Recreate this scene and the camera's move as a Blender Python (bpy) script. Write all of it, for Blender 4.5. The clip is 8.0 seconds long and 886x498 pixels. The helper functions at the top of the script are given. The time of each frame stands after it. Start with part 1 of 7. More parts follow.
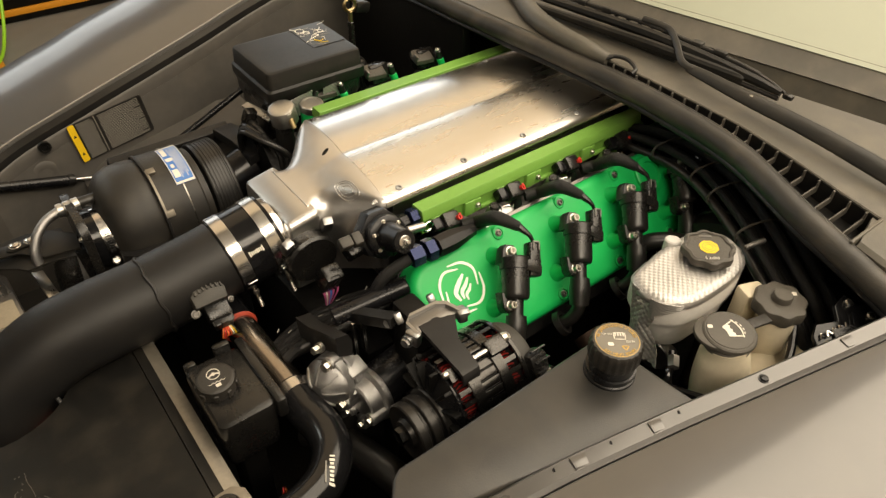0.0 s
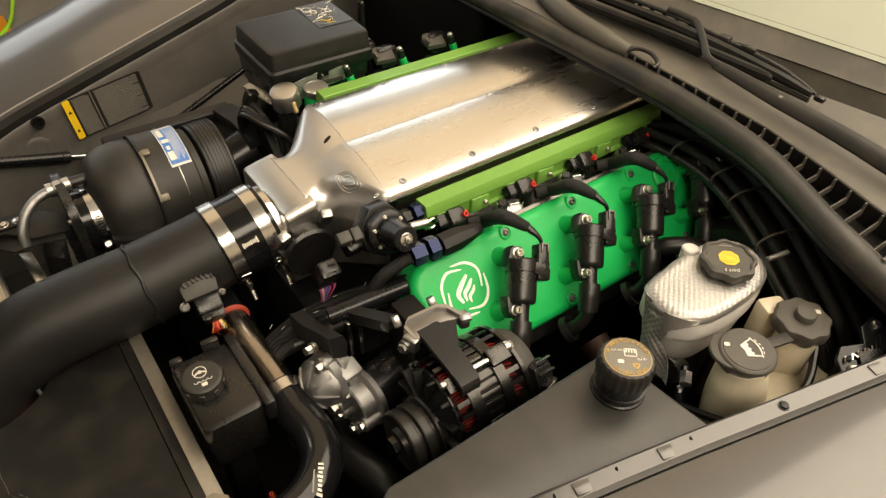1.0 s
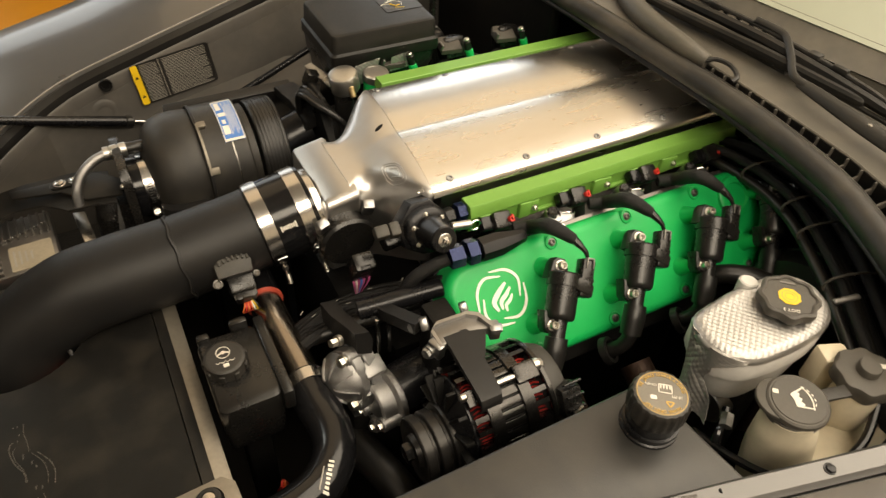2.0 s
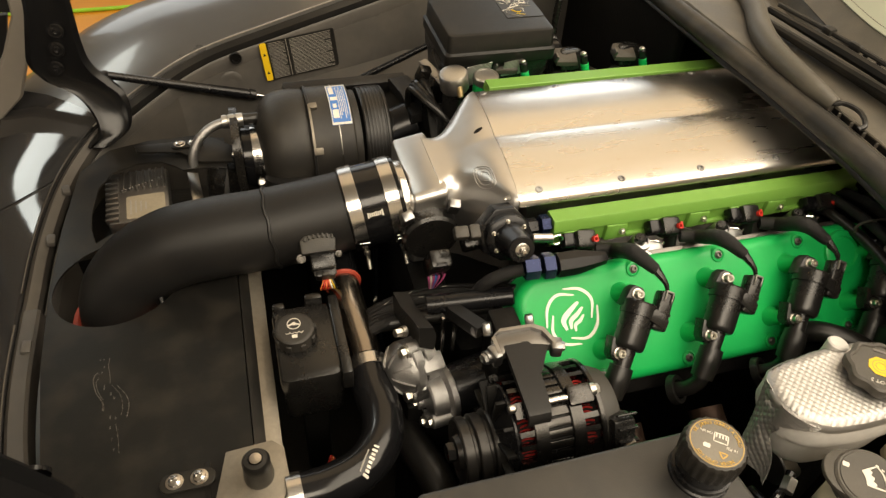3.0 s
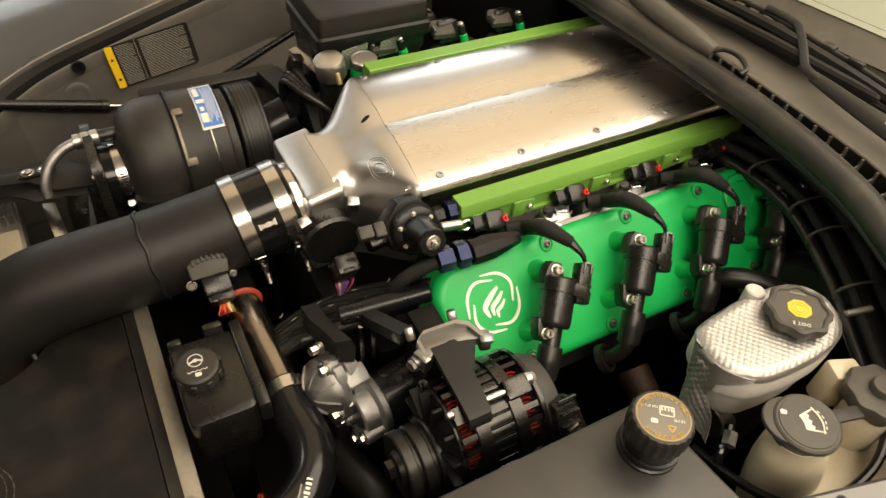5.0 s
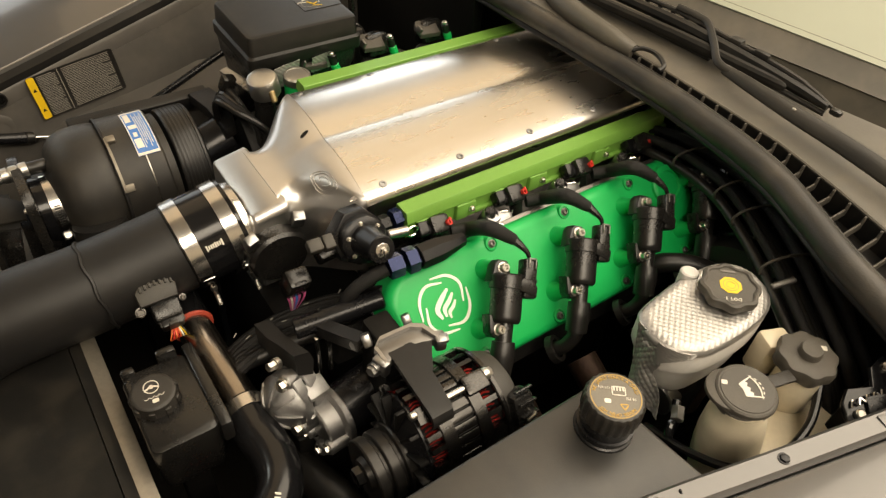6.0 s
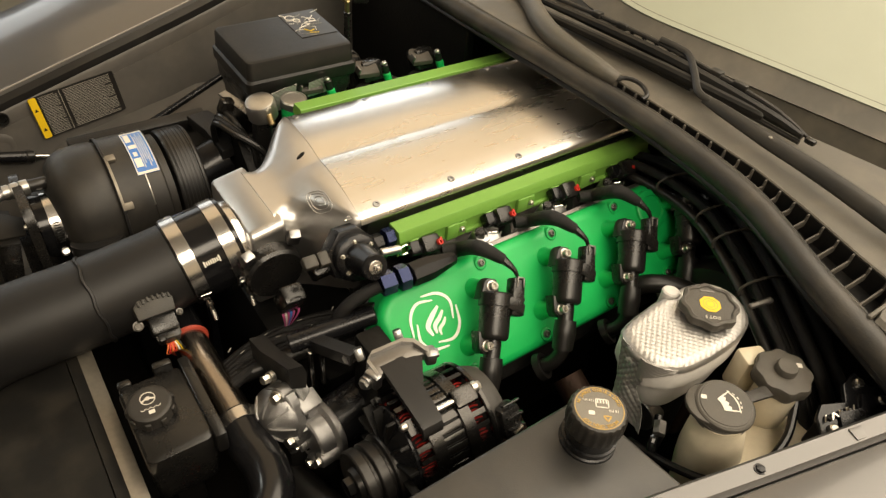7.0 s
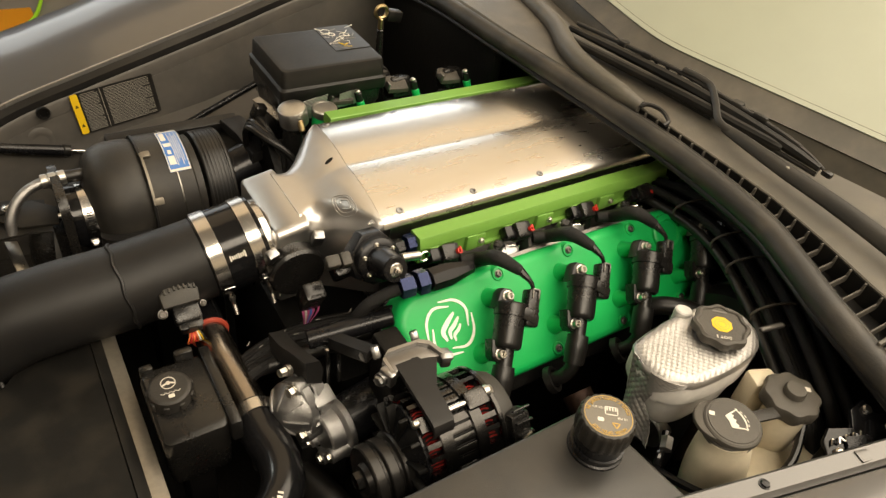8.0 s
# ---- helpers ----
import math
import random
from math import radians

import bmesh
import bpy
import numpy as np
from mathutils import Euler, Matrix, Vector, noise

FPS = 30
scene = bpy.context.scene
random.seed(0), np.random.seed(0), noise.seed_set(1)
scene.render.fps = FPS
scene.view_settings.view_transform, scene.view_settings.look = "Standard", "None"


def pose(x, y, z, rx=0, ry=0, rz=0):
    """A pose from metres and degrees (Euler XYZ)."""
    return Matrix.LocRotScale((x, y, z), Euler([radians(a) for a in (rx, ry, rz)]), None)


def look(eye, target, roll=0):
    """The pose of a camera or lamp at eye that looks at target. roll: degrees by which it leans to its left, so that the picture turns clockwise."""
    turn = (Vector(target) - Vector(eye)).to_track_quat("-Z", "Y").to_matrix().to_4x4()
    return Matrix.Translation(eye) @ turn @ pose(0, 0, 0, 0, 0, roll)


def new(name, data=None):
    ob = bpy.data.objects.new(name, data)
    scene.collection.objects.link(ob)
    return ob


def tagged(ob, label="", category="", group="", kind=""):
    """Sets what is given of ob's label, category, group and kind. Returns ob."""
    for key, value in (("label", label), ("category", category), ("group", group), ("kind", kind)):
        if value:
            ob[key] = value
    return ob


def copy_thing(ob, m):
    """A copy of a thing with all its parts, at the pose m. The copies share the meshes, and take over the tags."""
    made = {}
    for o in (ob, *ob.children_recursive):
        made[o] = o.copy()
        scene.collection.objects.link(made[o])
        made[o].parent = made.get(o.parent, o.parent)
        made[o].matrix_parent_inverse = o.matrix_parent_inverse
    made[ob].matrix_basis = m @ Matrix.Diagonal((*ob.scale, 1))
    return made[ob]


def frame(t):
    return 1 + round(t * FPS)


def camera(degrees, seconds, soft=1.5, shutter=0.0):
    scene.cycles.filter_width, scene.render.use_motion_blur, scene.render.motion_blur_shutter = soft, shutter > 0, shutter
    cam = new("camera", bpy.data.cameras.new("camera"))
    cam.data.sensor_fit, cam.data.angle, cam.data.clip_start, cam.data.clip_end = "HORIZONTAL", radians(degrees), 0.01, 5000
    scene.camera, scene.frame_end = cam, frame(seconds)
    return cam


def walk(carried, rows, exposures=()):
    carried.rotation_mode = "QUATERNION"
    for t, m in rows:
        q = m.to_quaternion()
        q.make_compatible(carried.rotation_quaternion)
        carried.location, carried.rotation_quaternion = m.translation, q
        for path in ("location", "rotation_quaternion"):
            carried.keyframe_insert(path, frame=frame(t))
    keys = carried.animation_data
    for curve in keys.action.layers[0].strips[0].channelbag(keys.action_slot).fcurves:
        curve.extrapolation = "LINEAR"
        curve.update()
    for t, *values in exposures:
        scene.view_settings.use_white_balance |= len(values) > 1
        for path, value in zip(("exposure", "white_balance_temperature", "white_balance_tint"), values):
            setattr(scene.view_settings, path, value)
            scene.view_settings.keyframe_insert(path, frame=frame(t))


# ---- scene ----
cam = camera(65.04, 8.0, soft=1.35, shutter=0.3)
# seconds, place in metres, turn in degrees
PATH = [
    (0.0, -0.4539, -0.7105, 1.4067, 49.06, -1.12, -37.60),
    (0.5, -0.4391, -0.6888, 1.3980, 48.36, -2.16, -36.49),
    (1.0, -0.4214, -0.6760, 1.3928, 47.49, -2.31, -35.69),
    (1.2, -0.4167, -0.6739, 1.3833, 47.42, -2.63, -35.10),
    (2.3, -0.3671, -0.6616, 1.3842, 45.75, -3.04, -23.54),
    (2.5, -0.3622, -0.6671, 1.3870, 45.99, -3.08, -20.57),
    (3.0, -0.3547, -0.6763, 1.3875, 45.86, -3.52, -15.54),
    (3.5, -0.3530, -0.6718, 1.3842, 45.36, -3.83, -14.36),
    (4.0, -0.3546, -0.6494, 1.3736, 45.12, -3.81, -16.56),
    (4.5, -0.3514, -0.6293, 1.3640, 44.56, -3.53, -21.65),
    (5.0, -0.3495, -0.6216, 1.3686, 44.52, -3.77, -27.66),
    (5.2, -0.3494, -0.6209, 1.3726, 44.61, -3.70, -29.79),
    (6.3, -0.3758, -0.6369, 1.3804, 46.50, -4.50, -34.81),
    (6.5, -0.3795, -0.6402, 1.3878, 46.96, -4.65, -34.90),
    (7.0, -0.3837, -0.6498, 1.3880, 48.05, -5.23, -34.60),
    (7.5, -0.3921, -0.6639, 1.3884, 48.75, -6.54, -33.16),
    (8.0, -0.4074, -0.6719, 1.3827, 50.09, -7.05, -31.66),
]
walk(cam, [(t, pose(*p)) for t, *p in PATH])

# ---- light ----
world = bpy.data.worlds.new("garage_air")
scene.world = world
world.use_nodes = True
world.node_tree.nodes["Background"].inputs[0].default_value = (1.0, 0.86, 0.68, 1)
world.node_tree.nodes["Background"].inputs[1].default_value = 0.003
scene.view_settings.exposure = 0.0


def area_lamp(name, place, target, sx, sy, watts, colour):
    data = bpy.data.lights.new(name, "AREA")
    data.shape, data.size, data.size_y, data.energy, data.color = "RECTANGLE", sx, sy, watts, colour
    ob = new(name, data)
    ob.matrix_world = look(place, target)
    return ob


WARM = (1.0, 0.86, 0.665)
area_lamp("ceiling_area_light", (1.1, 1.9, 2.96), (1.1, 1.9, 0), 3.5, 2.5, 24, (1.0, 0.71, 0.40))
area_lamp("ceiling_area_light", (1.9, -1.13, 2.96), (1.9, -1.13, 0), 3.6, 3.04, 178, WARM)
area_lamp("ceiling_area_light", (-0.8, -2.0, 2.96), (-0.8, -2.0, 0), 1.8, 1.2, 68, WARM)
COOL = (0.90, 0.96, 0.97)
area_lamp("window_light", (2.5, 3.97, 2.0), (2.5, 0, 1.9), 2.0, 0.9, 22, COOL)
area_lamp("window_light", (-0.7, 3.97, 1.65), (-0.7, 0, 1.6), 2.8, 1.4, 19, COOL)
# Added lamp, placed to give the nose its pale window-like reflections.
area_lamp("ceiling_area_light", (-2.2, 2.65, 2.96), (-2.2, 2.65, 0), 0.85, 1.0, 19, (0.97, 1.0, 0.92))


# ---- materials ----
def material(name, colour, rough=0.5, metal=0.0, spread=0.12, grain=60.0, bump=0.0, bump_scale=300.0, coat=0.0, rough_var=0.08,
             stretch=(1, 1, 1), dust=0.0, glow=None, spec=0.5):
    m = bpy.data.materials.new(name)
    m.use_nodes = True
    nt = m.node_tree
    b = nt.nodes["Principled BSDF"]
    L = nt.links.new
    co = nt.nodes.new("ShaderNodeTexCoord")
    mp = nt.nodes.new("ShaderNodeMapping")
    mp.inputs["Scale"].default_value = stretch
    L(co.outputs["Object"], mp.inputs["Vector"])
    big = nt.nodes.new("ShaderNodeTexNoise")
    big.inputs["Scale"].default_value = grain * 0.2
    big.inputs["Detail"].default_value = 5
    fine = nt.nodes.new("ShaderNodeTexNoise")
    fine.inputs["Scale"].default_value = grain * 5
    fine.inputs["Detail"].default_value = 3
    for n in (big, fine):
        L(mp.outputs["Vector"], n.inputs["Vector"])
    both = nt.nodes.new("ShaderNodeMath")
    both.operation = "MULTIPLY_ADD"
    both.inputs[1].default_value = 0.35
    L(fine.outputs["Fac"], both.inputs[0])
    L(big.outputs["Fac"], both.inputs[2])
    ramp = nt.nodes.new("ShaderNodeMapRange")
    ramp.inputs["From Min"].default_value, ramp.inputs["From Max"].default_value = 0.45, 0.95
    ramp.inputs["To Min"].default_value, ramp.inputs["To Max"].default_value = 1 - spread, 1 + spread
    L(both.outputs[0], ramp.inputs["Value"])
    mix = nt.nodes.new("ShaderNodeVectorMath")
    mix.operation = "SCALE"
    mix.inputs[0].default_value = colour
    L(ramp.outputs["Result"], mix.inputs["Scale"])
    last = mix.outputs["Vector"]
    if dust:
        spots = nt.nodes.new("ShaderNodeTexNoise")
        spots.inputs["Scale"].default_value, spots.inputs["Detail"].default_value = 22, 8
        L(co.outputs["Object"], spots.inputs["Vector"])
        cut = nt.nodes.new("ShaderNodeMapRange")
        cut.inputs["From Min"].default_value, cut.inputs["From Max"].default_value = 0.45, 0.8
        cut.inputs["To Max"].default_value = dust
        L(spots.outputs["Fac"], cut.inputs["Value"])
        lay = nt.nodes.new("ShaderNodeMix")
        lay.data_type = "RGBA"
        lay.inputs["B"].default_value = (0.30, 0.25, 0.18, 1)
        L(cut.outputs["Result"], lay.inputs["Factor"])
        L(last, lay.inputs["A"])
        last = lay.outputs["Result"]
    L(last, b.inputs["Base Color"])
    rr = nt.nodes.new("ShaderNodeMapRange")
    rr.inputs["From Min"].default_value, rr.inputs["From Max"].default_value = 0.4, 1.0
    rr.inputs["To Min"].default_value, rr.inputs["To Max"].default_value = max(0.02, rough - rough_var), min(1, rough + rough_var)
    L(both.outputs[0], rr.inputs["Value"])
    L(rr.outputs["Result"], b.inputs["Roughness"])
    b.inputs["Metallic"].default_value = metal
    b.inputs["Specular IOR Level"].default_value = spec
    b.inputs["Coat Weight"].default_value = coat
    b.inputs["Coat Roughness"].default_value = 0.08
    if bump:
        tex = nt.nodes.new("ShaderNodeTexNoise")
        tex.inputs["Scale"].default_value, tex.inputs["Detail"].default_value = bump_scale, 3
        L(mp.outputs["Vector"], tex.inputs["Vector"])
        bp = nt.nodes.new("ShaderNodeBump")
        bp.inputs["Strength"].default_value, bp.inputs["Distance"].default_value = bump, 0.002
        L(tex.outputs["Fac"], bp.inputs["Height"])
        L(bp.outputs["Normal"], b.inputs["Normal"])
    if glow:
        b.inputs["Emission Color"].default_value, b.inputs["Emission Strength"].default_value = (*colour, 1), glow
    return m


ALU = material("brushed_aluminium", (0.75, 0.72, 0.67), 0.275, 1.0, 0.06, 14, 0.03, 900, rough_var=0.07, stretch=(0.25, 1, 1))
ALU_CAST = material("bare_aluminium_casting", (0.36, 0.36, 0.36), 0.32, 1.0, 0.15, 60, 0.10, 700)
STEEL = material("polished_steel", (0.60, 0.585, 0.565), 0.2, 1.0, 0.06, 50, 0.03, 900)
ZINC = material("zinc_plated_steel", (0.56, 0.535, 0.485), 0.3, 1.0, 0.1, 120)
BRASS = material("dull_brass", (0.50, 0.38, 0.20), 0.36, 1.0, 0.1, 80)
GREEN = material("satin_green_powder_coat", (0.006, 0.40, 0.085), 0.42, 0.0, 0.06, 40, 0.10, 900, rough_var=0.05)
LIME = material("lime_green_anodised", (0.16, 0.335, 0.055), 0.42, 0.1, 0.06, 40, 0.05, 900)
BLACK_COAT = material("black_wrinkle_coat", (0.0112, 0.0108, 0.0108), 0.42, 0.0, 0.15, 50, 0.18, 1300, dust=0.02, spec=0.36)
BLOWER_COAT = material("dusty_black_casting", (0.0185, 0.0170, 0.0150), 0.44, 0.0, 0.22, 36, 0.22, 900, dust=0.07, spec=0.42)
BLACK_PLASTIC = material("black_moulded_plastic", (0.0085, 0.0081, 0.0077), 0.28, 0.0, 0.2, 70, 0.07, 900, dust=0.02)
DULL_PLASTIC = material("dusty_black_plastic", (0.030, 0.028, 0.024), 0.55, 0.0, 0.2, 40, 0.15, 700, dust=0.10)
WIPER_GREY = material("dusty_wiper_plastic", (0.020, 0.019, 0.017), 0.48, 0.0, 0.2, 40, 0.10, 700, dust=0.06, spec=0.4)
FUSE_LID = material("dusty_satin_plastic", (0.0095, 0.0092, 0.0085), 0.42, 0.0, 0.2, 40, 0.06, 700, dust=0.04, spec=0.30)
BLACK_GLOSS = material("glossy_black_silicone", (0.0065, 0.0065, 0.0072), 0.15, 0.0, 0.2, 50, 0.02, 200, spec=0.42)
BLACK_ANOD = material("black_anodised_metal", (0.009, 0.009, 0.0102), 0.27, 0.3, 0.2, 60, 0.04, 900)
HINGE_BLACK = material("black_hinge_paint", (0.006, 0.006, 0.0065), 0.22, 0.0, 0.2, 50, 0.03, 300, spec=0.30)
BLUE_ANOD = material("dark_blue_anodised_metal", (0.013, 0.020, 0.065), 0.27, 0.6, 0.1, 60)
LOOM = material("woven_black_loom", (0.0085, 0.008, 0.008), 0.55, 0.0, 0.3, 120, 0.6, 1500, spec=0.35)
RUBBER = material("dull_black_rubber", (0.0075, 0.0071, 0.0067), 0.38, 0.0, 0.25, 40, 0.10, 500, dust=0.02)
SEAL = material("dusty_seal_rubber", (0.0195, 0.0182, 0.016), 0.50, 0.0, 0.2, 30, 0.12, 500, dust=0.14)
TANK_COAT = material("satin_black_tank_coat", (0.031, 0.030, 0.028), 0.42, 0.0, 0.2, 16, 0.08, 600, dust=0.06, rough_var=0.1)
SHROUD = material("black_painted_sheet", (0.0105, 0.0100, 0.0092), 0.43, 0.0, 0.28, 14, 0.06, 500, dust=0.05, rough_var=0.12, spec=0.24)
EDGE = material("worn_bare_sheet_edge", (0.235, 0.21, 0.17), 0.45, 0.6, 0.25, 40, 0.1, 500)
PAINT = material("charcoal_metallic_paint", (0.108, 0.105, 0.103), 0.30, 0.5, 0.05, 8, 0.02, 1500, rough_var=0.04, dust=0.03, coat=0.6)
NOSE = material("glossy_charcoal_paint", (0.030, 0.029, 0.029), 0.06, 0.2, 0.06, 8, 0.01, 900, coat=0.6, rough_var=0.02)
STRIP = material("dusty_strip_and_shaded_wall", (0.055, 0.050, 0.044), 0.45, 0.0, 0.15, 14, 0.08, 500, dust=0.06)
APRON = material("dusty_grey_apron", (0.070, 0.065, 0.059), 0.42, 0.0, 0.22, 14, 0.10, 500, dust=0.08)
COWL = material("weathered_cowl_plastic", (0.083, 0.076, 0.062), 0.50, 0.0, 0.15, 25, 0.15, 900, dust=0.20)
# Base kept near black, so shade under the parts is partly in the colour.
DARK = material("oily_shade_black_metal", (0.0045, 0.0042, 0.0038), 0.5, 0.1, 0.4, 40, 0.3, 200, spec=0.22)
# Black that paints unlit hollows: alternator windows, flange slots, bumper gap.
VOID = material("unlit_hollow_black", (0.006, 0.006, 0.006), 0.9, spec=0.1)
HEAT = material("rusty_dark_manifold", (0.06, 0.035, 0.025), 0.55, 0.6, 0.4, 40, 0.3, 200)
MILKY = material("yellowed_translucent_plastic", (0.62, 0.55, 0.41), 0.38, 0.0, 0.12, 30, 0.05, 300)
MILKY.node_tree.nodes["Principled BSDF"].inputs["Subsurface Weight"].default_value = 0.0
GREY_RES = material("pale_grey_plastic", (0.60, 0.58, 0.55), 0.38, 0.0, 0.15, 30, 0.05, 300)
CAP = material("grained_black_cap", (0.017, 0.0152, 0.013), 0.45, 0.0, 0.2, 80, 0.25, 1600, dust=0.05)
CAP_GREY = material("dusty_grained_cap", (0.062, 0.056, 0.047), 0.5, 0.0, 0.2, 80, 0.25, 1600, dust=0.08)
ALU_POL = material("polished_aluminium", (0.65, 0.635, 0.615), 0.35, 1.0, 0.06, 14, 0.05, 60, rough_var=0.08)
ALU_DARK = material("dull_grey_casting", (0.20, 0.19, 0.178), 0.42, 0.9, 0.15, 60, 0.12, 500)
GREY_FRAME = material("satin_grey_frame_paint", (0.24, 0.215, 0.185), 0.4, 0.0, 0.1, 12)
PULLEY = material("satin_black_steel", (0.030, 0.028, 0.026), 0.36, 0.5, 0.25, 60, 0.05, 900)
CAST_GREY = material("sand_cast_aluminium", (0.36, 0.355, 0.35), 0.38, 0.95, 0.2, 70, 0.35, 900)
ALT_METAL = material("dark_grey_anodised_metal", (0.062, 0.060, 0.058), 0.26, 1.0, 0.25, 60, 0.06, 900)
ALU_RAW = material("bright_machined_aluminium", (0.55, 0.54, 0.515), 0.34, 1.0, 0.12, 60, 0.12, 500)
LABEL_BEIGE = material("beige_rating_label", (0.26, 0.225, 0.165), 0.5, spread=0.25)
FAINT = material("faint_pressed_script", (0.062, 0.058, 0.052), 0.3)
WHITE_INK = material("white_ink", (0.72, 0.68, 0.60), 0.6, spread=0.15)
GREY_INK = material("grey_small_print", (0.27, 0.255, 0.225), 0.6, spread=0.2)
LOGO_WHITE = material("white_painted_relief", (0.80, 0.82, 0.76), 0.5, spread=0.06)
YELLOW_INK = material("yellow_ink", (0.75, 0.50, 0.01), 0.5, spread=0.08)
ORANGE_INK = material("orange_ink", (0.52, 0.33, 0.07), 0.55, spread=0.1)
BLUE_INK = material("blue_label", (0.05, 0.17, 0.50), 0.35, spread=0.1)
LABEL_BLACK = material("black_label", (0.012, 0.011, 0.010), 0.35)
RED = material("red_plastic", (0.55, 0.03, 0.02), 0.45)
RED_RUBBER = material("faded_red_silicone", (0.38, 0.055, 0.03), 0.5, spread=0.2)
ORANGE = material("orange_wire", (0.65, 0.14, 0.03), 0.5)
COPPER = material("red_enamelled_copper", (0.26, 0.014, 0.010), 0.35, 0.4, 0.5, 90)
PINK = material("magenta_wire", (0.45, 0.08, 0.22), 0.5)
# Opaque pale base: the reflection on the windscreen is painted as colour.
SCREEN_PALE = material("windscreen_painted_reflection", (0.30, 0.318, 0.252), 0.30, 0.0, 0.05, 4, rough_var=0.03, spec=0.25)
WALL = material("cream_wall_paint", (0.46, 0.40, 0.31), 0.7, spread=0.05, grain=3)
CEIL = material("white_ceiling_paint", (0.70, 0.66, 0.58), 0.8, spread=0.03, grain=3)
CONCRETE = material("grey_sealed_concrete", (0.20, 0.19, 0.17), 0.5, spread=0.2, grain=3, bump=0.1)
ORANGE_MAT = material("orange_painted_cabinet", (0.72, 0.30, 0.015), 0.45, spread=0.06, grain=3)
HOSE_GREEN = material("neon_green_hose", (0.35, 0.75, 0.03), 0.45)
FOIL = material("embossed_heat_foil", (0.50, 0.485, 0.465), 0.56, 1.0, 0.10, 60, 0.10, 500)


# ---- mesh tools ----
def at(o=(0, 0, 0), z=(0, 0, 1), x=(1, 0, 0)):
    """A frame at o whose z axis runs along z, and whose x axis lies as near x as it can."""
    z = Vector(z).normalized()
    x = Vector(x) - z * Vector(x).dot(z)
    if x.length < 1e-5:
        x = z.orthogonal()
    x.normalize()
    y = z.cross(x)
    return Matrix(((x.x, y.x, z.x, o[0]), (x.y, y.y, z.y, o[1]), (x.z, y.z, z.z, o[2]), (0, 0, 0, 1)))


def spline(pts, n=8):
    """A smooth line through the points."""
    p = [Vector(q) for q in pts]
    p = [2 * p[0] - p[1]] + p + [2 * p[-1] - p[-2]]
    out = []
    for a, b, c, d in zip(p, p[1:], p[2:], p[3:]):
        for k in range(n):
            t = k / n
            out.append(0.5 * (2 * b + (c - a) * t + (2 * a - 5 * b + 4 * c - d) * t * t + (3 * b - a - 3 * c + d) * t ** 3))
    return out + [p[-2]]


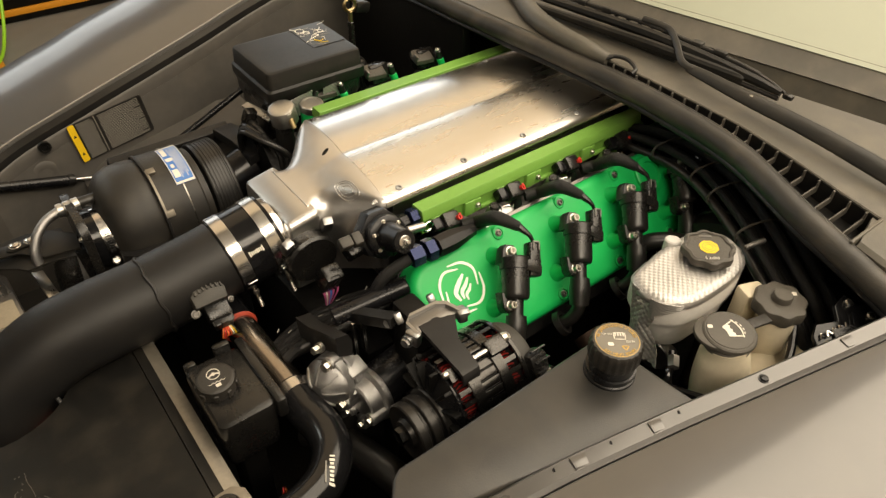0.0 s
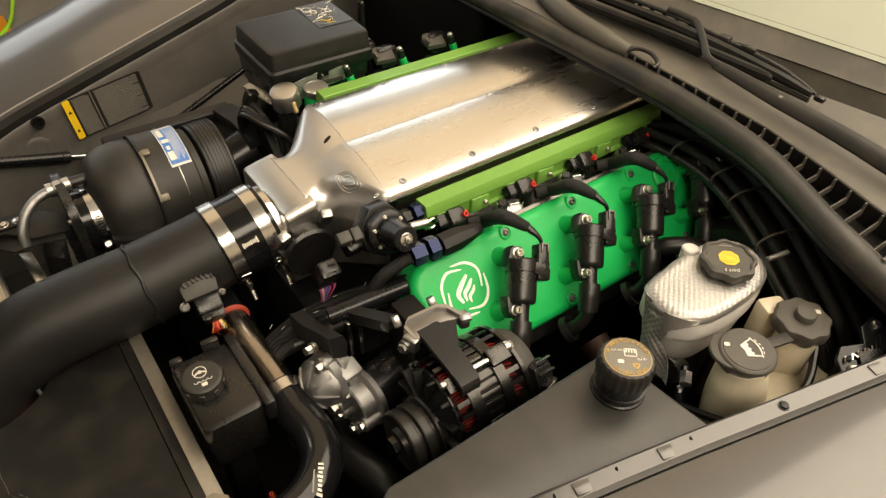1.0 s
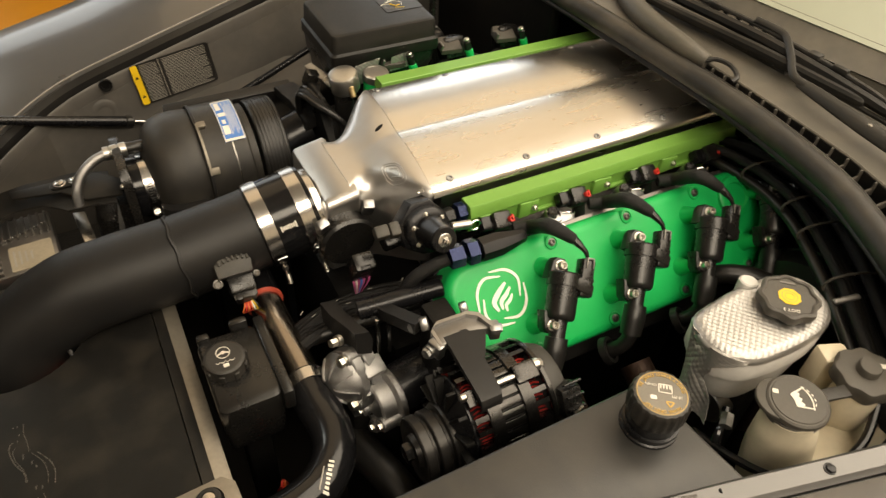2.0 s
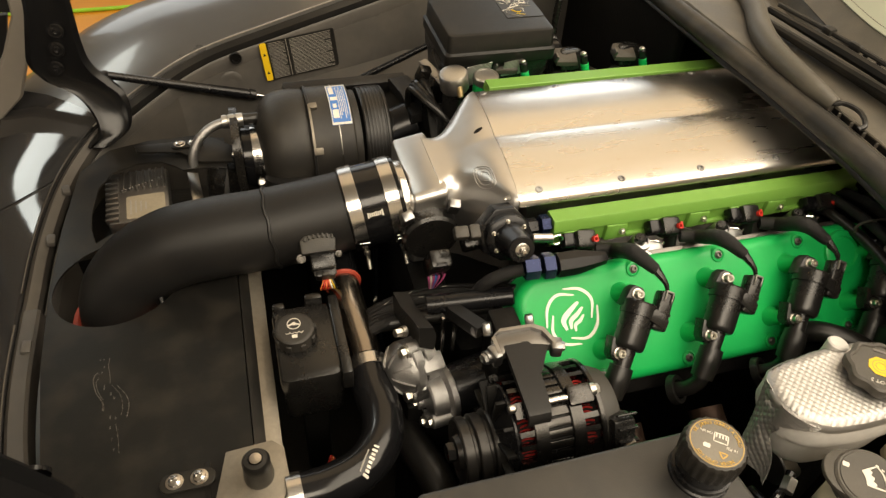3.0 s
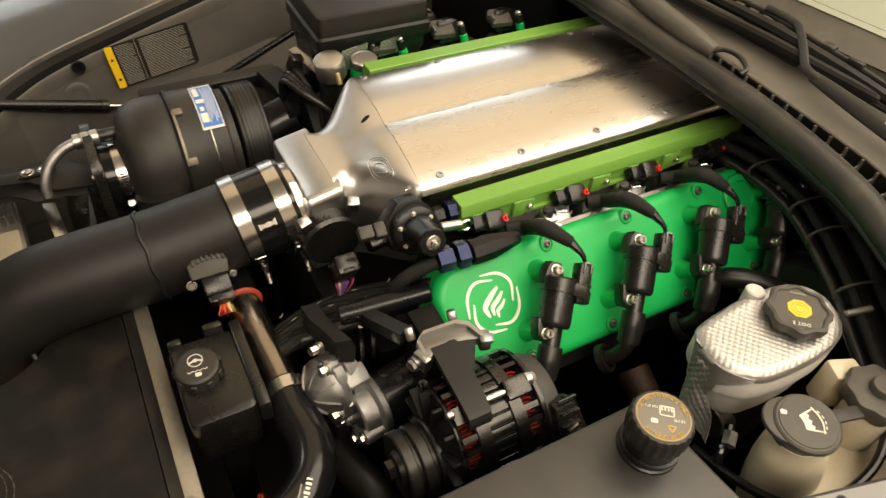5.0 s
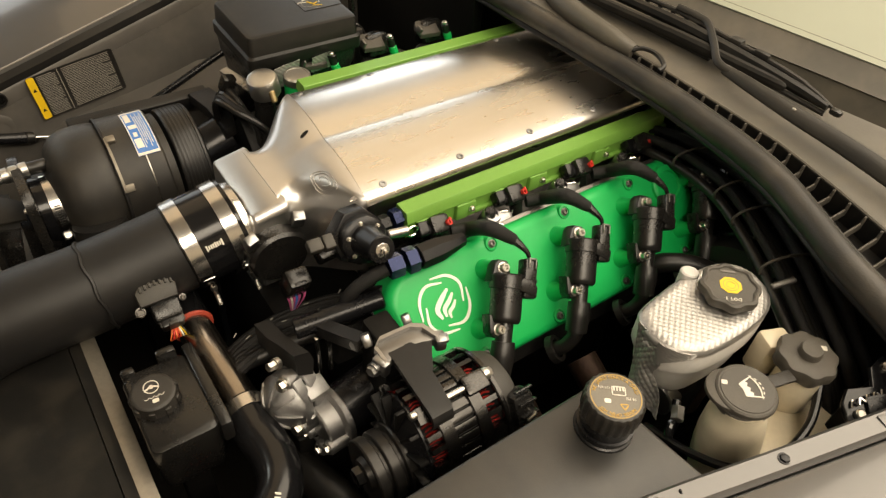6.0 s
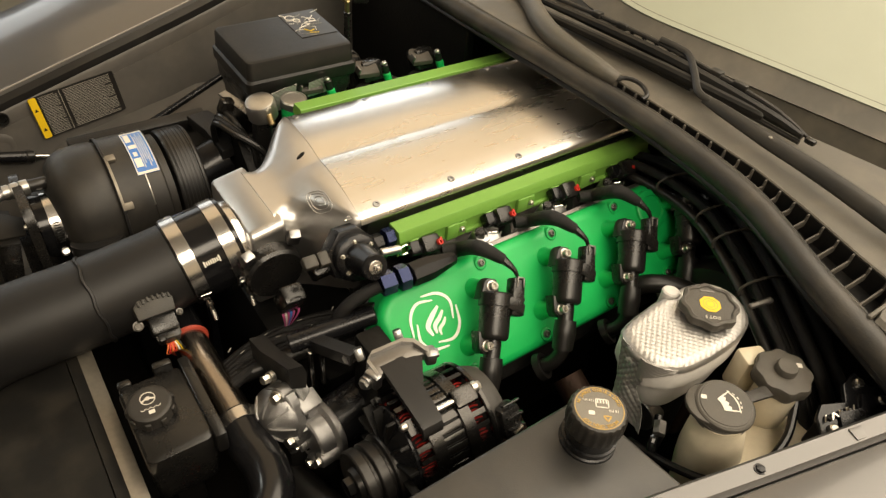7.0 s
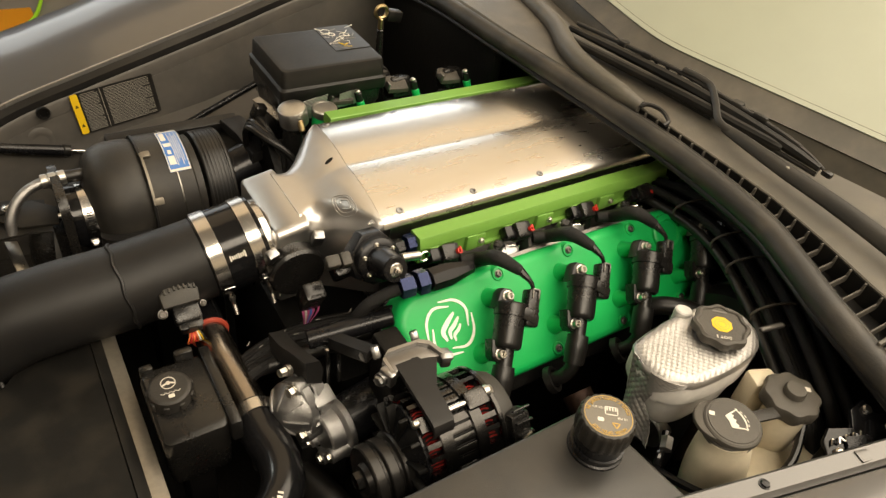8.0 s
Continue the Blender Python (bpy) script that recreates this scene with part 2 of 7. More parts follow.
class G:
    """Collects vertices and faces of one mesh."""

    def __init__(self):
        self.v, self.f = [], []

    def add(self, vs, fs, m=None):
        n = len(self.v)
        self.v += [tuple(m @ Vector(v)) if m else tuple(v) for v in vs]
        self.f += [tuple(i + n for i in f) for f in fs]
        return self

    def _bm(self, bm, m):
        bm.verts.index_update()
        self.add([v.co.copy() for v in bm.verts], [[v.index for v in f.verts] for f in bm.faces], m)
        bm.free()
        return self

    def box(self, sx, sy, sz, m=None, b=0.002, seg=2):
        bm = bmesh.new()
        bmesh.ops.create_cube(bm, size=1)
        bmesh.ops.scale(bm, vec=(sx, sy, sz), verts=bm.verts)
        if b:
            bmesh.ops.bevel(bm, geom=bm.edges[:], offset=min(b, 0.45 * min(sx, sy, sz)), segments=seg, affect="EDGES", profile=0.5)
        return self._bm(bm, m)

    def prism(self, poly, depth, m=None, b=0.0, seg=2):
        """A flat outline raised along z from 0 to depth."""
        bm = bmesh.new()
        low = [bm.verts.new((x, y, 0)) for x, y in poly]
        high = [bm.verts.new((x, y, depth)) for x, y in poly]
        n = len(poly)
        top = bm.faces.new(high)
        bm.faces.new(low[::-1])
        for i in range(n):
            bm.faces.new((low[i], low[(i + 1) % n], high[(i + 1) % n], high[i]))
        bmesh.ops.recalc_face_normals(bm, faces=bm.faces)
        if b:
            bmesh.ops.bevel(bm, geom=list(top.edges), offset=b, segments=seg, affect="EDGES", profile=0.5)
        return self._bm(bm, m)

    def lathe(self, prof, m=None, seg=32, wave=0.0, lobes=0):
        """A profile of (radius, height) turned round z; wave and lobes give a scalloped rim."""
        vs, fs, rings = [], [], []
        for r, h in prof:
            if r < 1e-6:
                rings.append([len(vs)])
                vs.append((0, 0, h))
            else:
                ring = []
                for k in range(seg):
                    a = 2 * math.pi * k / seg
                    q = r * (1 + wave * math.cos(lobes * a)) if lobes else r
                    ring.append(len(vs))
                    vs.append((q * math.cos(a), q * math.sin(a), h))
                rings.append(ring)
        for a, b in zip(rings, rings[1:]):
            for k in range(seg):
                j = (k + 1) % seg
                if len(a) == 1 and len(b) == 1:
                    continue
                if len(a) == 1:
                    fs.append((a[0], b[j], b[k])[::-1])
                elif len(b) == 1:
                    fs.append((a[k], a[j], b[0]))
                else:
                    fs.append((a[k], a[j], b[j], b[k]))
        return self.add(vs, fs, m)

    def cyl(self, p0, p1, r, seg=24, b=0.0015, r1=None):
        p0, p1 = Vector(p0), Vector(p1)
        h, e = (p1 - p0).length, r if r1 is None else r1
        b = min(b, h * 0.4, r * 0.4)
        return self.lathe([(0, 0), (r - b, 0), (r, b), (e, h - b), (e - b, h), (0, h)], at(p0, p1 - p0), seg)

    def sweep(self, pts, r, seg=12, n=8, caps=True, flat=1.0):
        """A round bar along a smooth line; r may be one radius or one for each point."""
        line = spline(pts, n) if n > 1 else [Vector(p) for p in pts]
        rs = [r] * len(line)
        if isinstance(r, (list, tuple)):
            rs = [float(np.interp(i / (len(line) - 1) * (len(r) - 1), range(len(r)), r)) for i in range(len(line))]
        vs, fs, up = [], [], None
        for i, p in enumerate(line):
            d = (line[min(i + 1, len(line) - 1)] - line[max(i - 1, 0)]).normalized()
            if up is None:
                up = d.orthogonal().normalized()
            up = (up - d * up.dot(d)).normalized()
            side = d.cross(up)
            for k in range(seg):
                a = 2 * math.pi * k / seg
                vs.append(p + rs[i] * (math.cos(a) * up + flat * math.sin(a) * side))
        for i in range(len(line) - 1):
            for k in range(seg):
                j = (k + 1) % seg
                fs.append((i * seg + k, i * seg + j, (i + 1) * seg + j, (i + 1) * seg + k))
        if caps:
            fs.append(tuple(range(seg))[::-1])
            fs.append(tuple(range(len(vs) - seg, len(vs))))
        return self.add(vs, fs)

    def loft(self, rings, close=True, caps=True):
        """Skins rings of equally many points."""
        n = len(rings[0])
        vs = [v for ring in rings for v in ring]
        fs = []
        for i in range(len(rings) - 1):
            for k in range(n if close else n - 1):
                j = (k + 1) % n
                fs.append((i * n + k, i * n + j, (i + 1) * n + j, (i + 1) * n + k))
        if close and caps:
            fs.append(tuple(range(n))[::-1])
            fs.append(tuple(range(len(vs) - n, len(vs))))
        return self.add(vs, fs)

    def skin(self, rings, thick):
        """An open sheet through the rings, with a thickness."""
        rings = [[Vector(v) for v in r] for r in rings]
        n, k = len(rings), len(rings[0])
        back = []
        for i in range(n):
            row = []
            for j in range(k):
                du = rings[min(i + 1, n - 1)][j] - rings[max(i - 1, 0)][j]
                dv = rings[i][min(j + 1, k - 1)] - rings[i][max(j - 1, 0)]
                q = du.cross(dv)
                row.append(rings[i][j] + (q.normalized() * thick if q.length > 1e-12 else Vector((0, 0, 0))))
            back.append(row)
        vs = [v for r in rings for v in r] + [v for r in back for v in r]
        m, fs = n * k, []
        for i in range(n - 1):
            for j in range(k - 1):
                a, b, c, d = i * k + j, i * k + j + 1, (i + 1) * k + j + 1, (i + 1) * k + j
                fs += [(a, b, c, d)[::-1], (a + m, b + m, c + m, d + m)]
        rim = [(0, j) for j in range(k)] + [(i, k - 1) for i in range(1, n)] + [(n - 1, j) for j in range(k - 2, -1, -1)] + [(i, 0) for i in range(n - 2, 0, -1)]
        ids = [i * k + j for i, j in rim]
        for a, b in zip(ids, ids[1:] + ids[:1]):
            fs.append((a, b, b + m, a + m))
        return self.add(vs, fs)

    def sheet(self, outer, holes, height, thick):
        """A flat plate with holes; height(x, y) gives its z."""
        bm = bmesh.new()
        for loop in [outer] + holes:
            vs = [bm.verts.new((x, y, 0)) for x, y in loop]
            for a, b in zip(vs, vs[1:] + vs[:1]):
                bm.edges.new((a, b))
        bmesh.ops.triangle_fill(bm, edges=bm.edges[:], use_beauty=True, use_dissolve=False)
        for f in bm.faces:
            if f.normal.z < 0:
                f.normal_flip()
        made = bmesh.ops.extrude_face_region(bm, geom=bm.faces[:])
        for v in made["geom"]:
            if isinstance(v, bmesh.types.BMVert):
                v.co.z = thick
        for v in bm.verts:
            v.co.z += height(v.co.x, v.co.y)
        bmesh.ops.recalc_face_normals(bm, faces=bm.faces)
        return self._bm(bm, None)


def part(name, g, mat, parent=None, label="", angle=35):
    me = bpy.data.meshes.new(name)
    me.from_pydata(g.v, [], g.f)
    me.validate()
    me.materials.append(mat)
    me.polygons.foreach_set("use_smooth", [True] * len(me.polygons))
    me.set_sharp_from_angle(angle=radians(angle))
    ob = new(name, me)
    if parent is not None:
        ob.parent = parent
        chain = Matrix()
        p = parent
        while p is not None:
            chain = p.matrix_basis @ chain
            p = p.parent
        ob.matrix_basis = chain.inverted()
    if label:
        ob["label"] = label
    return ob


def thing(name, place, label, category, group="", kind=""):
    ob = new(name)
    ob.empty_display_size = 0.02
    ob.matrix_basis = Matrix.Translation(place)
    return tagged(ob, label, category, group, kind)


def circle(r, n=32, cx=0.0, cy=0.0, ry=None):
    return [(cx + r * math.cos(2 * math.pi * k / n), cy + (ry or r) * math.sin(2 * math.pi * k / n)) for k in range(n)]


def rounded(w, h, r, n=5, cx=0.0, cy=0.0):
    out = []
    for sx, sy, a0 in ((1, 1, 0), (-1, 1, 90), (-1, -1, 180), (1, -1, 270)):
        for k in range(n + 1):
            a = radians(a0 + 90 * k / n)
            out.append((cx + sx * (w / 2 - r) + r * math.cos(a), cy + sy * (h / 2 - r) + r * math.sin(a)))
    return out


def hexagon(r):
    return [(r * math.cos(math.pi * k / 3), r * math.sin(math.pi * k / 3)) for k in range(6)]


def socket_screw(m, r=0.005, h=0.006, mat=None, parent=None, name="screw"):
    """A cap screw with a washer and a hexagonal recess, standing on the frame m."""
    g = G().lathe([(0, -0.004), (r * 1.3, -0.004), (r * 1.3, 0.0008), (r * 1.02, 0.001), (r, h - 0.0008), (r - 0.0008, h), (r * 0.6, h), (r * 0.55, h * 0.35), (0, h * 0.35)], m, 20)
    return part(name, g, mat or ZINC, parent)


def hex_bolt(m, r=0.007, h=0.006, mat=None, parent=None, name="bolt"):
    g = G().prism(hexagon(r), h, m, 0.0008).lathe([(0, -0.004), (r * 1.3, -0.004), (r * 1.3, 0.0012), (0, 0.0012)], m, 20)
    return part(name, g, mat or ZINC, parent)


def writing(name, text, m, size, mat, parent, thick=0.0003):
    """Words in the built-in font, laid on the frame m."""
    data = bpy.data.curves.new(name, "FONT")
    data.body, data.size, data.align_x, data.align_y, data.extrude, data.resolution_u = text, size, "CENTER", "CENTER", thick, 2
    tmp = bpy.data.objects.new(name, data)
    me = bpy.data.meshes.new_from_object(tmp)
    bpy.data.objects.remove(tmp)
    g = G().add([v.co.copy() for v in me.vertices], [tuple(p.vertices) for p in me.polygons], m)
    bpy.data.meshes.remove(me)
    return part(name, g, mat, parent)


def arc_band(cx, cy, r0, r1, a0, a1, n=14):
    pts = [(cx + r1 * math.cos(radians(a0 + (a1 - a0) * k / n)), cy + r1 * math.sin(radians(a0 + (a1 - a0) * k / n))) for k in range(n + 1)]
    return pts + [(cx + r0 * math.cos(radians(a1 + (a0 - a1) * k / n)), cy + r0 * math.sin(radians(a1 + (a0 - a1) * k / n))) for k in range(n + 1)]


# ---- garage ----
def slab(name, x0, x1, y0, y1, z0, z1, mat):
    g = G().box(x1 - x0, y1 - y0, z1 - z0, Matrix.Translation(((x0 + x1) / 2, (y0 + y1) / 2, (z0 + z1) / 2)), 0)
    return tagged(part(name, g, mat), kind="structure")


slab("floor", -4.2, 4.2, -3.6, 4.0, -0.1, 0.0, CONCRETE)
slab("ceiling", -4.2, 4.2, -3.6, 4.0, 3.0, 3.1, CEIL)
slab("wall_east", 4.2, 4.3, -3.6, 4.0, 0, 3.0, WALL)
slab("wall_west", -4.3, -4.2, -3.6, 4.0, 0, 3.0, WALL)
slab("wall_south", -4.2, 4.2, -3.7, -3.6, 0, 3.0, WALL)
slab("wall_north", -4.2, 4.2, 4.0, 4.1, 0, 3.0, WALL)

tagged(part("floor_mat", G().box(2.1, 1.50, 0.012, Matrix.Translation((-1.28, 2.06, 0.006)), 0.004), ORANGE_MAT),
              "bright orange floor mat lying beside the car", "mat")
tagged(part("air_hose", G().sweep([(-2.2, 2.55, 0.02), (-1.5, 2.36, 0.02), (-0.95, 2.32, 0.02), (-0.5, 2.38, 0.02), (-0.27, 2.6, 0.02), (-0.17, 2.9, 0.02), (-0.10, 3.03, 0.2)], 0.008, 8), HOSE_GREEN),
       "neon green air hose lying across the floor", "hose")
cab = thing("tool_cabinet", (0.2, 3.3, 0), "black tool cabinet with an orange bottom drawer by the wall", "cabinet")
part("body", G().box(1.6, 0.5, 0.95, Matrix.Translation((0.2, 3.34, 0.475)), 0.01), DARK, cab)
for k in range(3):
    part("drawer", G().box(1.5, 0.02, 0.03 if k == 0 else 0.24, Matrix.Translation((0.2, 3.085, 0.05 + (0.18 + 0.26 * (k - 1) if k else 0))), 0.004), ORANGE_MAT if k == 0 else BLACK_PLASTIC, cab)

# ---- car body: the edge of the engine bay, mirrored about the middle ----
RIM = [(-0.668, 0.0, 0.700), (-0.664, 0.13, 0.704), (-0.645, 0.25, 0.712), (-0.598, 0.340, 0.733), (-0.52, 0.405, 0.762), (-0.43, 0.452, 0.790),
       (-0.30, 0.472, 0.822), (-0.185, 0.491, 0.847), (-0.06, 0.524, 0.868), (0.06, 0.560, 0.888), (0.24, 0.610, 0.911), (0.42, 0.655, 0.93)]


def rim_line(side, n=5):
    return [Vector((x, side * (y + (0.026 * min(1.0, max(0.0, (x + 0.5) / 0.3)) if side < 0 else 0.0)), z + (0.008 * min(1.0, max(0.0, (x + 0.5) / 0.3)) if side < 0 else 0.0))) for x, y, z in spline(RIM, n)]


def outward(line):
    out = []
    for i in range(len(line)):
        d = line[min(i + 1, len(line) - 1)] - line[max(i - 1, 0)]
        n = Vector((d.y, -d.x, 0)).normalized()
        mid = line[i] - Vector((0.2, 0, 0))
        if n.dot(Vector((mid.x, mid.y, 0))) < 0:
            n = -n
        out.append(n)
    return out


car = thing("car", (0, 0, 0), "satin charcoal sports car with its hood open on the floor", "car")


def offset_rows(side, steps):
    line = rim_line(side)
    outs = outward(line)
    outs[0] = Vector((-1, 0, 0))
    return [[p + o * a + Vector((0, 0, b)) for p, o in zip(line, outs)] for a, b in steps]


STEPS = [(0.004, -0.022), (0.0045, -0.004), (0.007, 0.0), (0.02, 0.003), (0.08, 0.012), (0.16, 0.012), (0.24, -0.004), (0.31, -0.04), (0.36, -0.11), (0.385, -0.20), (0.39, -0.36), (0.36, -0.55)]
FRONT = [(0.004, -0.022), (0.0045, -0.004), (0.007, 0.0), (0.02, 0.0005), (0.06, -0.001), (0.11, -0.008), (0.17, -0.024), (0.24, -0.055), (0.31, -0.105), (0.36, -0.17), (0.39, -0.30), (0.36, -0.52)]


def body_rows(side):
    """Outer skin: low over the nose, crowned over the wheels, no wider than the doors."""
    line = rim_line(side)
    outs = outward(line)
    outs[0] = Vector((-1, 0, 0))
    rows = []
    for (a0, b0), (a1, b1) in zip(FRONT, STEPS):
        row = []
        for i, (p, o) in enumerate(zip(line, outs)):
            w = min(1.0, max(0.0, (i - 12) / 12))
            q = p + o * (a0 + (a1 - a0) * w) + Vector((0, 0, b0 + (b1 - b0) * w))
            q.y = max(-0.93, min(0.93, q.y))
            q.z -= 0.22 * min(0.10, max(0.0, a0 - 0.007)) * min(1.0, max(0.0, 1 - (abs(p.y) - 0.10) / 0.12))
            row.append(q)
        rows.append(row)
    return rows


for side, word in ((1, "passenger"), (-1, "driver")):
    flip = side > 0
    rows = body_rows(side)
    cut = 16
    nose = [r[:cut + 1] for r in rows]
    back = [r[cut:] for r in rows]
    part("bumper_cover", G().skin(nose if flip else nose[::-1], 0.003), NOSE, car, "glossy charcoal bumper cover")
    part("fender", G().skin(back if flip else back[::-1], 0.003), PAINT, car, "satin charcoal fender with a rounded crown")
    lip = [(0.0015, -0.020), (0.0005, -0.007), (-0.003, -0.005), (-0.0125, -0.010), (-0.0135, -0.022)] if flip else [(0.0015, -0.020), (0.0005, -0.006), (-0.002, -0.0042), (-0.0165, -0.0046), (-0.018, -0.0065), (-0.0185, -0.030)]
    rows = offset_rows(side, lip)
    nose = [r[:cut + 1] for r in rows]
    back = [r[cut:] for r in rows]
    part("front_seal", G().skin(nose if flip else nose[::-1], 0.002), STRIP, car, "dusty grey strip round the nose")
    bead = [p + o * 0.0045 + Vector((0, 0, 0.0005)) for p, o in zip(rim_line(side), outward(rim_line(side)))][1:cut]
    part("edge_bead", G().sweep(bead, 0.0021, 8, n=1), NOSE, car, "glossy painted edge")
    part("drip_channel", G().skin(back if flip else back[::-1], 0.002), RUBBER if flip else PAINT, car, "black drip channel" if flip else "painted flange along the edge of the bay")
    if flip:
        # Pale grey bead paints the bright highlight line along the fender edge.
        bead = [p + o * 0.0050 + Vector((0, 0, -0.0006)) for p, o in zip(rim_line(side), outward(rim_line(side)))][cut - 1:]
        part("edge_bead", G().sweep(bead, 0.0011, 8, n=1), GREY_FRAME, car, "pale bead painted as the highlight on the fender's edge")
    if flip:
        rows = offset_rows(side, [(-0.0125, -0.022), (-0.014, -0.034), (-0.0225, -0.034)])
        part("edge_seal", G().skin(rows, 0.002), RUBBER, car, "black rubber trough along the bay's edge")
        rows = offset_rows(side, [(-0.0215, -0.036), (-0.022, -0.017), (-0.025, -0.015), (-0.0268, -0.018), (-0.027, -0.040)])
        part("apron_lip", G().skin(rows, 0.0015), APRON, car, "folded upper edge of the inner fender")
    wall = [(-0.026, -0.038), (-0.030, -0.06), (-0.036, -0.12), (-0.040, -0.20), (-0.046, -0.30), (-0.05, -0.42)]
    rows = offset_rows(side, wall)
    fore, aft = [r[:23] for r in rows], [r[22:] for r in rows]
    part("apron", G().skin(aft if flip else aft[::-1], 0.003), APRON, car, "dusty dark grey inner fender wall")
    # Front stretch gets a darker colour than the apron, painting the shadow there.
    part("front_apron", G().skin(fore if flip else fore[::-1], 0.003), STRIP, car, "front of the inner fender wall, darkened for its shadow")

seam = [(-0.735, 0.194, 0.699), (-0.707, 0.207, 0.7045), (-0.682, 0.223, 0.7078), (-0.664, 0.235, 0.7098), (-0.652, 0.243, 0.7122)]
part("panel_gap", G().sweep(seam, 0.0013, 8), VOID, car, "dark gap between bumper and headlight panel")
part("panel_edge", G().sweep([(x + 0.0015, y - 0.0032, z + 0.0001) for x, y, z in seam], 0.0015, 8), NOSE, car, "rolled glossy panel edge")
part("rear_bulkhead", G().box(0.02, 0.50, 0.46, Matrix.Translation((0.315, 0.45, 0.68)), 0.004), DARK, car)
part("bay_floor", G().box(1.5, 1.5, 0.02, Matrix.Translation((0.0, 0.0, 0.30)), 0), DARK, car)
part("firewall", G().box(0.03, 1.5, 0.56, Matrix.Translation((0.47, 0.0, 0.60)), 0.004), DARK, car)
for sx in (-0.30, 2.35):
    for sy in (-0.80, 0.80):
        w = part("wheel", G().lathe([(0.20, -0.11), (0.30, -0.12), (0.325, -0.10), (0.33, 0.0), (0.325, 0.10), (0.30, 0.12), (0.20, 0.11)], at((sx, sy, 0.33), (0, 1, 0)), 40), RUBBER, car, "black tyre")
        part("rim", G().lathe([(0, -0.06), (0.06, -0.07), (0.19, -0.09), (0.215, -0.115), (0.215, 0.115), (0.19, 0.09), (0.06, 0.07), (0, 0.06)], at((sx, sy, 0.33), (0, 1, 0)), 32), ZINC, w)


def section(x, half, low, belt, crown):
    """Half-round car section: sill, flank, belt line and crowned top."""
    right = [(x, half * 0.90, low), (x, half * 0.99, low + 0.08), (x, half, 0.55), (x, half * 0.985, belt - 0.12), (x, half * 0.94, belt - 0.03), (x, half * 0.86, belt), (x, half * 0.5, belt + crown * 0.8), (x, 0, belt + crown)]
    return right + [(a, -b, c) for a, b, c in right[-2::-1]]


part("lower_body", G().loft([section(x, h, 0.22, b, c) for x, h, b, c in ((0.56, 0.90, 0.84, 0.02), (0.80, 0.915, 0.90, 0.02), (1.3, 0.92, 0.93, 0.02), (1.9, 0.93, 0.95, 0.02), (2.4, 0.93, 0.96, 0.02), (2.9, 0.90, 0.93, 0.02), (3.15, 0.84, 0.88, 0.02))]), PAINT, car, "charcoal doors and tail")
part("roof", G().loft([[(x, y * f, z0 + (z1 - z0) * math.sqrt(max(0.0, 1 - y * y))) for y in [-1 + 0.2 * k for k in range(11)]] for x, f, z0, z1 in ((1.24, 0.60, 0.95, 1.27), (1.45, 0.62, 0.96, 1.33), (1.85, 0.62, 0.97, 1.30), (2.3, 0.60, 0.97, 1.17), (2.75, 0.56, 0.95, 0.98))]), PAINT, car, "charcoal roof and rear hatch")

# radiator shroud: black sheet with a cut-out for the intake pipe and one over the ballast
fold = -0.404


def shroud_z(x, y):
    return 0.7400 - 0.09 * (fold - x)


outer = [(fold, -0.39), (fold, -0.2), (fold, 0.0), (fold, 0.08), (fold, 0.18), (-0.405, 0.262), (-0.45, 0.283), (-0.52, 0.290), (-0.575, 0.283),
         (-0.614, 0.24), (-0.626, 0.12), (-0.630, 0.0), (-0.626, -0.12), (-0.612, -0.24), (-0.575, -0.33), (-0.52, -0.37), (-0.45, -0.40)]
pipe_hole = circle(0.078, 32, -0.548, -0.005, 0.072)
lamp_hole = [(-0.58, 0.074), (-0.588, 0.106), (-0.59, 0.141), (-0.585, 0.192), (-0.567, 0.224), (-0.533, 0.236), (-0.498, 0.23), (-0.478, 0.213), (-0.467, 0.2), (-0.43, 0.196), (-0.405, 0.185), (-0.412, 0.12), (-0.43, 0.085), (-0.5, 0.08), (-0.56, 0.088)]
shroud = thing("radiator_shroud", (-0.5, 0, 0.72), "black sheet radiator cover with two cut-outs and a bare edge", "shroud")
part("panel", G().sheet(outer, [pipe_hole, lamp_hole], shroud_z, 0.003), SHROUD, shroud, angle=12)
part("bent_edge", G().skin([[(x, y, z) for y in (-0.285, 0.0, 0.08)] for x, z in ((-0.3885, 0.7325), (-0.396, 0.7385), (-0.4035, 0.7412))], -0.003), SHROUD, shroud, "bent edge of the sheet")
part("edge_strip", G().box(0.017, 0.50, 0.004, at((-0.384, -0.15, 0.7345), (0.3, 0, 1)), 0.001), EDGE, shroud, "bare worn metal edge")
part("edge_flange", G().box(0.003, 0.50, 0.30, Matrix.Translation((-0.3885, -0.15, 0.585)), 0.001), SHROUD, shroud)
# faint emblem pressed into the sheet, kept as plain strokes
EMBLEM = [((-0.5545, -0.196), (-0.556, -0.184), (-0.563, -0.170), (-0.567, -0.154), (-0.5655, -0.145), (-0.562, -0.144)), ((-0.5535, -0.1955), (-0.555, -0.183), (-0.5615, -0.168), (-0.564, -0.156), (-0.561, -0.151)),
          ((-0.547, -0.164), (-0.5375, -0.180), (-0.5345, -0.1955), (-0.5355, -0.206)), ((-0.5415, -0.166), (-0.532, -0.181), (-0.528, -0.1945), (-0.5295, -0.210)),
          ((-0.5515, -0.125), (-0.552, -0.137), (-0.550, -0.149), (-0.549, -0.1615)), ((-0.5405, -0.216), (-0.5375, -0.232), (-0.5355, -0.2515))]
for k, pts in enumerate(EMBLEM):
    part("emblem_stroke", G().sweep([(x, y, shroud_z(x, y) + 0.0029) for x, y in pts], 0.0006 if k in (0, 3) else 0.0004, 6), FAINT, shroud)
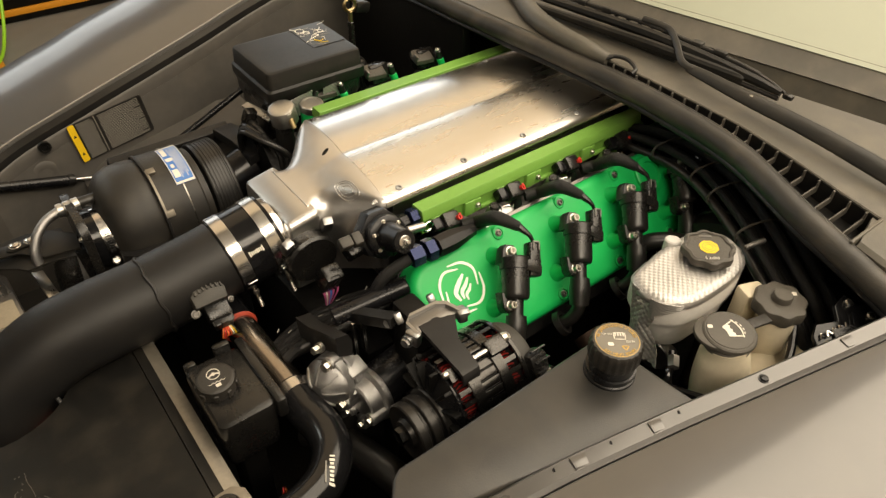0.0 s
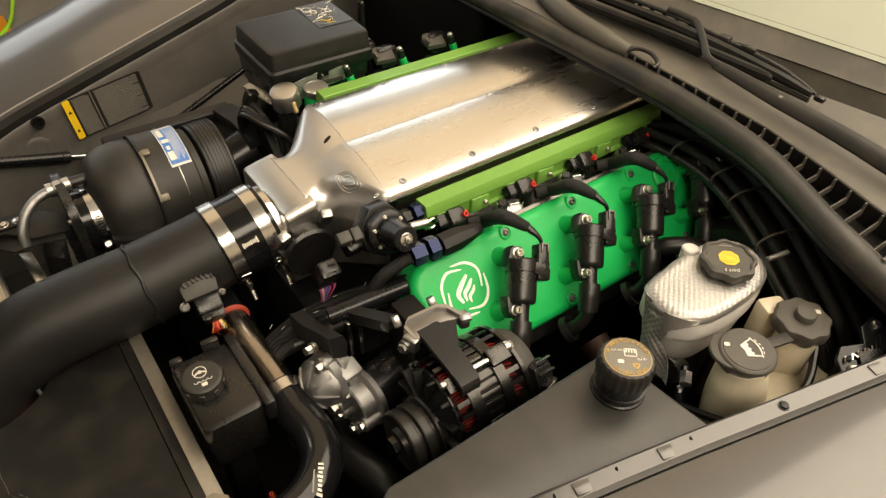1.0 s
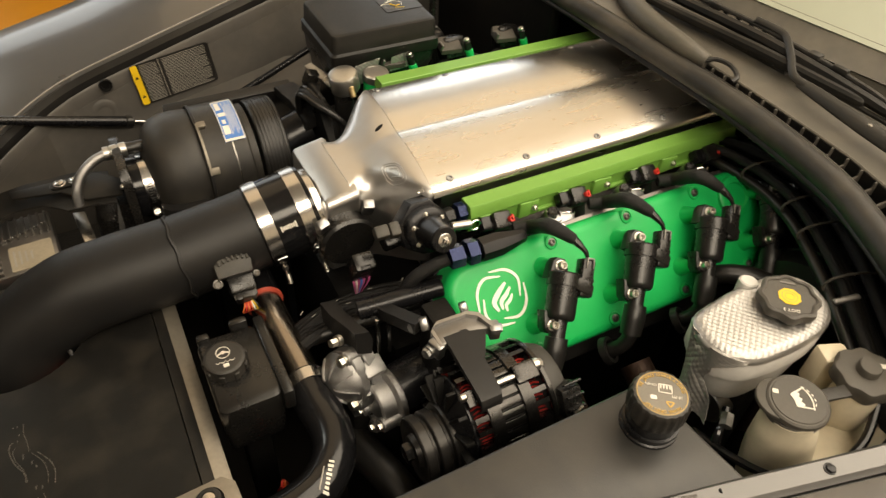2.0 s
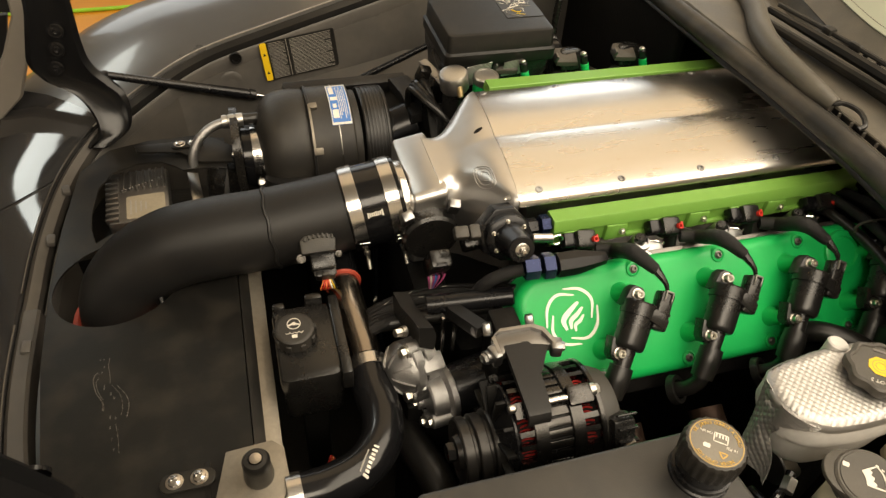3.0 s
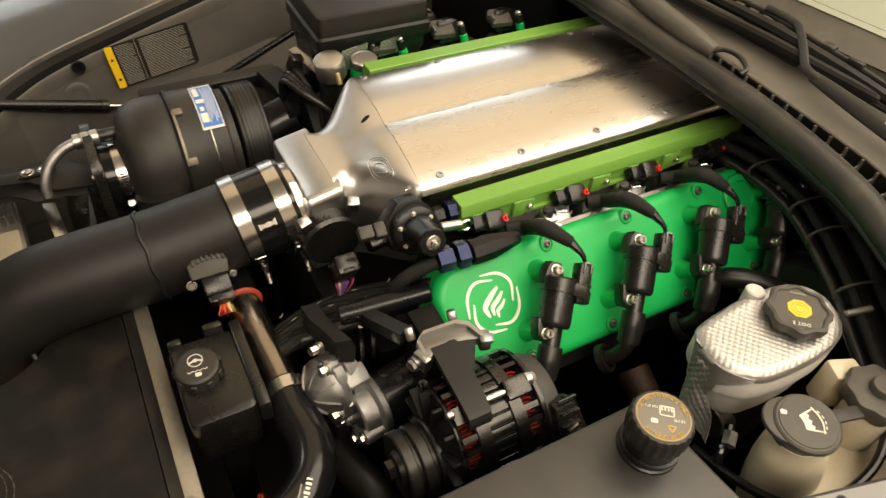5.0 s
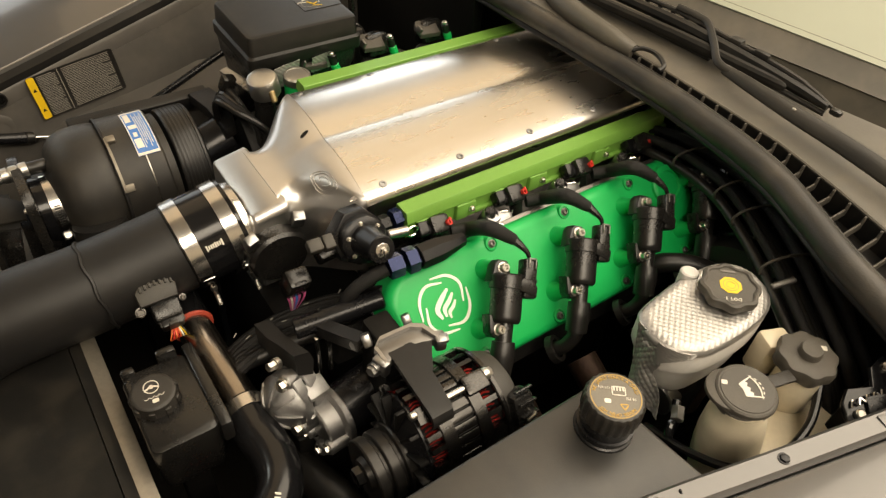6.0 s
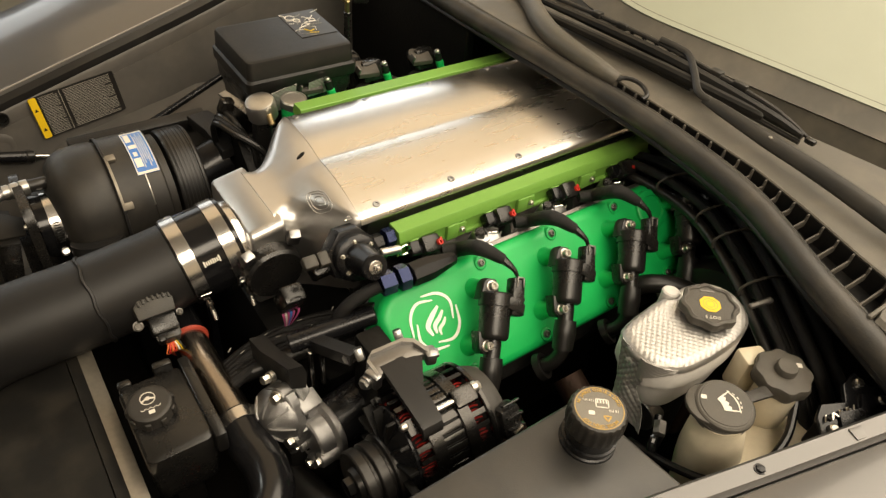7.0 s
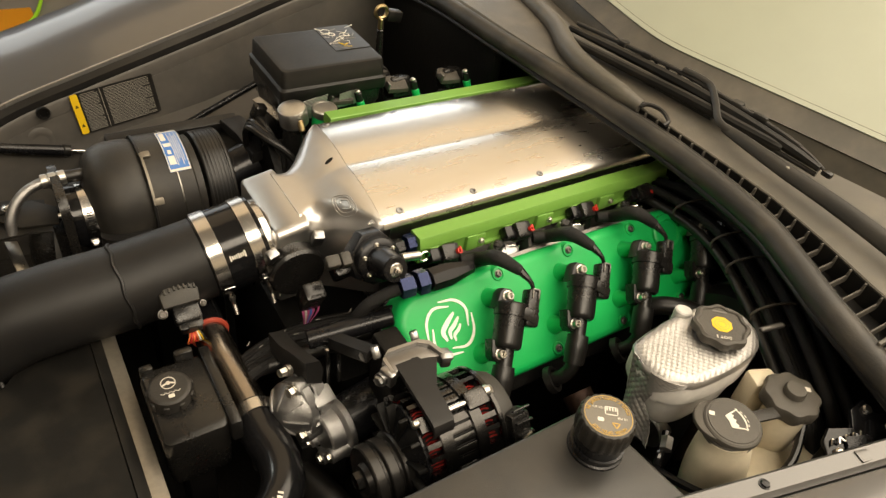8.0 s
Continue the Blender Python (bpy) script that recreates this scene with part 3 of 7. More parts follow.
for x, y, h in ((-0.5575, -0.126, 0.0015), (-0.5615, -0.1255, 0.0012), (-0.5565, -0.137, 0.002), (-0.5585, -0.144, 0.002), (-0.555, -0.165, 0.007), (-0.5475, -0.176, 0.004), (-0.544, -0.182, 0.004), (-0.5465, -0.206, 0.004), (-0.541, -0.208, 0.004), (-0.546, -0.219, 0.003), (-0.5435, -0.234, 0.004), (-0.541, -0.246, 0.003)):
    part("emblem_dash", G().box(0.0012, h, 0.0006, Matrix.Translation((x, y, shroud_z(x, y) + 0.0031)), 0), FAINT, shroud)

# fittings on the driver's flange
flange_line = offset_rows(-1, [(-0.009, -0.0035)])[0]


def on_flange(x):
    i = min(range(len(flange_line)), key=lambda k: abs(flange_line[k].x - x))
    a, b = flange_line[i], flange_line[i - 1]
    return at(a + (b - a) * ((x - a.x) / (b.x - a.x) if abs(b.x - a.x) > 1e-6 else 0), (0, 0, 1), a - b)


hex_bolt(on_flange(0.047), 0.0042, 0.003, BLACK_ANOD, car, "flange_bolt")
for x, w in ((-0.055, 0.030), (-0.130, 0.034), (0.150, 0.03)):
    part("flange_tab", G().box(w, 0.0115, 0.0016, on_flange(x) @ Matrix.Translation((0, 0, 0.0)), 0.0006), PAINT, car)
# Thin black pads paint the shade of slots; the flange is not cut.
for x in (-0.036, -0.104, -0.160, -0.24):
    part("flange_slot", G().prism(rounded(0.008, 0.004, 0.0018, 3), 0.0008, on_flange(x) @ Matrix.Translation((0, 0.003, 0.0))), VOID, car, "black pad painted as a shaded slot in the flange")

# hood, hinge arms and strut
hood = thing("hood", (-0.75, 0, 0.62), "raised charcoal hood hinged at the nose, with a black inner frame", "hood")
rings = []
for a in range(9):
    u = a / 8
    x, z = -0.76 - 0.50 * u, 0.66 + 0.95 * u + 0.10 * math.sin(math.pi * u)
    rings.append([(x - 0.10 * (y / 0.75) ** 2 * (1 - u), y * (0.62 + 0.2 * u) / 0.75, z) for y in np.linspace(-0.75, 0.75, 13)])
part("panel", G().skin(rings[::-1], 0.012), NOSE, hood, "glossy hood skin")
for side in (1, -1):
    rail = [(-0.768, 0.429, 0.718, 0.019), (-0.729, 0.43, 0.755, 0.021), (-0.696, 0.431, 0.814, 0.015), (-0.666, 0.432, 0.878, 0.012), (-0.66, 0.436, 0.942, 0.012), (-0.724, 0.473, 1.134, 0.013), (-0.937, 0.537, 1.422, 0.013), (-1.151, 0.58, 1.657, 0.013)]
    sect_ = ((1, 0.0), (0.85, -0.004), (-0.75, -0.010), (-1, -0.007), (-1, 0.02), (1, 0.02))
    part("frame_rail", G().loft([[(x + dx * w, side * (y + dy), z - 0.45 * dx * w) for dx, dy in sect_] for x, y, z, w in rail]), GREY_FRAME, hood, "satin grey inner frame rail")
    part("inner_liner", G().loft([[(x - w, side * (y + 0.002), z + 0.45 * w), (x - w - 0.09, side * (y - 0.012), z + 0.02), (x - w - 0.09, side * (y + 0.02), z + 0.02), (x - w, side * (y + 0.015), z + 0.45 * w)] for x, y, z, w in rail[3:]]), BLACK_COAT, hood, "black hood liner")
    if side > 0:
        part("inner_flange", G().prism([(-0.86, 0.66), (-0.795, 0.665), (-0.745, 0.755), (-0.722, 0.825), (-0.80, 0.825), (-0.86, 0.74)], 0.01, at((0, 0.565, 0), (0, -1, 0), (1, 0, 0)), 0.002), BLACK_COAT, hood, "black inner flange of the hood")
        spine = [(-0.594, 0.308, 0.7200, 0.015), (-0.5685, 0.320, 0.7370, 0.0225), (-0.5665, 0.338, 0.7605, 0.0285), (-0.578, 0.351, 0.786, 0.036), (-0.602, 0.357, 0.806, 0.044), (-0.620, 0.360, 0.834, 0.043), (-0.619, 0.362, 0.868, 0.037), (-0.612, 0.365, 0.915, 0.031), (-0.608, 0.37, 0.97, 0.029)]
    else:
        spine = [(-0.577, 0.345, 0.690, 0.026), (-0.570, 0.347, 0.715, 0.034), (-0.566, 0.350, 0.745, 0.034), (-0.562, 0.353, 0.775, 0.032), (-0.560, 0.356, 0.805, 0.034), (-0.558, 0.360, 0.835, 0.030), (-0.564, 0.362, 0.87, 0.028), (-0.585, 0.365, 0.92, 0.029), (-0.606, 0.37, 0.97, 0.029)]
    fine = spline([(x, y, z) for x, y, z, w in spine], 4)
    wide = [float(np.interp(i / (len(fine) - 1) * 8, range(9), [q[3] for q in spine])) for i in range(len(fine))]
    edge = ((-1, 0), (-0.8, -0.007), (-0.5, -0.004), (0.5, -0.004), (0.8, -0.007), (1, 0), (0.9, 0.012), (-0.9, 0.012))
    arm = part("hinge_arm", G().loft([[Vector((p.x + dx * w, side * (p.y + dy), p.z - 0.07 * dx * w if side > 0 else p.z + 0.25 * dx * w)) for dx, dy in edge] for p, w in zip(fine, wide)]), HINGE_BLACK, hood, "black painted hinge arm")
    for z, x, y in ((0.833, -0.625, 0.352), (0.861, -0.616, 0.355), (0.888, -0.610, 0.357)):
        part("hinge_bolt", G().lathe([(0.0115, -0.002), (0.0115, 0.0015), (0.0098, 0.002), (0.0092, 0.0005), (0.0068, 0.0005), (0.0062, 0.0025), (0.003, 0.003), (0, 0.0015)], at((x + (0.059 if side < 0 else 0), side * (y - 0.001), z), (0, -side, 0.15)), 24), BLACK_GLOSS, arm)
for x, y, z, a in ((-0.648, 0.125, 0.699, 0.1), (-0.655, -0.063, 0.699, 0.0), (-0.638, 0.229, 0.702, 0.25)):
    part("lip_clip", G().box(0.011, 0.019, 0.008, at((x, y, z), (0.2, 0, 1), (1, a, 0)), 0.002), APRON, car, "dusty folded clip")
strut = thing("gas_strut", (-0.568, 0.42, 0.76), "black gas strut between the hinge arm and the inner fender", "strut")
part("tube", G().cyl((-0.568, 0.385, 0.797), (-0.350, 0.421, 0.7165), 0.0062, r1=0.0088), BLACK_ANOD, strut)
part("collar", G().cyl((-0.360, 0.419, 0.7205), (-0.348, 0.4213, 0.7158), 0.0095), BLACK_PLASTIC, strut)
part("rod", G().cyl((-0.350, 0.421, 0.7165), (-0.30, 0.429, 0.698), 0.0035), STEEL, strut)
part("ball_end", G().lathe([(0, -0.008), (0.006, -0.006), (0.0075, 0), (0.006, 0.006), (0, 0.008)], at((-0.570, 0.384, 0.7975)), 16), BLACK_PLASTIC, strut)
tagged(part("strut_mount", G().lathe([(0, 0), (0.034, 0), (0.030, 0.010), (0.022, 0.016), (0.012, 0.017), (0, 0.012)], at((-0.385, 0.444, 0.735), (0.1, -1, 0.1)), 24), APRON), "round pressed boss on the dusty inner fender", "mount")

# warning label and hole in the inner fender
lab = at((-0.2633, 0.4415, 0.7755), (0.12, -1, 0.10), (1, 0.13, 0.090)) @ Matrix.Diagonal((0.965, 0.86, 1, 1))
sticker = thing("warning_label", (-0.262, 0.44, 0.77), "black warning label with yellow band and tiny print on the fender", "label")
part("backing", G().prism(rounded(0.136, 0.080, 0.004), 0.001, lab @ Matrix.Translation((0, 0, -0.0002))), LABEL_BLACK, sticker)
part("yellow_band", G().prism(rounded(0.0115, 0.079, 0.003, cx=-0.0615), 0.0006, lab @ Matrix.Translation((0, 0, 0.0009))), YELLOW_INK, sticker)
part("divider", G().box(0.0009, 0.078, 0.0006, lab @ Matrix.Translation((-0.020, 0, 0.0012)), 0), GREY_INK, sticker)
for col, (cx, w) in enumerate(((-0.038, 0.029), (0.024, 0.076))):
    g = G()
    for k in range(27):
        wide = w * (0.98 if (k * 7 + col * 3) % 9 else 0.82)
        g.box(wide, 0.0007, 0.0005, lab @ Matrix.Translation((cx - (w - wide) / 2, 0.0360 - 0.0028 * k, 0.0012)), 0)
    tagged(part("small_print", g, GREY_INK, sticker), kind="stuff")
for dy in (0.016, -0.022):
    part("warning_triangle", G().prism([(-0.003, -0.003), (0.003, -0.003), (0, 0.003)], 0.0004, lab @ Matrix.Translation((-0.0615, dy, 0.0016))), LABEL_BLACK, sticker)
tagged(part("grommet", G().lathe([(0.0055, -0.006), (0.006, 0.001), (0.0095, 0.0015), (0.010, 0), (0.010, -0.004)], at((-0.371, 0.430, 0.783), (0.1, -1, 0.1)), 20).lathe([(0, -0.003), (0.0062, -0.003)], at((-0.371, 0.430, 0.783), (0.1, -1, 0.1)), 20), DARK), "black rubber grommet in a hole of the inner fender", "grommet")

# ---- cowl, seal, windscreen and wiper ----
seal_line = [(0.28, 0.62, 0.895), (0.292, 0.40, 0.922), (0.298, 0.20, 0.928), (0.312, 0.0, 0.930), (0.317, -0.12, 0.931), (0.316, -0.20, 0.932), (0.309, -0.29, 0.932), (0.297, -0.36, 0.931), (0.277, -0.415, 0.929), (0.256, -0.468, 0.926), (0.240, -0.53, 0.920), (0.224, -0.60, 0.910), (0.205, -0.65, 0.90)]
hseal = thing("hood_seal", (0.30, -0.1, 0.91), "thick dusty black rubber hood seal along the cowl", "seal")
part("bulb", G().sweep(seal_line, 0.0150, 16, flat=0.9), SEAL, hseal)
part("carrier_strip", G().sweep([(x + 0.002, y, z - 0.020) for x, y, z in seal_line], 0.006, 10, flat=0.7), RUBBER, hseal, "black carrier strip")
part("rear_bead", G().sweep([(x + 0.016, y + 0.003, z + 0.006) for x, y, z in seal_line], 0.0032, 8), SEAL, hseal)
cowl = thing("cowl", (0.4, 0, 0.92), "weathered brown plastic cowl below the windscreen", "cowl")


def seal_x(y):
    pts = spline(seal_line, 6)
    return float(np.interp(-y, [-p.y for p in pts], [p.x for p in pts]))


def screen_x(y):
    """The foot of the windscreen bows forward in the middle."""
    return 0.436 + 0.27 * math.sqrt(y * y + 0.0025)


def grille_pt(v, u):
    """v runs along the grille from the middle of the car, u across it."""
    y = -0.02 - 0.513 * v
    far = float(np.interp(-y, (0.0, 0.04, 0.176, 0.328, 0.417, 0.481, 0.54), (0.336, 0.338, 0.342, 0.340, 0.326, 0.312, 0.303)))
    x0 = seal_x(y) + 0.006
    return Vector((x0 + u * (far - x0), y, 0.9440 - 0.045 * max(0.0, abs(y) - 0.25) ** 1.5))


def cowl_x(y):
    """The front edge of the cowl: at the seal, or behind the grille where that runs."""
    v = (-0.02 - y) / 0.513
    return grille_pt(v, 1.0).x if -0.02 <= v <= 1.0 else seal_x(y) + 0.008


COWL_YS = [float(y) for y in np.linspace(0.60, -0.66, 85)]


def cowl_row(u, z):
    """A line across the car, from the hood seal (u = 0) to the windscreen's foot (u = 1)."""
    return [(cowl_x(y) + u * (screen_x(y) - cowl_x(y)), y, z - 0.045 * max(0.0, abs(y) - 0.25) ** 1.5) for y in COWL_YS]


def foot_row(d, z, drop=0.0):
    """A line beside the windscreen's foot, sunk into the drain groove away from the middle."""
    return [(screen_x(y) + d, y, z - 0.045 * max(0.0, abs(y) - 0.25) ** 1.5 - drop * min(1.0, max(0.0, (abs(y) - 0.05) / 0.09))) for y in COWL_YS]


rows = [cowl_row(0.0, 0.905), cowl_row(0.004, 0.938), cowl_row(0.02, 0.942), cowl_row(0.35, 0.942), foot_row(-0.060, 0.944), foot_row(-0.052, 0.945), foot_row(-0.047, 0.946, 0.016), foot_row(-0.040, 0.947, 0.024), foot_row(-0.008, 0.950, 0.026), foot_row(-0.003, 0.952, 0.006), foot_row(0.001, 0.957)]
part("panel", G().skin(rows, 0.004), COWL, cowl)

screen = thing("windscreen", (0.8, 0, 1.0), "windscreen with a painted pale reflection and a dark border behind the wiper", "windscreen")
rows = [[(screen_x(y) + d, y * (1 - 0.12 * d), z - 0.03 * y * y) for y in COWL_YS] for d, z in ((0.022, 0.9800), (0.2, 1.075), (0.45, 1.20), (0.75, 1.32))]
part("glass", G().skin(rows, -0.004), SCREEN_PALE, screen)
rows = [[(screen_x(y) + d, y * (1 - 0.12 * d), z - 0.03 * y * y) for y in COWL_YS] for d, z in ((-0.002, 0.9545), (0.004, 0.9590), (0.028, 0.9845))]
part("rear_moulding", G().skin(rows, -0.003), COWL, cowl)
part("lower_seal", G().sweep([(screen_x(y) + 0.029, y * (1 - 0.12 * 0.028), 0.9860 - 0.03 * y * y) for y in COWL_YS], 0.0022, 8, n=1), COWL, screen)


# ---- engine ----
engine = thing("engine", (0.1, 0, 0.3), "dark oily V8 engine block and heads on the bay floor", "engine")
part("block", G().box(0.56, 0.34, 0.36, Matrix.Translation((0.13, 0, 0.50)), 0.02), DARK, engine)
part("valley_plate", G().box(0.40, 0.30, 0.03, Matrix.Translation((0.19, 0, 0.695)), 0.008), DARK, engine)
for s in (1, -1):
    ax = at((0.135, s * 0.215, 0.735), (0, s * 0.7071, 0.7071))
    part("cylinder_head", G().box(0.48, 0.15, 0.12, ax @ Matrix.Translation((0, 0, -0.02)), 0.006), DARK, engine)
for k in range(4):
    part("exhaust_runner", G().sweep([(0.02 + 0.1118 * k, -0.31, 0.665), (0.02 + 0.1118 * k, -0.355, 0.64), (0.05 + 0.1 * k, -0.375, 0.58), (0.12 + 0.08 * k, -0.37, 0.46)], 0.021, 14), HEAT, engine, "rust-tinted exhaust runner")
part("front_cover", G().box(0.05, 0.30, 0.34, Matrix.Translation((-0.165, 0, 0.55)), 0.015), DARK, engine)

manifold = thing("intake_manifold", (0.15, 0, 0.72), "brushed aluminium intake manifold with a twin-domed lid on the engine", "manifold")


def lid_z(y):
    """A crowned lid with two shallow humps and a crease between them."""
    a = min(1.0, abs(y) / 0.1135)
    return 0.8775 + 0.0058 * (1 - a * a) + 0.0040 * (1 - abs(2 * a - 1) ** 2.4)


ys = [-0.1135 + 0.227 * k / 44 for k in range(45)]
edge_ = [(0.1165, 0.8762), (0.1188, 0.8735), (0.1203, 0.8698), (0.1206, 0.8683), (0.1200, 0.8672)]
sect = [(-y, z) for y, z in edge_[::-1]] + [(y, lid_z(y)) for y in ys] + edge_
part("lid", G().loft([[(-0.0665 + 0.07 * y, y, z) for y, z in sect + [(0.1185, 0.867), (-0.1185, 0.867)]]] + [[(x, y, z) for y, z in sect + [(0.1185, 0.867), (-0.1185, 0.867)]] for x in (0.0, 0.1, 0.2, 0.3, 0.41)]), ALU, manifold)
body = [(-0.1085, 0.8675), (0.1085, 0.8675), (0.107, 0.83), (0.09, 0.79), (0.075, 0.70), (-0.075, 0.70), (-0.09, 0.79), (-0.107, 0.83)]
part("plenum", G().loft([[(x, y, z) for y, z in body] for x in (-0.058, 0.408)]), ALU, manifold)


def blend(u):
    u = min(1.0, max(0.0, u))
    return u * u * (3 - 2 * u)


def throat_at(u, f):
    """A point on top of the front throat: u from the lid's crowned section (0) to the square neck (1), f across it from -1 to 1."""
    s = blend(u * 1.12)
    w, top = 0.1203 - 0.0633 * s, 0.8775 - 0.0160 * blend(u)
    r = 0.008 + 0.030 * math.sin(math.pi * min(1.0, u)) ** 1.2 + 0.006 * s
    y = w * f
    over = max(0.0, abs(y) - (w - r))
    z = top - (r - math.sqrt(max(0.0, r * r - over * over)))
    z += (lid_z(0.1135 * f) - 0.8775) * (1 - blend(u * 1.30))
    z -= 0.0008 * math.sin(math.pi * min(1.0, u * 1.05)) ** 2 * math.exp(-((abs(f) - 0.62) / 0.30) ** 2)
    return Vector((-0.0672 + 0.07 * y * (1 - s) - 0.0835 * u, y, z))


def throat(u):
    top = [throat_at(u, math.sin(0.5 * math.pi * (-1 + 2 * k / 56))) for k in range(57)]
    x, w, high, low = top[28].x, top[-1].y, top[-1].z, 0.770 - 0.022 * blend(u * 1.12)
    ring = top + [Vector((top[-1].x, w, high - (high - low) * k / 4)) for k in range(1, 5)]
    ring += [Vector((x, w * (1 - 2 * k / 6), low)) for k in range(1, 6)]
    return ring + [Vector((top[0].x, -w, low + (high - low) * k / 4)) for k in range(0, 4)]


part("throat", G().loft([throat(k / 24) for k in range(25)]), ALU_POL, manifold, "rounded aluminium throat narrowing to the inlet", angle=50)
block = []
for x, f, high in ((-0.1430, 0.965, 0.121), (-0.1455, 1.0, 0.1205), (-0.183, 1.0, 0.113), (-0.1855, 0.965, 0.1125)):
    mid = 0.740 + high / 2
    block.append([(x, y * f, mid + z * f) for y, z in rounded(0.129, high, 0.011, 5)])
part("inlet_block", G().loft(block), ALU_POL, manifold, "square machined inlet block with a sloping top")
part("inlet_lip", G().lathe([(0.048, -0.006), (0.0520, -0.005), (0.0535, 0.001), (0.0535, 0.0045), (0.0505, 0.006), (0.0505, 0.03)], at((-0.187, -0.0125, 0.8080), (-1, -0.018, -0.13)), 48), STEEL, manifold)
# Flush discs, nothing cut: the dark one paints the shade of a recess.
for u, f, turn, mat in ((0.20, 0.16, 24, DARK), (0.12, -0.93, 5, STEEL)):
    m = at(throat_at(u, f) - Vector((0, 0, 0.0004)), (-0.30, -0.10, 1) if f > 0 else (-0.25, -0.55, 1)) @ Matrix.Rotation(radians(turn), 4, "Z") @ Matrix.Diagonal((1.15, 0.45, 1, 1))
    part("recess", G().lathe([(0.0062, -0.002), (0.0062, 0.0006), (0.0056, 0.0009), (0, 0.0010)], m, 24), mat, manifold, "flat dark disc painted as a shaded screw recess" if f > 0 else "bright oblique screw recess")
for x in (-0.047, 0.060, 0.169, 0.279, 0.389):
    for y in (-0.106, 0.106):
        part("screw", G().lathe([(0, -0.003), (0.0048, -0.003), (0.0048, 0.0014), (0.0040, 0.0022), (0.0024, 0.0022), (0.0022, 0.0008), (0, 0.0008)], at((x, y, lid_z(y) - 0.0008), (0, 0.25 * y / 0.106, 1)), 18), ALU_CAST, manifold, "countersunk screw")
# pressed swirl badge on the throat
def badge_pt(x, y):
    return throat_at(0.36 - x / 0.0835, -0.66 + y / 0.090) + Vector((-0.0003, -0.0003, 0.0003))


for w, r in ((0.030, 0.011), (0.023, 0.009)):
    loop = [badge_pt(x * 0.70, y) for x, y in rounded(w, w, r, 5)]
    part("badge_stroke", G().sweep(loop + loop[:1], 0.00045, 6, n=1), ALU_POL, manifold, "raised outline of a swirl badge")
part("badge_stroke", G().sweep([badge_pt(x * 0.7, y) for x, y in ((-0.006, -0.006), (0.005, -0.007), (0.007, 0.004), (-0.002, 0.006), (-0.005, 0.001))], 0.0006, 6), ALU_POL, manifold)
part("flange", G().box(0.36, 0.15, 0.02, at((0.20, -0.118, 0.778), (0, -0.45, 0.86)), 0.004), ALU_DARK, manifold, "dull cast port flange")

strip_ = part("port_strip", G().box(0.33, 0.016, 0.012, at((0.212, -0.183, 0.8165), (0, -0.55, 0.83)), 0.002), ALU_DARK, manifold, "machined strip below the rail")
for k in range(6):
    part("port_hole", G().lathe([(0, 0.0062), (0.0048, 0.0062), (0.0058, 0.0068), (0.0068, 0.0066), (0.0070, 0.0058)][::-1], at((0.070 + 0.0525 * k, -0.183, 0.8165), (0, -0.55, 0.83)), 20), ALU_DARK if k % 2 else STEEL, strip_)
for k in range(4):
    part("port_casting", G().box(0.058, 0.034, 0.030, at((0.070 + 0.1118 * k, -0.172, 0.808), (0, -0.6, 0.8)), 0.007), ALU_CAST, manifold, "bare aluminium port casting")

# ---- fuel rails ----
def fuel_rail(side, x0, x1, z):
    rail = thing("fuel_rail", ((x0 + x1) / 2, side * 0.135, z), "lime green anodised fuel rail with milled pockets beside the manifold", "fuel rail", "fuel rails")
    out = side * 0.149
    poly = [(0.1245, z - 0.036), (0.1245, z - 0.001), (0.1255, z), (0.1455, z), (0.1470, z - 0.0015), (0.1500, z - 0.014), (0.1485, z - 0.0160), (0.1465, z - 0.0175), (0.1465, z - 0.037), (0.1400, z - 0.038)]
    part("bar", G().loft([[(x, side * y, zz) for y, zz in (poly if side > 0 else poly[::-1])] for x in (x0, x1)]), LIME, rail)
    xs = [x0 + 0.012 + k * 0.0559 for k in range(8)]
    for k, x in enumerate(xs):
        w = 0.018 if k % 2 else 0.024
        if x + w < x1:
            part("rib", G().box(w, 0.010, 0.0235, Matrix.Translation((x + w / 2, side * 0.1470, z - 0.0265)), 0.003), LIME, rail)
    for k in range(4):
        x = 0.008 + 0.1118 * k
        part("injector_cup", G().cyl((x, side * 0.136, z - 0.034), (x, side * 0.140, z - 0.056), 0.0085), LIME, rail)
    for k in (0, 1, 2, 3):
        x = -0.0 + 0.1118 * k + 0.05
        socket_screw(at((x, side * 0.1512, z - 0.026), (0, side, 0.1)), 0.0034, 0.004, ZINC, rail)
        part("pocket_lip", G().box(0.052, 0.007, 0.006, Matrix.Translation((x + 0.033, side * 0.1480, z - 0.0345)), 0.002), LIME, rail)
        part("screw_boss", G().box(0.015, 0.009, 0.022, Matrix.Translation((x, side * 0.1470, z - 0.027)), 0.003), LIME, rail)
    return rail


fuel_rail(-1, -0.040, 0.384, 0.862)
fuel_rail(1, -0.031, 0.380, 0.8755)

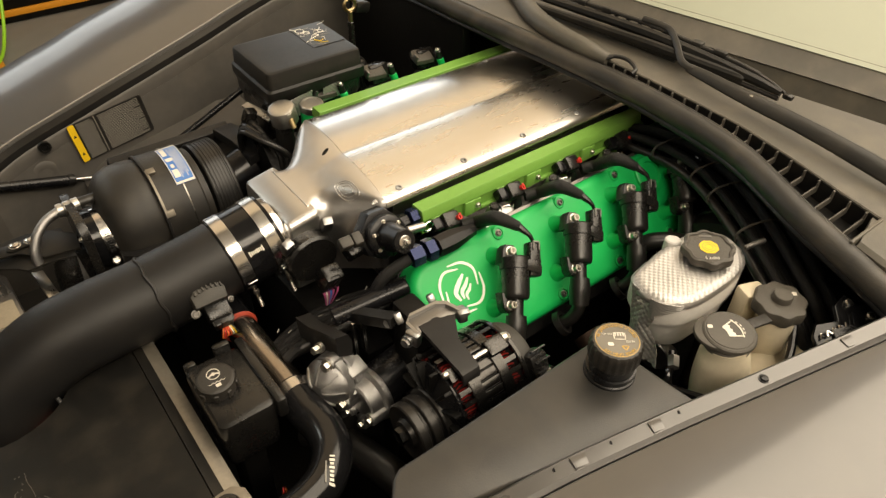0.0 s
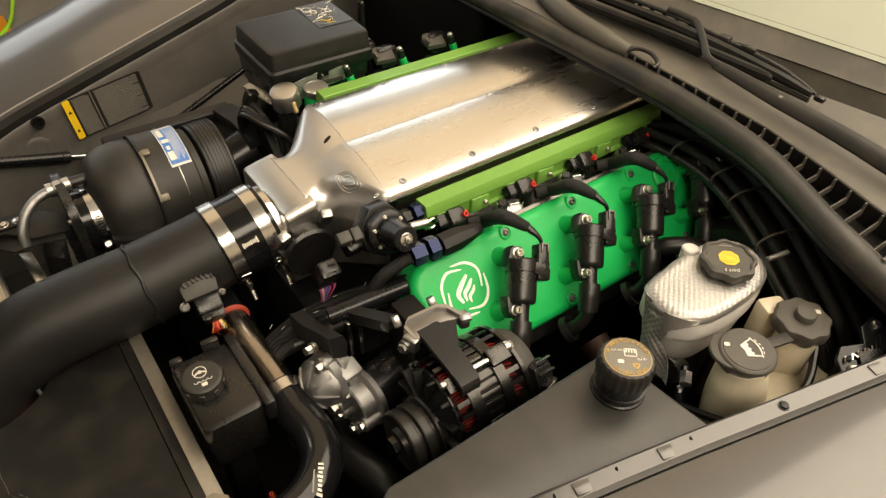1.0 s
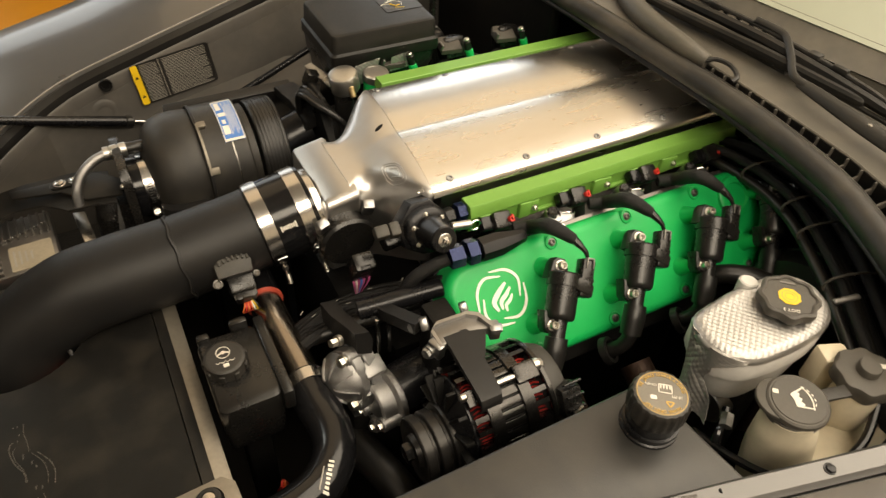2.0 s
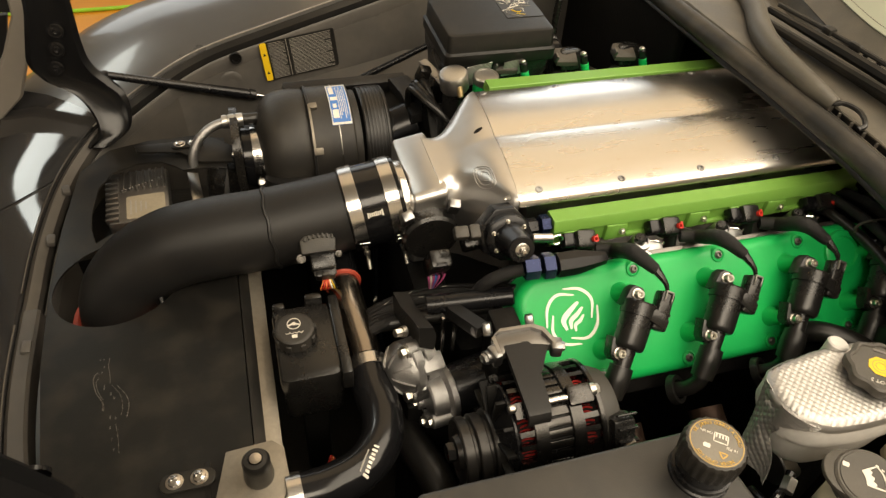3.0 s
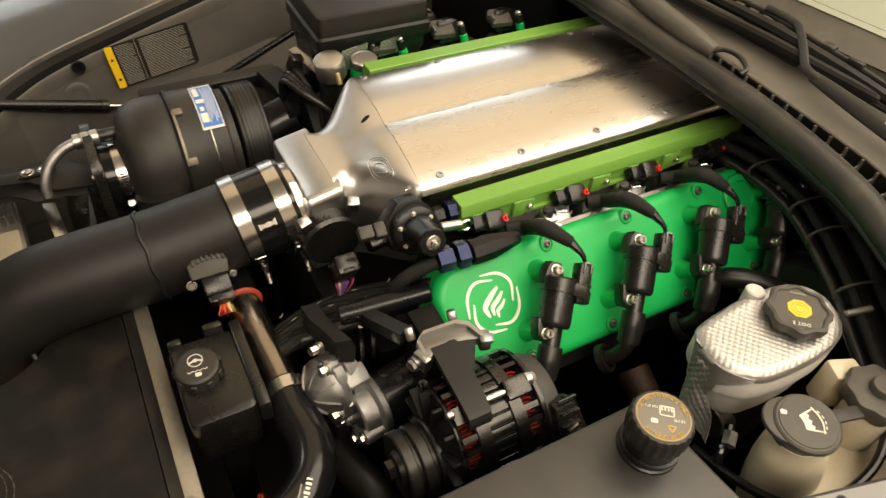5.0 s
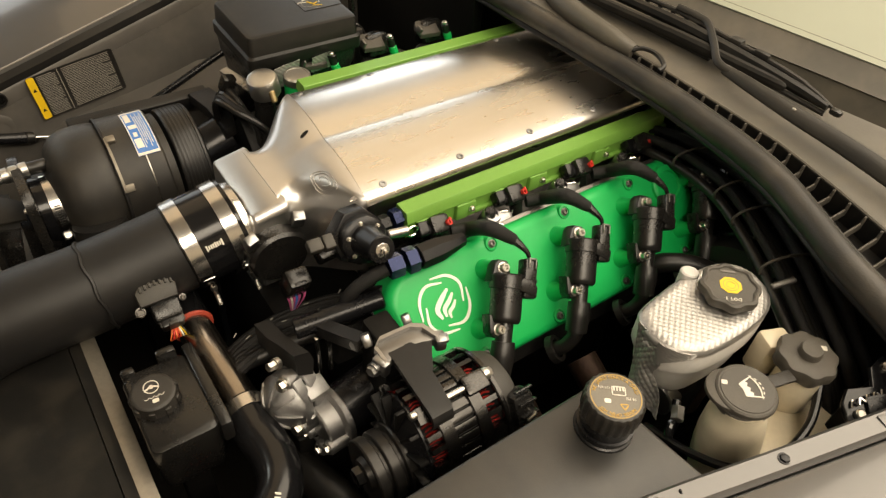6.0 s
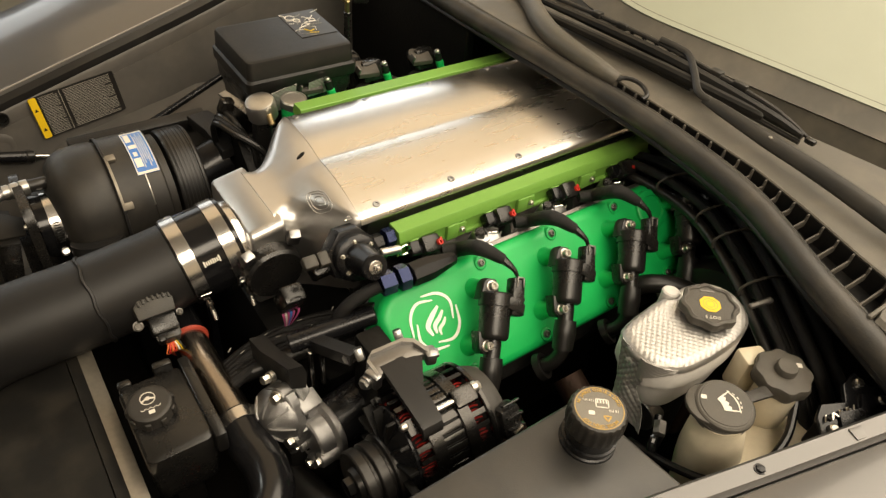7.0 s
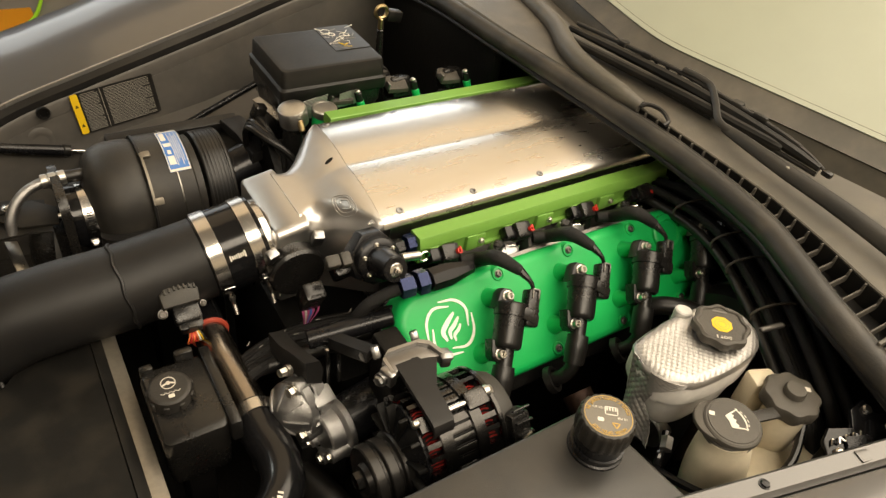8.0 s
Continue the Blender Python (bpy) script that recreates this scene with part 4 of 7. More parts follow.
inj = thing("fuel_injector", (0.008, -0.15, 0.80), "black fuel injector with a red locking clip below the rail", "injector", "fuel injectors")
part("body", G().cyl((0.014, -0.142, 0.826), (0.014, -0.160, 0.775), 0.0085), BLACK_PLASTIC, inj)
part("plug", G().box(0.026, 0.022, 0.020, at((-0.004, -0.158, 0.838), (0.15, -0.6, 0.8), (1, 0, -0.1)), 0.004), BLACK_PLASTIC, inj)
part("plug_rear", G().box(0.020, 0.018, 0.016, at((-0.022, -0.156, 0.838), (0.15, -0.6, 0.8), (1, 0, -0.1)), 0.004), BLACK_ANOD, inj)
part("red_clip", G().lathe([(0.0020, -0.002), (0.0037, -0.002), (0.0037, 0.002), (0.0020, 0.002)], at((0.006, -0.166, 0.845), (0.25, -0.65, 0.7)), 14).box(0.003, 0.009, 0.003, at((0.009, -0.165, 0.845), (0.25, -0.65, 0.7)), 0.001), RED, inj, "red locking clip")
boss = part("boss", G().lathe([(0.0135, -0.02), (0.0125, 0.008), (0.0105, 0.012), (0.0075, 0.0125), (0.0068, 0.004), (0, 0.004)], at((0.071, -0.163, 0.818), (0, -0.35, 1)), 24), ALU_CAST, inj, "bare aluminium boss")
part("boss_plug", G().cyl((0.071, -0.164, 0.820), (0.066, -0.167, 0.838), 0.0065), BLACK_PLASTIC, inj)
part("wire_clip", G().sweep([(0.084, -0.165, 0.826), (0.092, -0.170, 0.828), (0.096, -0.172, 0.822), (0.100, -0.170, 0.826)], 0.0011, 6), STEEL, inj)
for k in (1, 2, 3):
    copy_thing(inj, Matrix.Translation((0.008 + 0.1118 * k, -0.15, 0.80)))

# ---- valve cover of the driver's bank: local axes along the engine, up the slope, and out ----
VC = at((0, -0.206, 0.828), (0, -0.7071, 0.7071), (1, 0, 0))


def vc(u, s, n=0.0):
    return VC @ Vector((u, -s, n))


cover = thing("valve_cover", vc(0.13, 0.06, -0.05), "satin green powder-coated valve cover with a white relief badge", "valve cover")
outline = []
for cx, cy, r, a0 in ((0.352, -0.010, 0.022, 0), (-0.070, -0.026, 0.038, 90), (-0.078, -0.098, 0.030, 180), (0.340, -0.096, 0.030, 270)):
    for k in range(9):
        a = radians(a0 + 90 * k / 8)
        outline.append((cx + r * math.cos(a), cy + r * math.sin(a)))
part("shell", G().prism(outline, 0.055, VC @ Matrix.Translation((0, 0, -0.053)), 0.013, 6), GREEN, cover)
flange = [((x - 0.135) * 1.012 + 0.135, (y + 0.055) * 1.03 - 0.055) for x, y in outline]
part("flange", G().prism(flange, 0.012, VC @ Matrix.Translation((0, 0, -0.058)), 0.002), BLACK_ANOD, cover)
for u, s in ((0.038, 0.0), (0.150, 0.0), (0.262, 0.0), (0.093, 0.113), (0.206, 0.113), (-0.018, 0.113), (0.318, 0.113)):
    part("bolt_boss", G().lathe([(0.0100, -0.004), (0.0082, 0.0028), (0.0066, 0.0032), (0.0060, 0.002), (0, 0.002)], VC @ Matrix.Translation((u, -s, 0.001)), 22), GREEN, cover)
    socket_screw(VC @ Matrix.Translation((u, -s, 0.0032)), 0.0037, 0.0030, ALU_DARK, cover)
part("filler_boss", G().lathe([(0.030, -0.01), (0.027, 0.006), (0.0245, 0.0075), (0.019, 0.0075), (0.0175, 0.0045), (0, 0.0045)], VC @ Matrix.Translation((0.325, -0.022, 0.0)), 32), GREEN, cover, "round raised boss")
for k in range(4):
    for du, s in ((0.0178, 0.0239), (-0.0138, 0.0838)):
        part("coil_boss", G().lathe([(0.0150, -0.006), (0.0110, 0.005), (0.0088, 0.012), (0.0085, 0.0265), (0, 0.0265)], VC @ Matrix.Translation((du + 0.1118 * k, -s, 0.0)), 22), GREEN, cover)
# badge: a broken ring round three flames
LG = VC @ Matrix.Translation((-0.0440, -0.0412, 0.0016))


def stroke(pts, w):
    line = spline([(*p, 0) for p in pts], 6)
    left, right = [], []
    n = len(line)
    for i, p in enumerate(line):
        d = (line[min(i + 1, n - 1)] - line[max(i - 1, 0)]).normalized()
        t = w * (math.sin(math.pi * (0.08 + 0.84 * i / (n - 1))) ** 0.6)
        left.append((p.x - d.y * t, p.y + d.x * t))
        right.append((p.x + d.y * t, p.y - d.x * t))
    return left + right[::-1]


SWIRL = [[(-104, -44), (-103, 32), (-66, 80), (4, 82)], [(-42, 104), (30, 104), (78, 66), (80, -6)], [(102, 44), (103, -30), (66, -80), (-4, -82)], [(-80, 4), (-78, -64), (-32, -104), (40, -105)]]
for pts in SWIRL:
    turn = Matrix.Rotation(radians(-9), 4, "Z")
    part("badge_stroke", G().prism(stroke([(x * 0.000292, y * 0.000294) for x, y in pts], 0.0018), 0.0014, LG @ turn), LOGO_WHITE, cover, "white painted relief stroke")
for pts, w in (([(-0.004, -0.016), (-0.010, -0.006), (-0.004, 0.006), (0.004, 0.017)], 0.0036), ([(0.001, -0.014), (-0.001, -0.005), (0.005, 0.003), (0.010, 0.012)], 0.003), ([(0.007, -0.016), (0.005, -0.009), (0.010, -0.003), (0.013, 0.004)], 0.0024)):
    part("badge_flame", G().prism(stroke(pts, w * 0.85), 0.0014, LG @ Matrix.Rotation(radians(-17), 4, "Z")), LOGO_WHITE, cover, "white painted relief flame")

# ---- ignition coils ----
CO = VC @ Matrix.Translation((0.002, -0.054, 0.038)) @ Matrix.Rotation(radians(-27.8), 4, "Z")


def cl(x, y, z=0.0):
    return CO @ Vector((x, y, z))


coil = thing("ignition_coil", cl(0, 0, -0.005), "black ignition coil with rubber boot bolted to the valve cover", "ignition coil", "ignition coils")
part("body", G().lathe([(0, -0.0265), (0.0145, -0.0265), (0.0168, -0.0240), (0.0174, -0.020), (0.0180, 0.011), (0.0198, 0.0115), (0.0200, 0.0250), (0.0178, 0.0270), (0, 0.0270)], CO @ Matrix.Translation((0.0085, 0, 0.002)) @ Matrix.Rotation(radians(-90), 4, "X"), 28), BLACK_PLASTIC, coil)
for s in (1, -1):
    part("mounting_ear", G().prism([(-0.0125, s * 0.018), (0.013, s * 0.018), (0.0105, s * 0.036), (0.006, s * 0.0425), (-0.005, s * 0.0425), (-0.0095, s * 0.037)][::s], 0.016, CO @ Matrix.Translation((0, 0, -0.012)), 0.003), BLACK_PLASTIC, coil)
part("foot_web", G().box(0.012, 0.058, 0.012, CO @ Matrix.Translation((0.002, 0, -0.006)), 0.003), BLACK_PLASTIC, coil)
part("collar", G().prism([(0.004, 0.0125), (0.026, 0.006), (0.0365, 0.0035), (0.0375, 0.016), (0.030, 0.0225), (0.004, 0.0255)], 0.017, CO @ Matrix.Translation((0, 0, 0.0035)), 0.003), BLACK_PLASTIC, coil)
part("connector", G().box(0.016, 0.044, 0.018, CO @ Matrix.Translation((0.0285, 0.024, 0.010)), 0.003), BLACK_PLASTIC, coil)
part("connector_lock", G().box(0.010, 0.0025, 0.004, CO @ Matrix.Translation((0.0285, 0.0455, 0.0190)), 0.001).box(0.0018, 0.010, 0.003, CO @ Matrix.Translation((0.0244, 0.040, 0.0195)), 0.0006).box(0.0018, 0.010, 0.003, CO @ Matrix.Translation((0.0326, 0.040, 0.0195)), 0.0006), ALU_DARK, coil, "grey locking clip")
part("connector_nub", G().box(0.004, 0.004, 0.006, CO @ Matrix.Translation((0.0375, 0.022, 0.012)), 0.001), BLACK_PLASTIC, coil)
part("tower", G().cyl(cl(0.0095, -0.025, 0.001), cl(0.0085, -0.052, 0.001), 0.0095), BLACK_PLASTIC, coil)
boot = part("boot", G().sweep([cl(0.0078, -0.046, 0.003), cl(0.008, -0.060, 0.002), cl(0.009, -0.080, -0.002)], [0.0128, 0.0136, 0.0125], 18), RUBBER, coil)
part("plug_lead", G().sweep([cl(0.009, -0.076, -0.001), cl(0.0095, -0.086, -0.006), cl(0.006, -0.096, -0.016), cl(0.000, -0.102, -0.028)], 0.0088, 14), RUBBER, coil)
part("lead_end", G().lathe([(0.0165, -0.004), (0.0175, 0.004), (0.0125, 0.005), (0.0115, -0.004), (0.0165, -0.004)], at(cl(0.000, -0.102, -0.028), cl(0.000, -0.102, -0.028) - cl(0.006, -0.096, -0.016)), 20), RUBBER, coil)
for y in (0.0335, -0.0335):
    socket_screw(CO @ Matrix.Translation((0, y, 0.0045)), 0.0050, 0.0075, ZINC, coil)
for k in (1, 2, 3):
    copy_thing(coil, Matrix.Translation(cl(0, 0, -0.005) + Vector((0.1118 * k, 0, 0))))
# looms from the injectors to the coils
for k in range(3):
    x = 0.1118 * k
    end = cl(0.0285, 0.048, 0.012) + Vector((x, 0, 0))
    loom = thing("coil_loom", (x + 0.05, -0.18, 0.84), "woven black wire loom running from the rail to a coil", "wire loom", "coil looms")
    start = Vector((0.006 + x, -0.172, 0.834))
    part("sleeve", G().sweep([start, start + Vector((0.020, -0.010, 0.004)), end + Vector((-0.028, 0.040, 0.024)), end + Vector((-0.008, 0.020, 0.014))], [0.0075, 0.0085, 0.0095, 0.0065], 12), LOOM, loom)
    part("wire_tail", G().sweep([end + Vector((-0.010, 0.022, 0.016)), end + Vector((-0.002, 0.006, 0.007)), end], [0.0058, 0.0030, 0.0022], 8), BLACK_PLASTIC, loom)

# ---- intake pipe ----
pipe = thing("intake_pipe", (-0.40, 0, 0.78), "matt black intake pipe with a weld seam elbowing through the shroud", "pipe")
part("tube", G().sweep([(-0.215, -0.0157, 0.8148), (-0.2601, -0.0165, 0.8078), (-0.30, -0.0168, 0.8020), (-0.36, -0.0165, 0.7945), (-0.42, -0.0125, 0.788), (-0.475, -0.007, 0.775), (-0.520, -0.004, 0.745), (-0.550, -0.005, 0.700), (-0.562, -0.006, 0.62)], 0.0503, 40), BLACK_COAT, pipe)
part("weld_seam", G().sweep([(-0.3535 - 0.006 * math.sin(a) + 0.0012 * math.sin(9 * a), -0.0168 + 0.0505 * math.cos(a), 0.7952 + 0.0505 * math.sin(a)) for a in [2 * math.pi * k / 40 for k in range(41)]], 0.0022, 6, n=1), BLACK_COAT, pipe)
part("grommet_ring", G().sweep([(-0.556 + 0.056 * math.cos(a), -0.006 + 0.056 * math.sin(a), 0.688 + 0.02 * math.cos(a)) for a in [2 * math.pi * k / 32 for k in range(33)]], 0.006, 8, n=1), RED_RUBBER, pipe, "faded red silicone ring")
part("tab", G().cyl((-0.496, -0.050, 0.737), (-0.493, -0.061, 0.729), 0.0028), BLACK_COAT, pipe)
coupler = thing("hose_coupler", (-0.23, 0, 0.80), "glossy black silicone coupler held by two bright band clamps", "coupler")
CF = at((-0.2601, -0.0165, 0.8078), (1, 0.018, 0.155), (0, 0, 1))
part("sleeve", G().lathe([(0.0505, -0.002), (0.0525, -0.001), (0.0525, 0.068), (0.0505, 0.069)], CF, 56), BLACK_GLOSS, coupler)
for s0, x in ((0.0, -0.268), (0.0470, -0.220)):
    c = part("band_clamp", G().lathe([(0.0527, 0), (0.0541, 0.0006), (0.0541, 0.0164), (0.0527, 0.0170)], CF @ Matrix.Translation((0, 0, s0)), 64), STEEL, coupler, "bright T-bolt band clamp")
    part("t_bolt", G().cyl((x + 0.024, -0.057, 0.782), (x + 0.028, -0.065, 0.746), 0.0026), ZINC, c)
    part("thread", G().lathe([(0.0026 + 0.0006 * (k % 2), 0.0011 * k) for k in range(15)], at((x + 0.0263, -0.0616, 0.7615), (0.004, -0.008, -0.036)), 12), ZINC, c)
    part("nut", G().prism(hexagon(0.0042), 0.006, at((x + 0.0250, -0.0590, 0.773), (0.1, -0.22, -0.97)), 0.001), ALU_DARK, c)
    part("trunnion", G().box(0.012, 0.006, 0.008, at((x + 0.020, -0.055, 0.783), (0, -0.73, -0.69)), 0.002), ALU_DARK, c)
    part("clamp_pad", G().box(0.013, 0.020, 0.002, at((x + 0.021, -0.0645, 0.788), (0, -0.9, -0.43)), 0.0006), STEEL, c)
# maker's mark on the sleeve, kept as plain bars
for k in range(8):
    a = 0.48
    m = CF @ at((0.0526 * math.sin(a), 0.0526 * math.cos(a), 0.0220 + 0.0025 * k), (math.sin(a), math.cos(a), 0), (0, 0, 1))
    part("mark_bar", G().box(0.0017, (0.007, 0.0046, 0.0046, 0.0046, 0.006, 0.0046, 0.0046, 0.008)[k], 0.0004, m, 0), WHITE_INK, coupler)

# air sensor on the pipe
maf = thing("pressure_sensor", (-0.295, -0.048, 0.772), "black sensor with a multi-wire plug clamped on the intake pipe", "sensor")
SN = at((-0.303, -0.0565, 0.792), (0.0, -0.62, 0.78), (1, 0, 0))
part("saddle", G().prism([(-0.021, -0.010), (0.019, -0.010), (0.021, 0.004), (0.016, 0.012), (-0.015, 0.013), (-0.022, 0.006)], 0.013, SN, 0.003), DULL_PLASTIC, maf, "dusty saddle on the pipe")
for k in range(7):
    part("saddle_rib", G().box(0.0028, 0.006, 0.0055, SN @ at((-0.0155 + 0.0054 * k, 0.0100 - 0.0003 * (k - 3) ** 2, 0.012), (0, 0.3, 1)), 0.001), DULL_PLASTIC, maf)
part("body", G().box(0.030, 0.026, 0.020, at((-0.300, -0.067, 0.777), (0, -0.55, 0.83)), 0.004), BLACK_PLASTIC, maf)
part("plug", G().box(0.024, 0.018, 0.016, at((-0.299, -0.076, 0.766), (0, -0.35, 0.94)), 0.003), BLACK_PLASTIC, maf)
part("plug_ridge", G().box(0.027, 0.020, 0.004, at((-0.299, -0.0745, 0.771), (0, -0.35, 0.94)), 0.0015), DULL_PLASTIC, maf)
part("clip", G().box(0.010, 0.004, 0.016, at((-0.299, -0.0855, 0.768), (0, -0.35, 0.94)), 0.0015), DULL_PLASTIC, maf)
socket_screw(at((-0.325, -0.066, 0.783), (-0.1, -0.8, 0.6)), 0.0042, 0.005, ALU_DARK, maf)
socket_screw(at((-0.280, -0.066, 0.783), (0.1, -0.8, 0.6)), 0.0030, 0.004, ALU_DARK, maf)
for k in range(8):
    fan = -0.0105 + 0.003 * k
    part("wire", G().sweep([(-0.297 + 0.4 * fan, -0.080, 0.760), (-0.297 + 0.7 * fan, -0.087 - 0.002 * (k % 3), 0.756), (-0.297 + 0.95 * fan, -0.088, 0.748), (-0.294 + 0.4 * fan, -0.076, 0.736)], 0.0009, 6), (ORANGE, RED, ORANGE, RED, ORANGE, WHITE_INK, YELLOW_INK, BLACK_PLASTIC)[k], maf)

maf.location += Vector((-0.0006, -0.0090, 0.0086))

# ---- pressure regulator and fittings at the front of the rail ----
reg = thing("fuel_regulator", (-0.09, -0.165, 0.85), "black anodised fuel pressure regulator with a bright adjuster screw", "regulator")
rg = at((-0.0985, -0.155, 0.857), (-0.035, -0.90, 0.42), (1, 0, 0))
part("housing", G().lathe([(0, -0.012), (0.0255, -0.012), (0.0262, -0.011), (0.0262, 0.002), (0.0235, 0.004), (0.0185, 0.005), (0.0175, 0.020), (0.0155, 0.034), (0.0150, 0.042), (0.0138, 0.0435), (0, 0.0435)], rg, 40), BLACK_ANOD, reg)
part("back_plate", G().prism([(0.033 * math.cos(radians(a)), 0.033 * math.sin(radians(a))) for a in (15, 70, 110, 165, 215, 260, 300)], 0.022, rg @ Matrix.Translation((0, 0, -0.034)), 0.003), BLACK_ANOD, reg, "black faceted back plate")
part("washer", G().lathe([(0, 0.043), (0.0080, 0.043), (0.0080, 0.0448), (0.006, 0.0456), (0, 0.0456)], rg, 24), STEEL, reg, "bright washer")
part("adjuster", G().prism(hexagon(0.0042), 0.004, rg @ Matrix.Translation((0, 0, 0.0455)), 0.0006).lathe([(0, 0.049), (0.0026, 0.049), (0.0026, 0.054), (0, 0.0545)], rg, 14), STEEL, reg, "bright adjuster screw")
for k in range(6):
    a = radians(36 + 60 * k)
    socket_screw(rg @ Matrix.Translation((0.0205 * math.cos(a), 0.0205 * math.sin(a), 0.0042)), 0.0022, 0.003, ZINC, reg)
part("side_block", G().box(0.016, 0.014, 0.013, at((-0.154, -0.148, 0.868), (0, -0.5, 0.86), (1, 0, -0.08)), 0.002), DULL_PLASTIC, reg)
part("side_block", G().box(0.012, 0.016, 0.015, at((-0.139, -0.149, 0.867), (0, -0.5, 0.86), (1, 0, -0.08)), 0.002), DULL_PLASTIC, reg)
part("rail_fitting", G().prism(hexagon(0.0118), 0.012, at((-0.053, -0.136, 0.851), (1, 0, 0)), 0.002), BLUE_ANOD, reg, "dark blue anodised nut")
part("rail_fitting", G().prism(hexagon(0.0105), 0.012, at((-0.070, -0.138, 0.852), (1, 0, 0)), 0.002), BLACK_ANOD, reg)
part("steel_fitting", G().cyl((-0.072, -0.158, 0.854), (-0.046, -0.160, 0.851), 0.0055), ALU_RAW, reg)
part("steel_ring", G().sweep([(-0.040 + 0.007 * math.cos(a), -0.160, 0.847 + 0.007 * math.sin(a)) for a in [2 * math.pi * k / 16 for k in range(17)]], 0.0016, 6, n=1), STEEL, reg)
part("blue_fitting", G().prism(hexagon(0.0135), 0.017, at((-0.096, -0.199, 0.851), (1, -0.1, 0.05)), 0.002), BLUE_ANOD, reg, "dark blue anodised nut")
part("blue_fitting", G().prism(hexagon(0.0150), 0.013, at((-0.075, -0.201, 0.852), (1, -0.1, 0.05)), 0.002), BLUE_ANOD, reg, "dark blue anodised nut")
part("inlet_hose", G().sweep([(-0.096, -0.199, 0.850), (-0.115, -0.195, 0.842), (-0.135, -0.19, 0.825), (-0.15, -0.18, 0.78)], 0.0075, 12), LOOM, reg)
tagged(part("hose_end", G().loft([[(x, -0.203 + w * math.cos(a), 0.852 + h * math.sin(a)) for a in [2 * math.pi * k / 8 + math.pi / 8 for k in range(8)]] for x, w, h in ((-0.061, 0.013, 0.013), (-0.060, 0.0145, 0.0145), (-0.036, 0.0145, 0.0145), (-0.001, 0.0075, 0.0075), (0.0, 0.006, 0.006))]), BLACK_ANOD), "dark anodised tapered hose end lying along the valve cover", "hose end")


# ---- blower on the passenger side ----
BY, BZ = 0.238, 0.733
blower = thing("supercharger", (-0.26, BY, 0.62), "black centrifugal supercharger with a belt pulley and blue label", "supercharger")
BX = at((0, BY, BZ), (1, 0, 0), (0, 0, 1))
part("volute", G().lathe([(0, -0.372), (0.040, -0.372), (0.042, -0.357), (0.050, -0.353), (0.067, -0.347), (0.079, -0.336), (0.0850, -0.320), (0.0862, -0.300), (0.085, -0.284), (0.083, -0.279), (0, -0.279)], BX, 64), BLOWER_COAT, blower, "round black scroll housing")
part("outlet", G().sweep([(-0.318, BY - 0.075, BZ + 0.0), (-0.320, BY - 0.09, BZ - 0.06), (-0.330, BY - 0.06, BZ - 0.14), (-0.35, BY, BZ - 0.22)], [0.034, 0.036, 0.036, 0.034], 24), BLACK_COAT, blower)
part("gear_case", G().lathe([(0, -0.279), (0.085, -0.279), (0.0865, -0.277), (0.0865, -0.216), (0.084, -0.2135), (0.0765, -0.2135), (0.0765, -0.203), (0.05, -0.201), (0.03, -0.18), (0, -0.18)], BX, 60), BLOWER_COAT, blower, "black gear case")
part("seam_line", G().lathe([(0.0866, -0.2375), (0.0873, -0.237), (0.0873, -0.2362), (0.0866, -0.2358)], BX, 60), ZINC, blower, "thin bright joint line")
pulley = part("pulley", G().lathe([(0, -0.199), (0.074, -0.199), (0.0790, -0.198), (0.0800, -0.196), (0.0800, -0.194), (0.0788, -0.1935), (0.0795, -0.193), (0.0802, -0.180), (0.0795, -0.164), (0.0788, -0.1635), (0.0800, -0.163), (0.0800, -0.160), (0.078, -0.158), (0.06, -0.157), (0.055, -0.166), (0, -0.166)], BX, 60), RUBBER, blower, "smooth black drive belt on its pulley", angle=25)
for k in range(6):
    x = -0.1905 + 0.0050 * k
    part("belt_rib", G().lathe([(0.0796, x - 0.0014), (0.0807, x - 0.0008), (0.0807, x + 0.0008), (0.0796, x + 0.0014)], BX, 60), RUBBER, pulley)
part("band", G().lathe([(0.0866, -0.2795), (0.0885, -0.279), (0.0885, -0.2755), (0.0866, -0.275)], BX, 60), BLACK_COAT, blower)


def on_case(x, a, r=0.0868):
    """A frame on the case at the angle a up from the side that faces the driver."""
    return at((x, BY - r * math.cos(a), BZ + r * math.sin(a)), (0, -math.cos(a), math.sin(a)), (1, 0, 0))


strip = part("clamp_strip", G().skin([[on_case(x, radians(24 + 50 * k / 12), 0.0888) @ Vector((0, 0, 0.001)) for k in range(13)] for x in (-0.2780, -0.2748)], 0.0015), EDGE, blower, "pale clamp strip")
for a in (72, 27):
    part("clamp_lug", G().box(0.012, 0.010, 0.006, on_case(-0.2705, radians(a), 0.0890), 0.0012), EDGE, strip)
rows = [[on_case(x, radians(a), 0.0874) @ Vector((0, 0, 0)) for a in range(50, 108, 4)] for x in (-0.246, -0.217)]
lab_ = part("blue_label", G().skin(rows, 0.0005), BLUE_INK, blower, "blue and white data label")
bars = [(-0.2458, -0.2446, 48, 96), (-0.2184, -0.2172, 48, 96), (-0.2446, -0.2184, 48, 50), (-0.2446, -0.2184, 94, 96), (-0.243, -0.234, 54, 62), (-0.241, -0.236, 64, 68), (-0.243, -0.233, 72, 76), (-0.243, -0.236, 80, 92)]
bars += [(-0.2325 + 0.0026 * k, -0.2316 + 0.0026 * k, 53 + (k % 3) * 3, 91 - (k % 2) * 5) for k in range(5)]
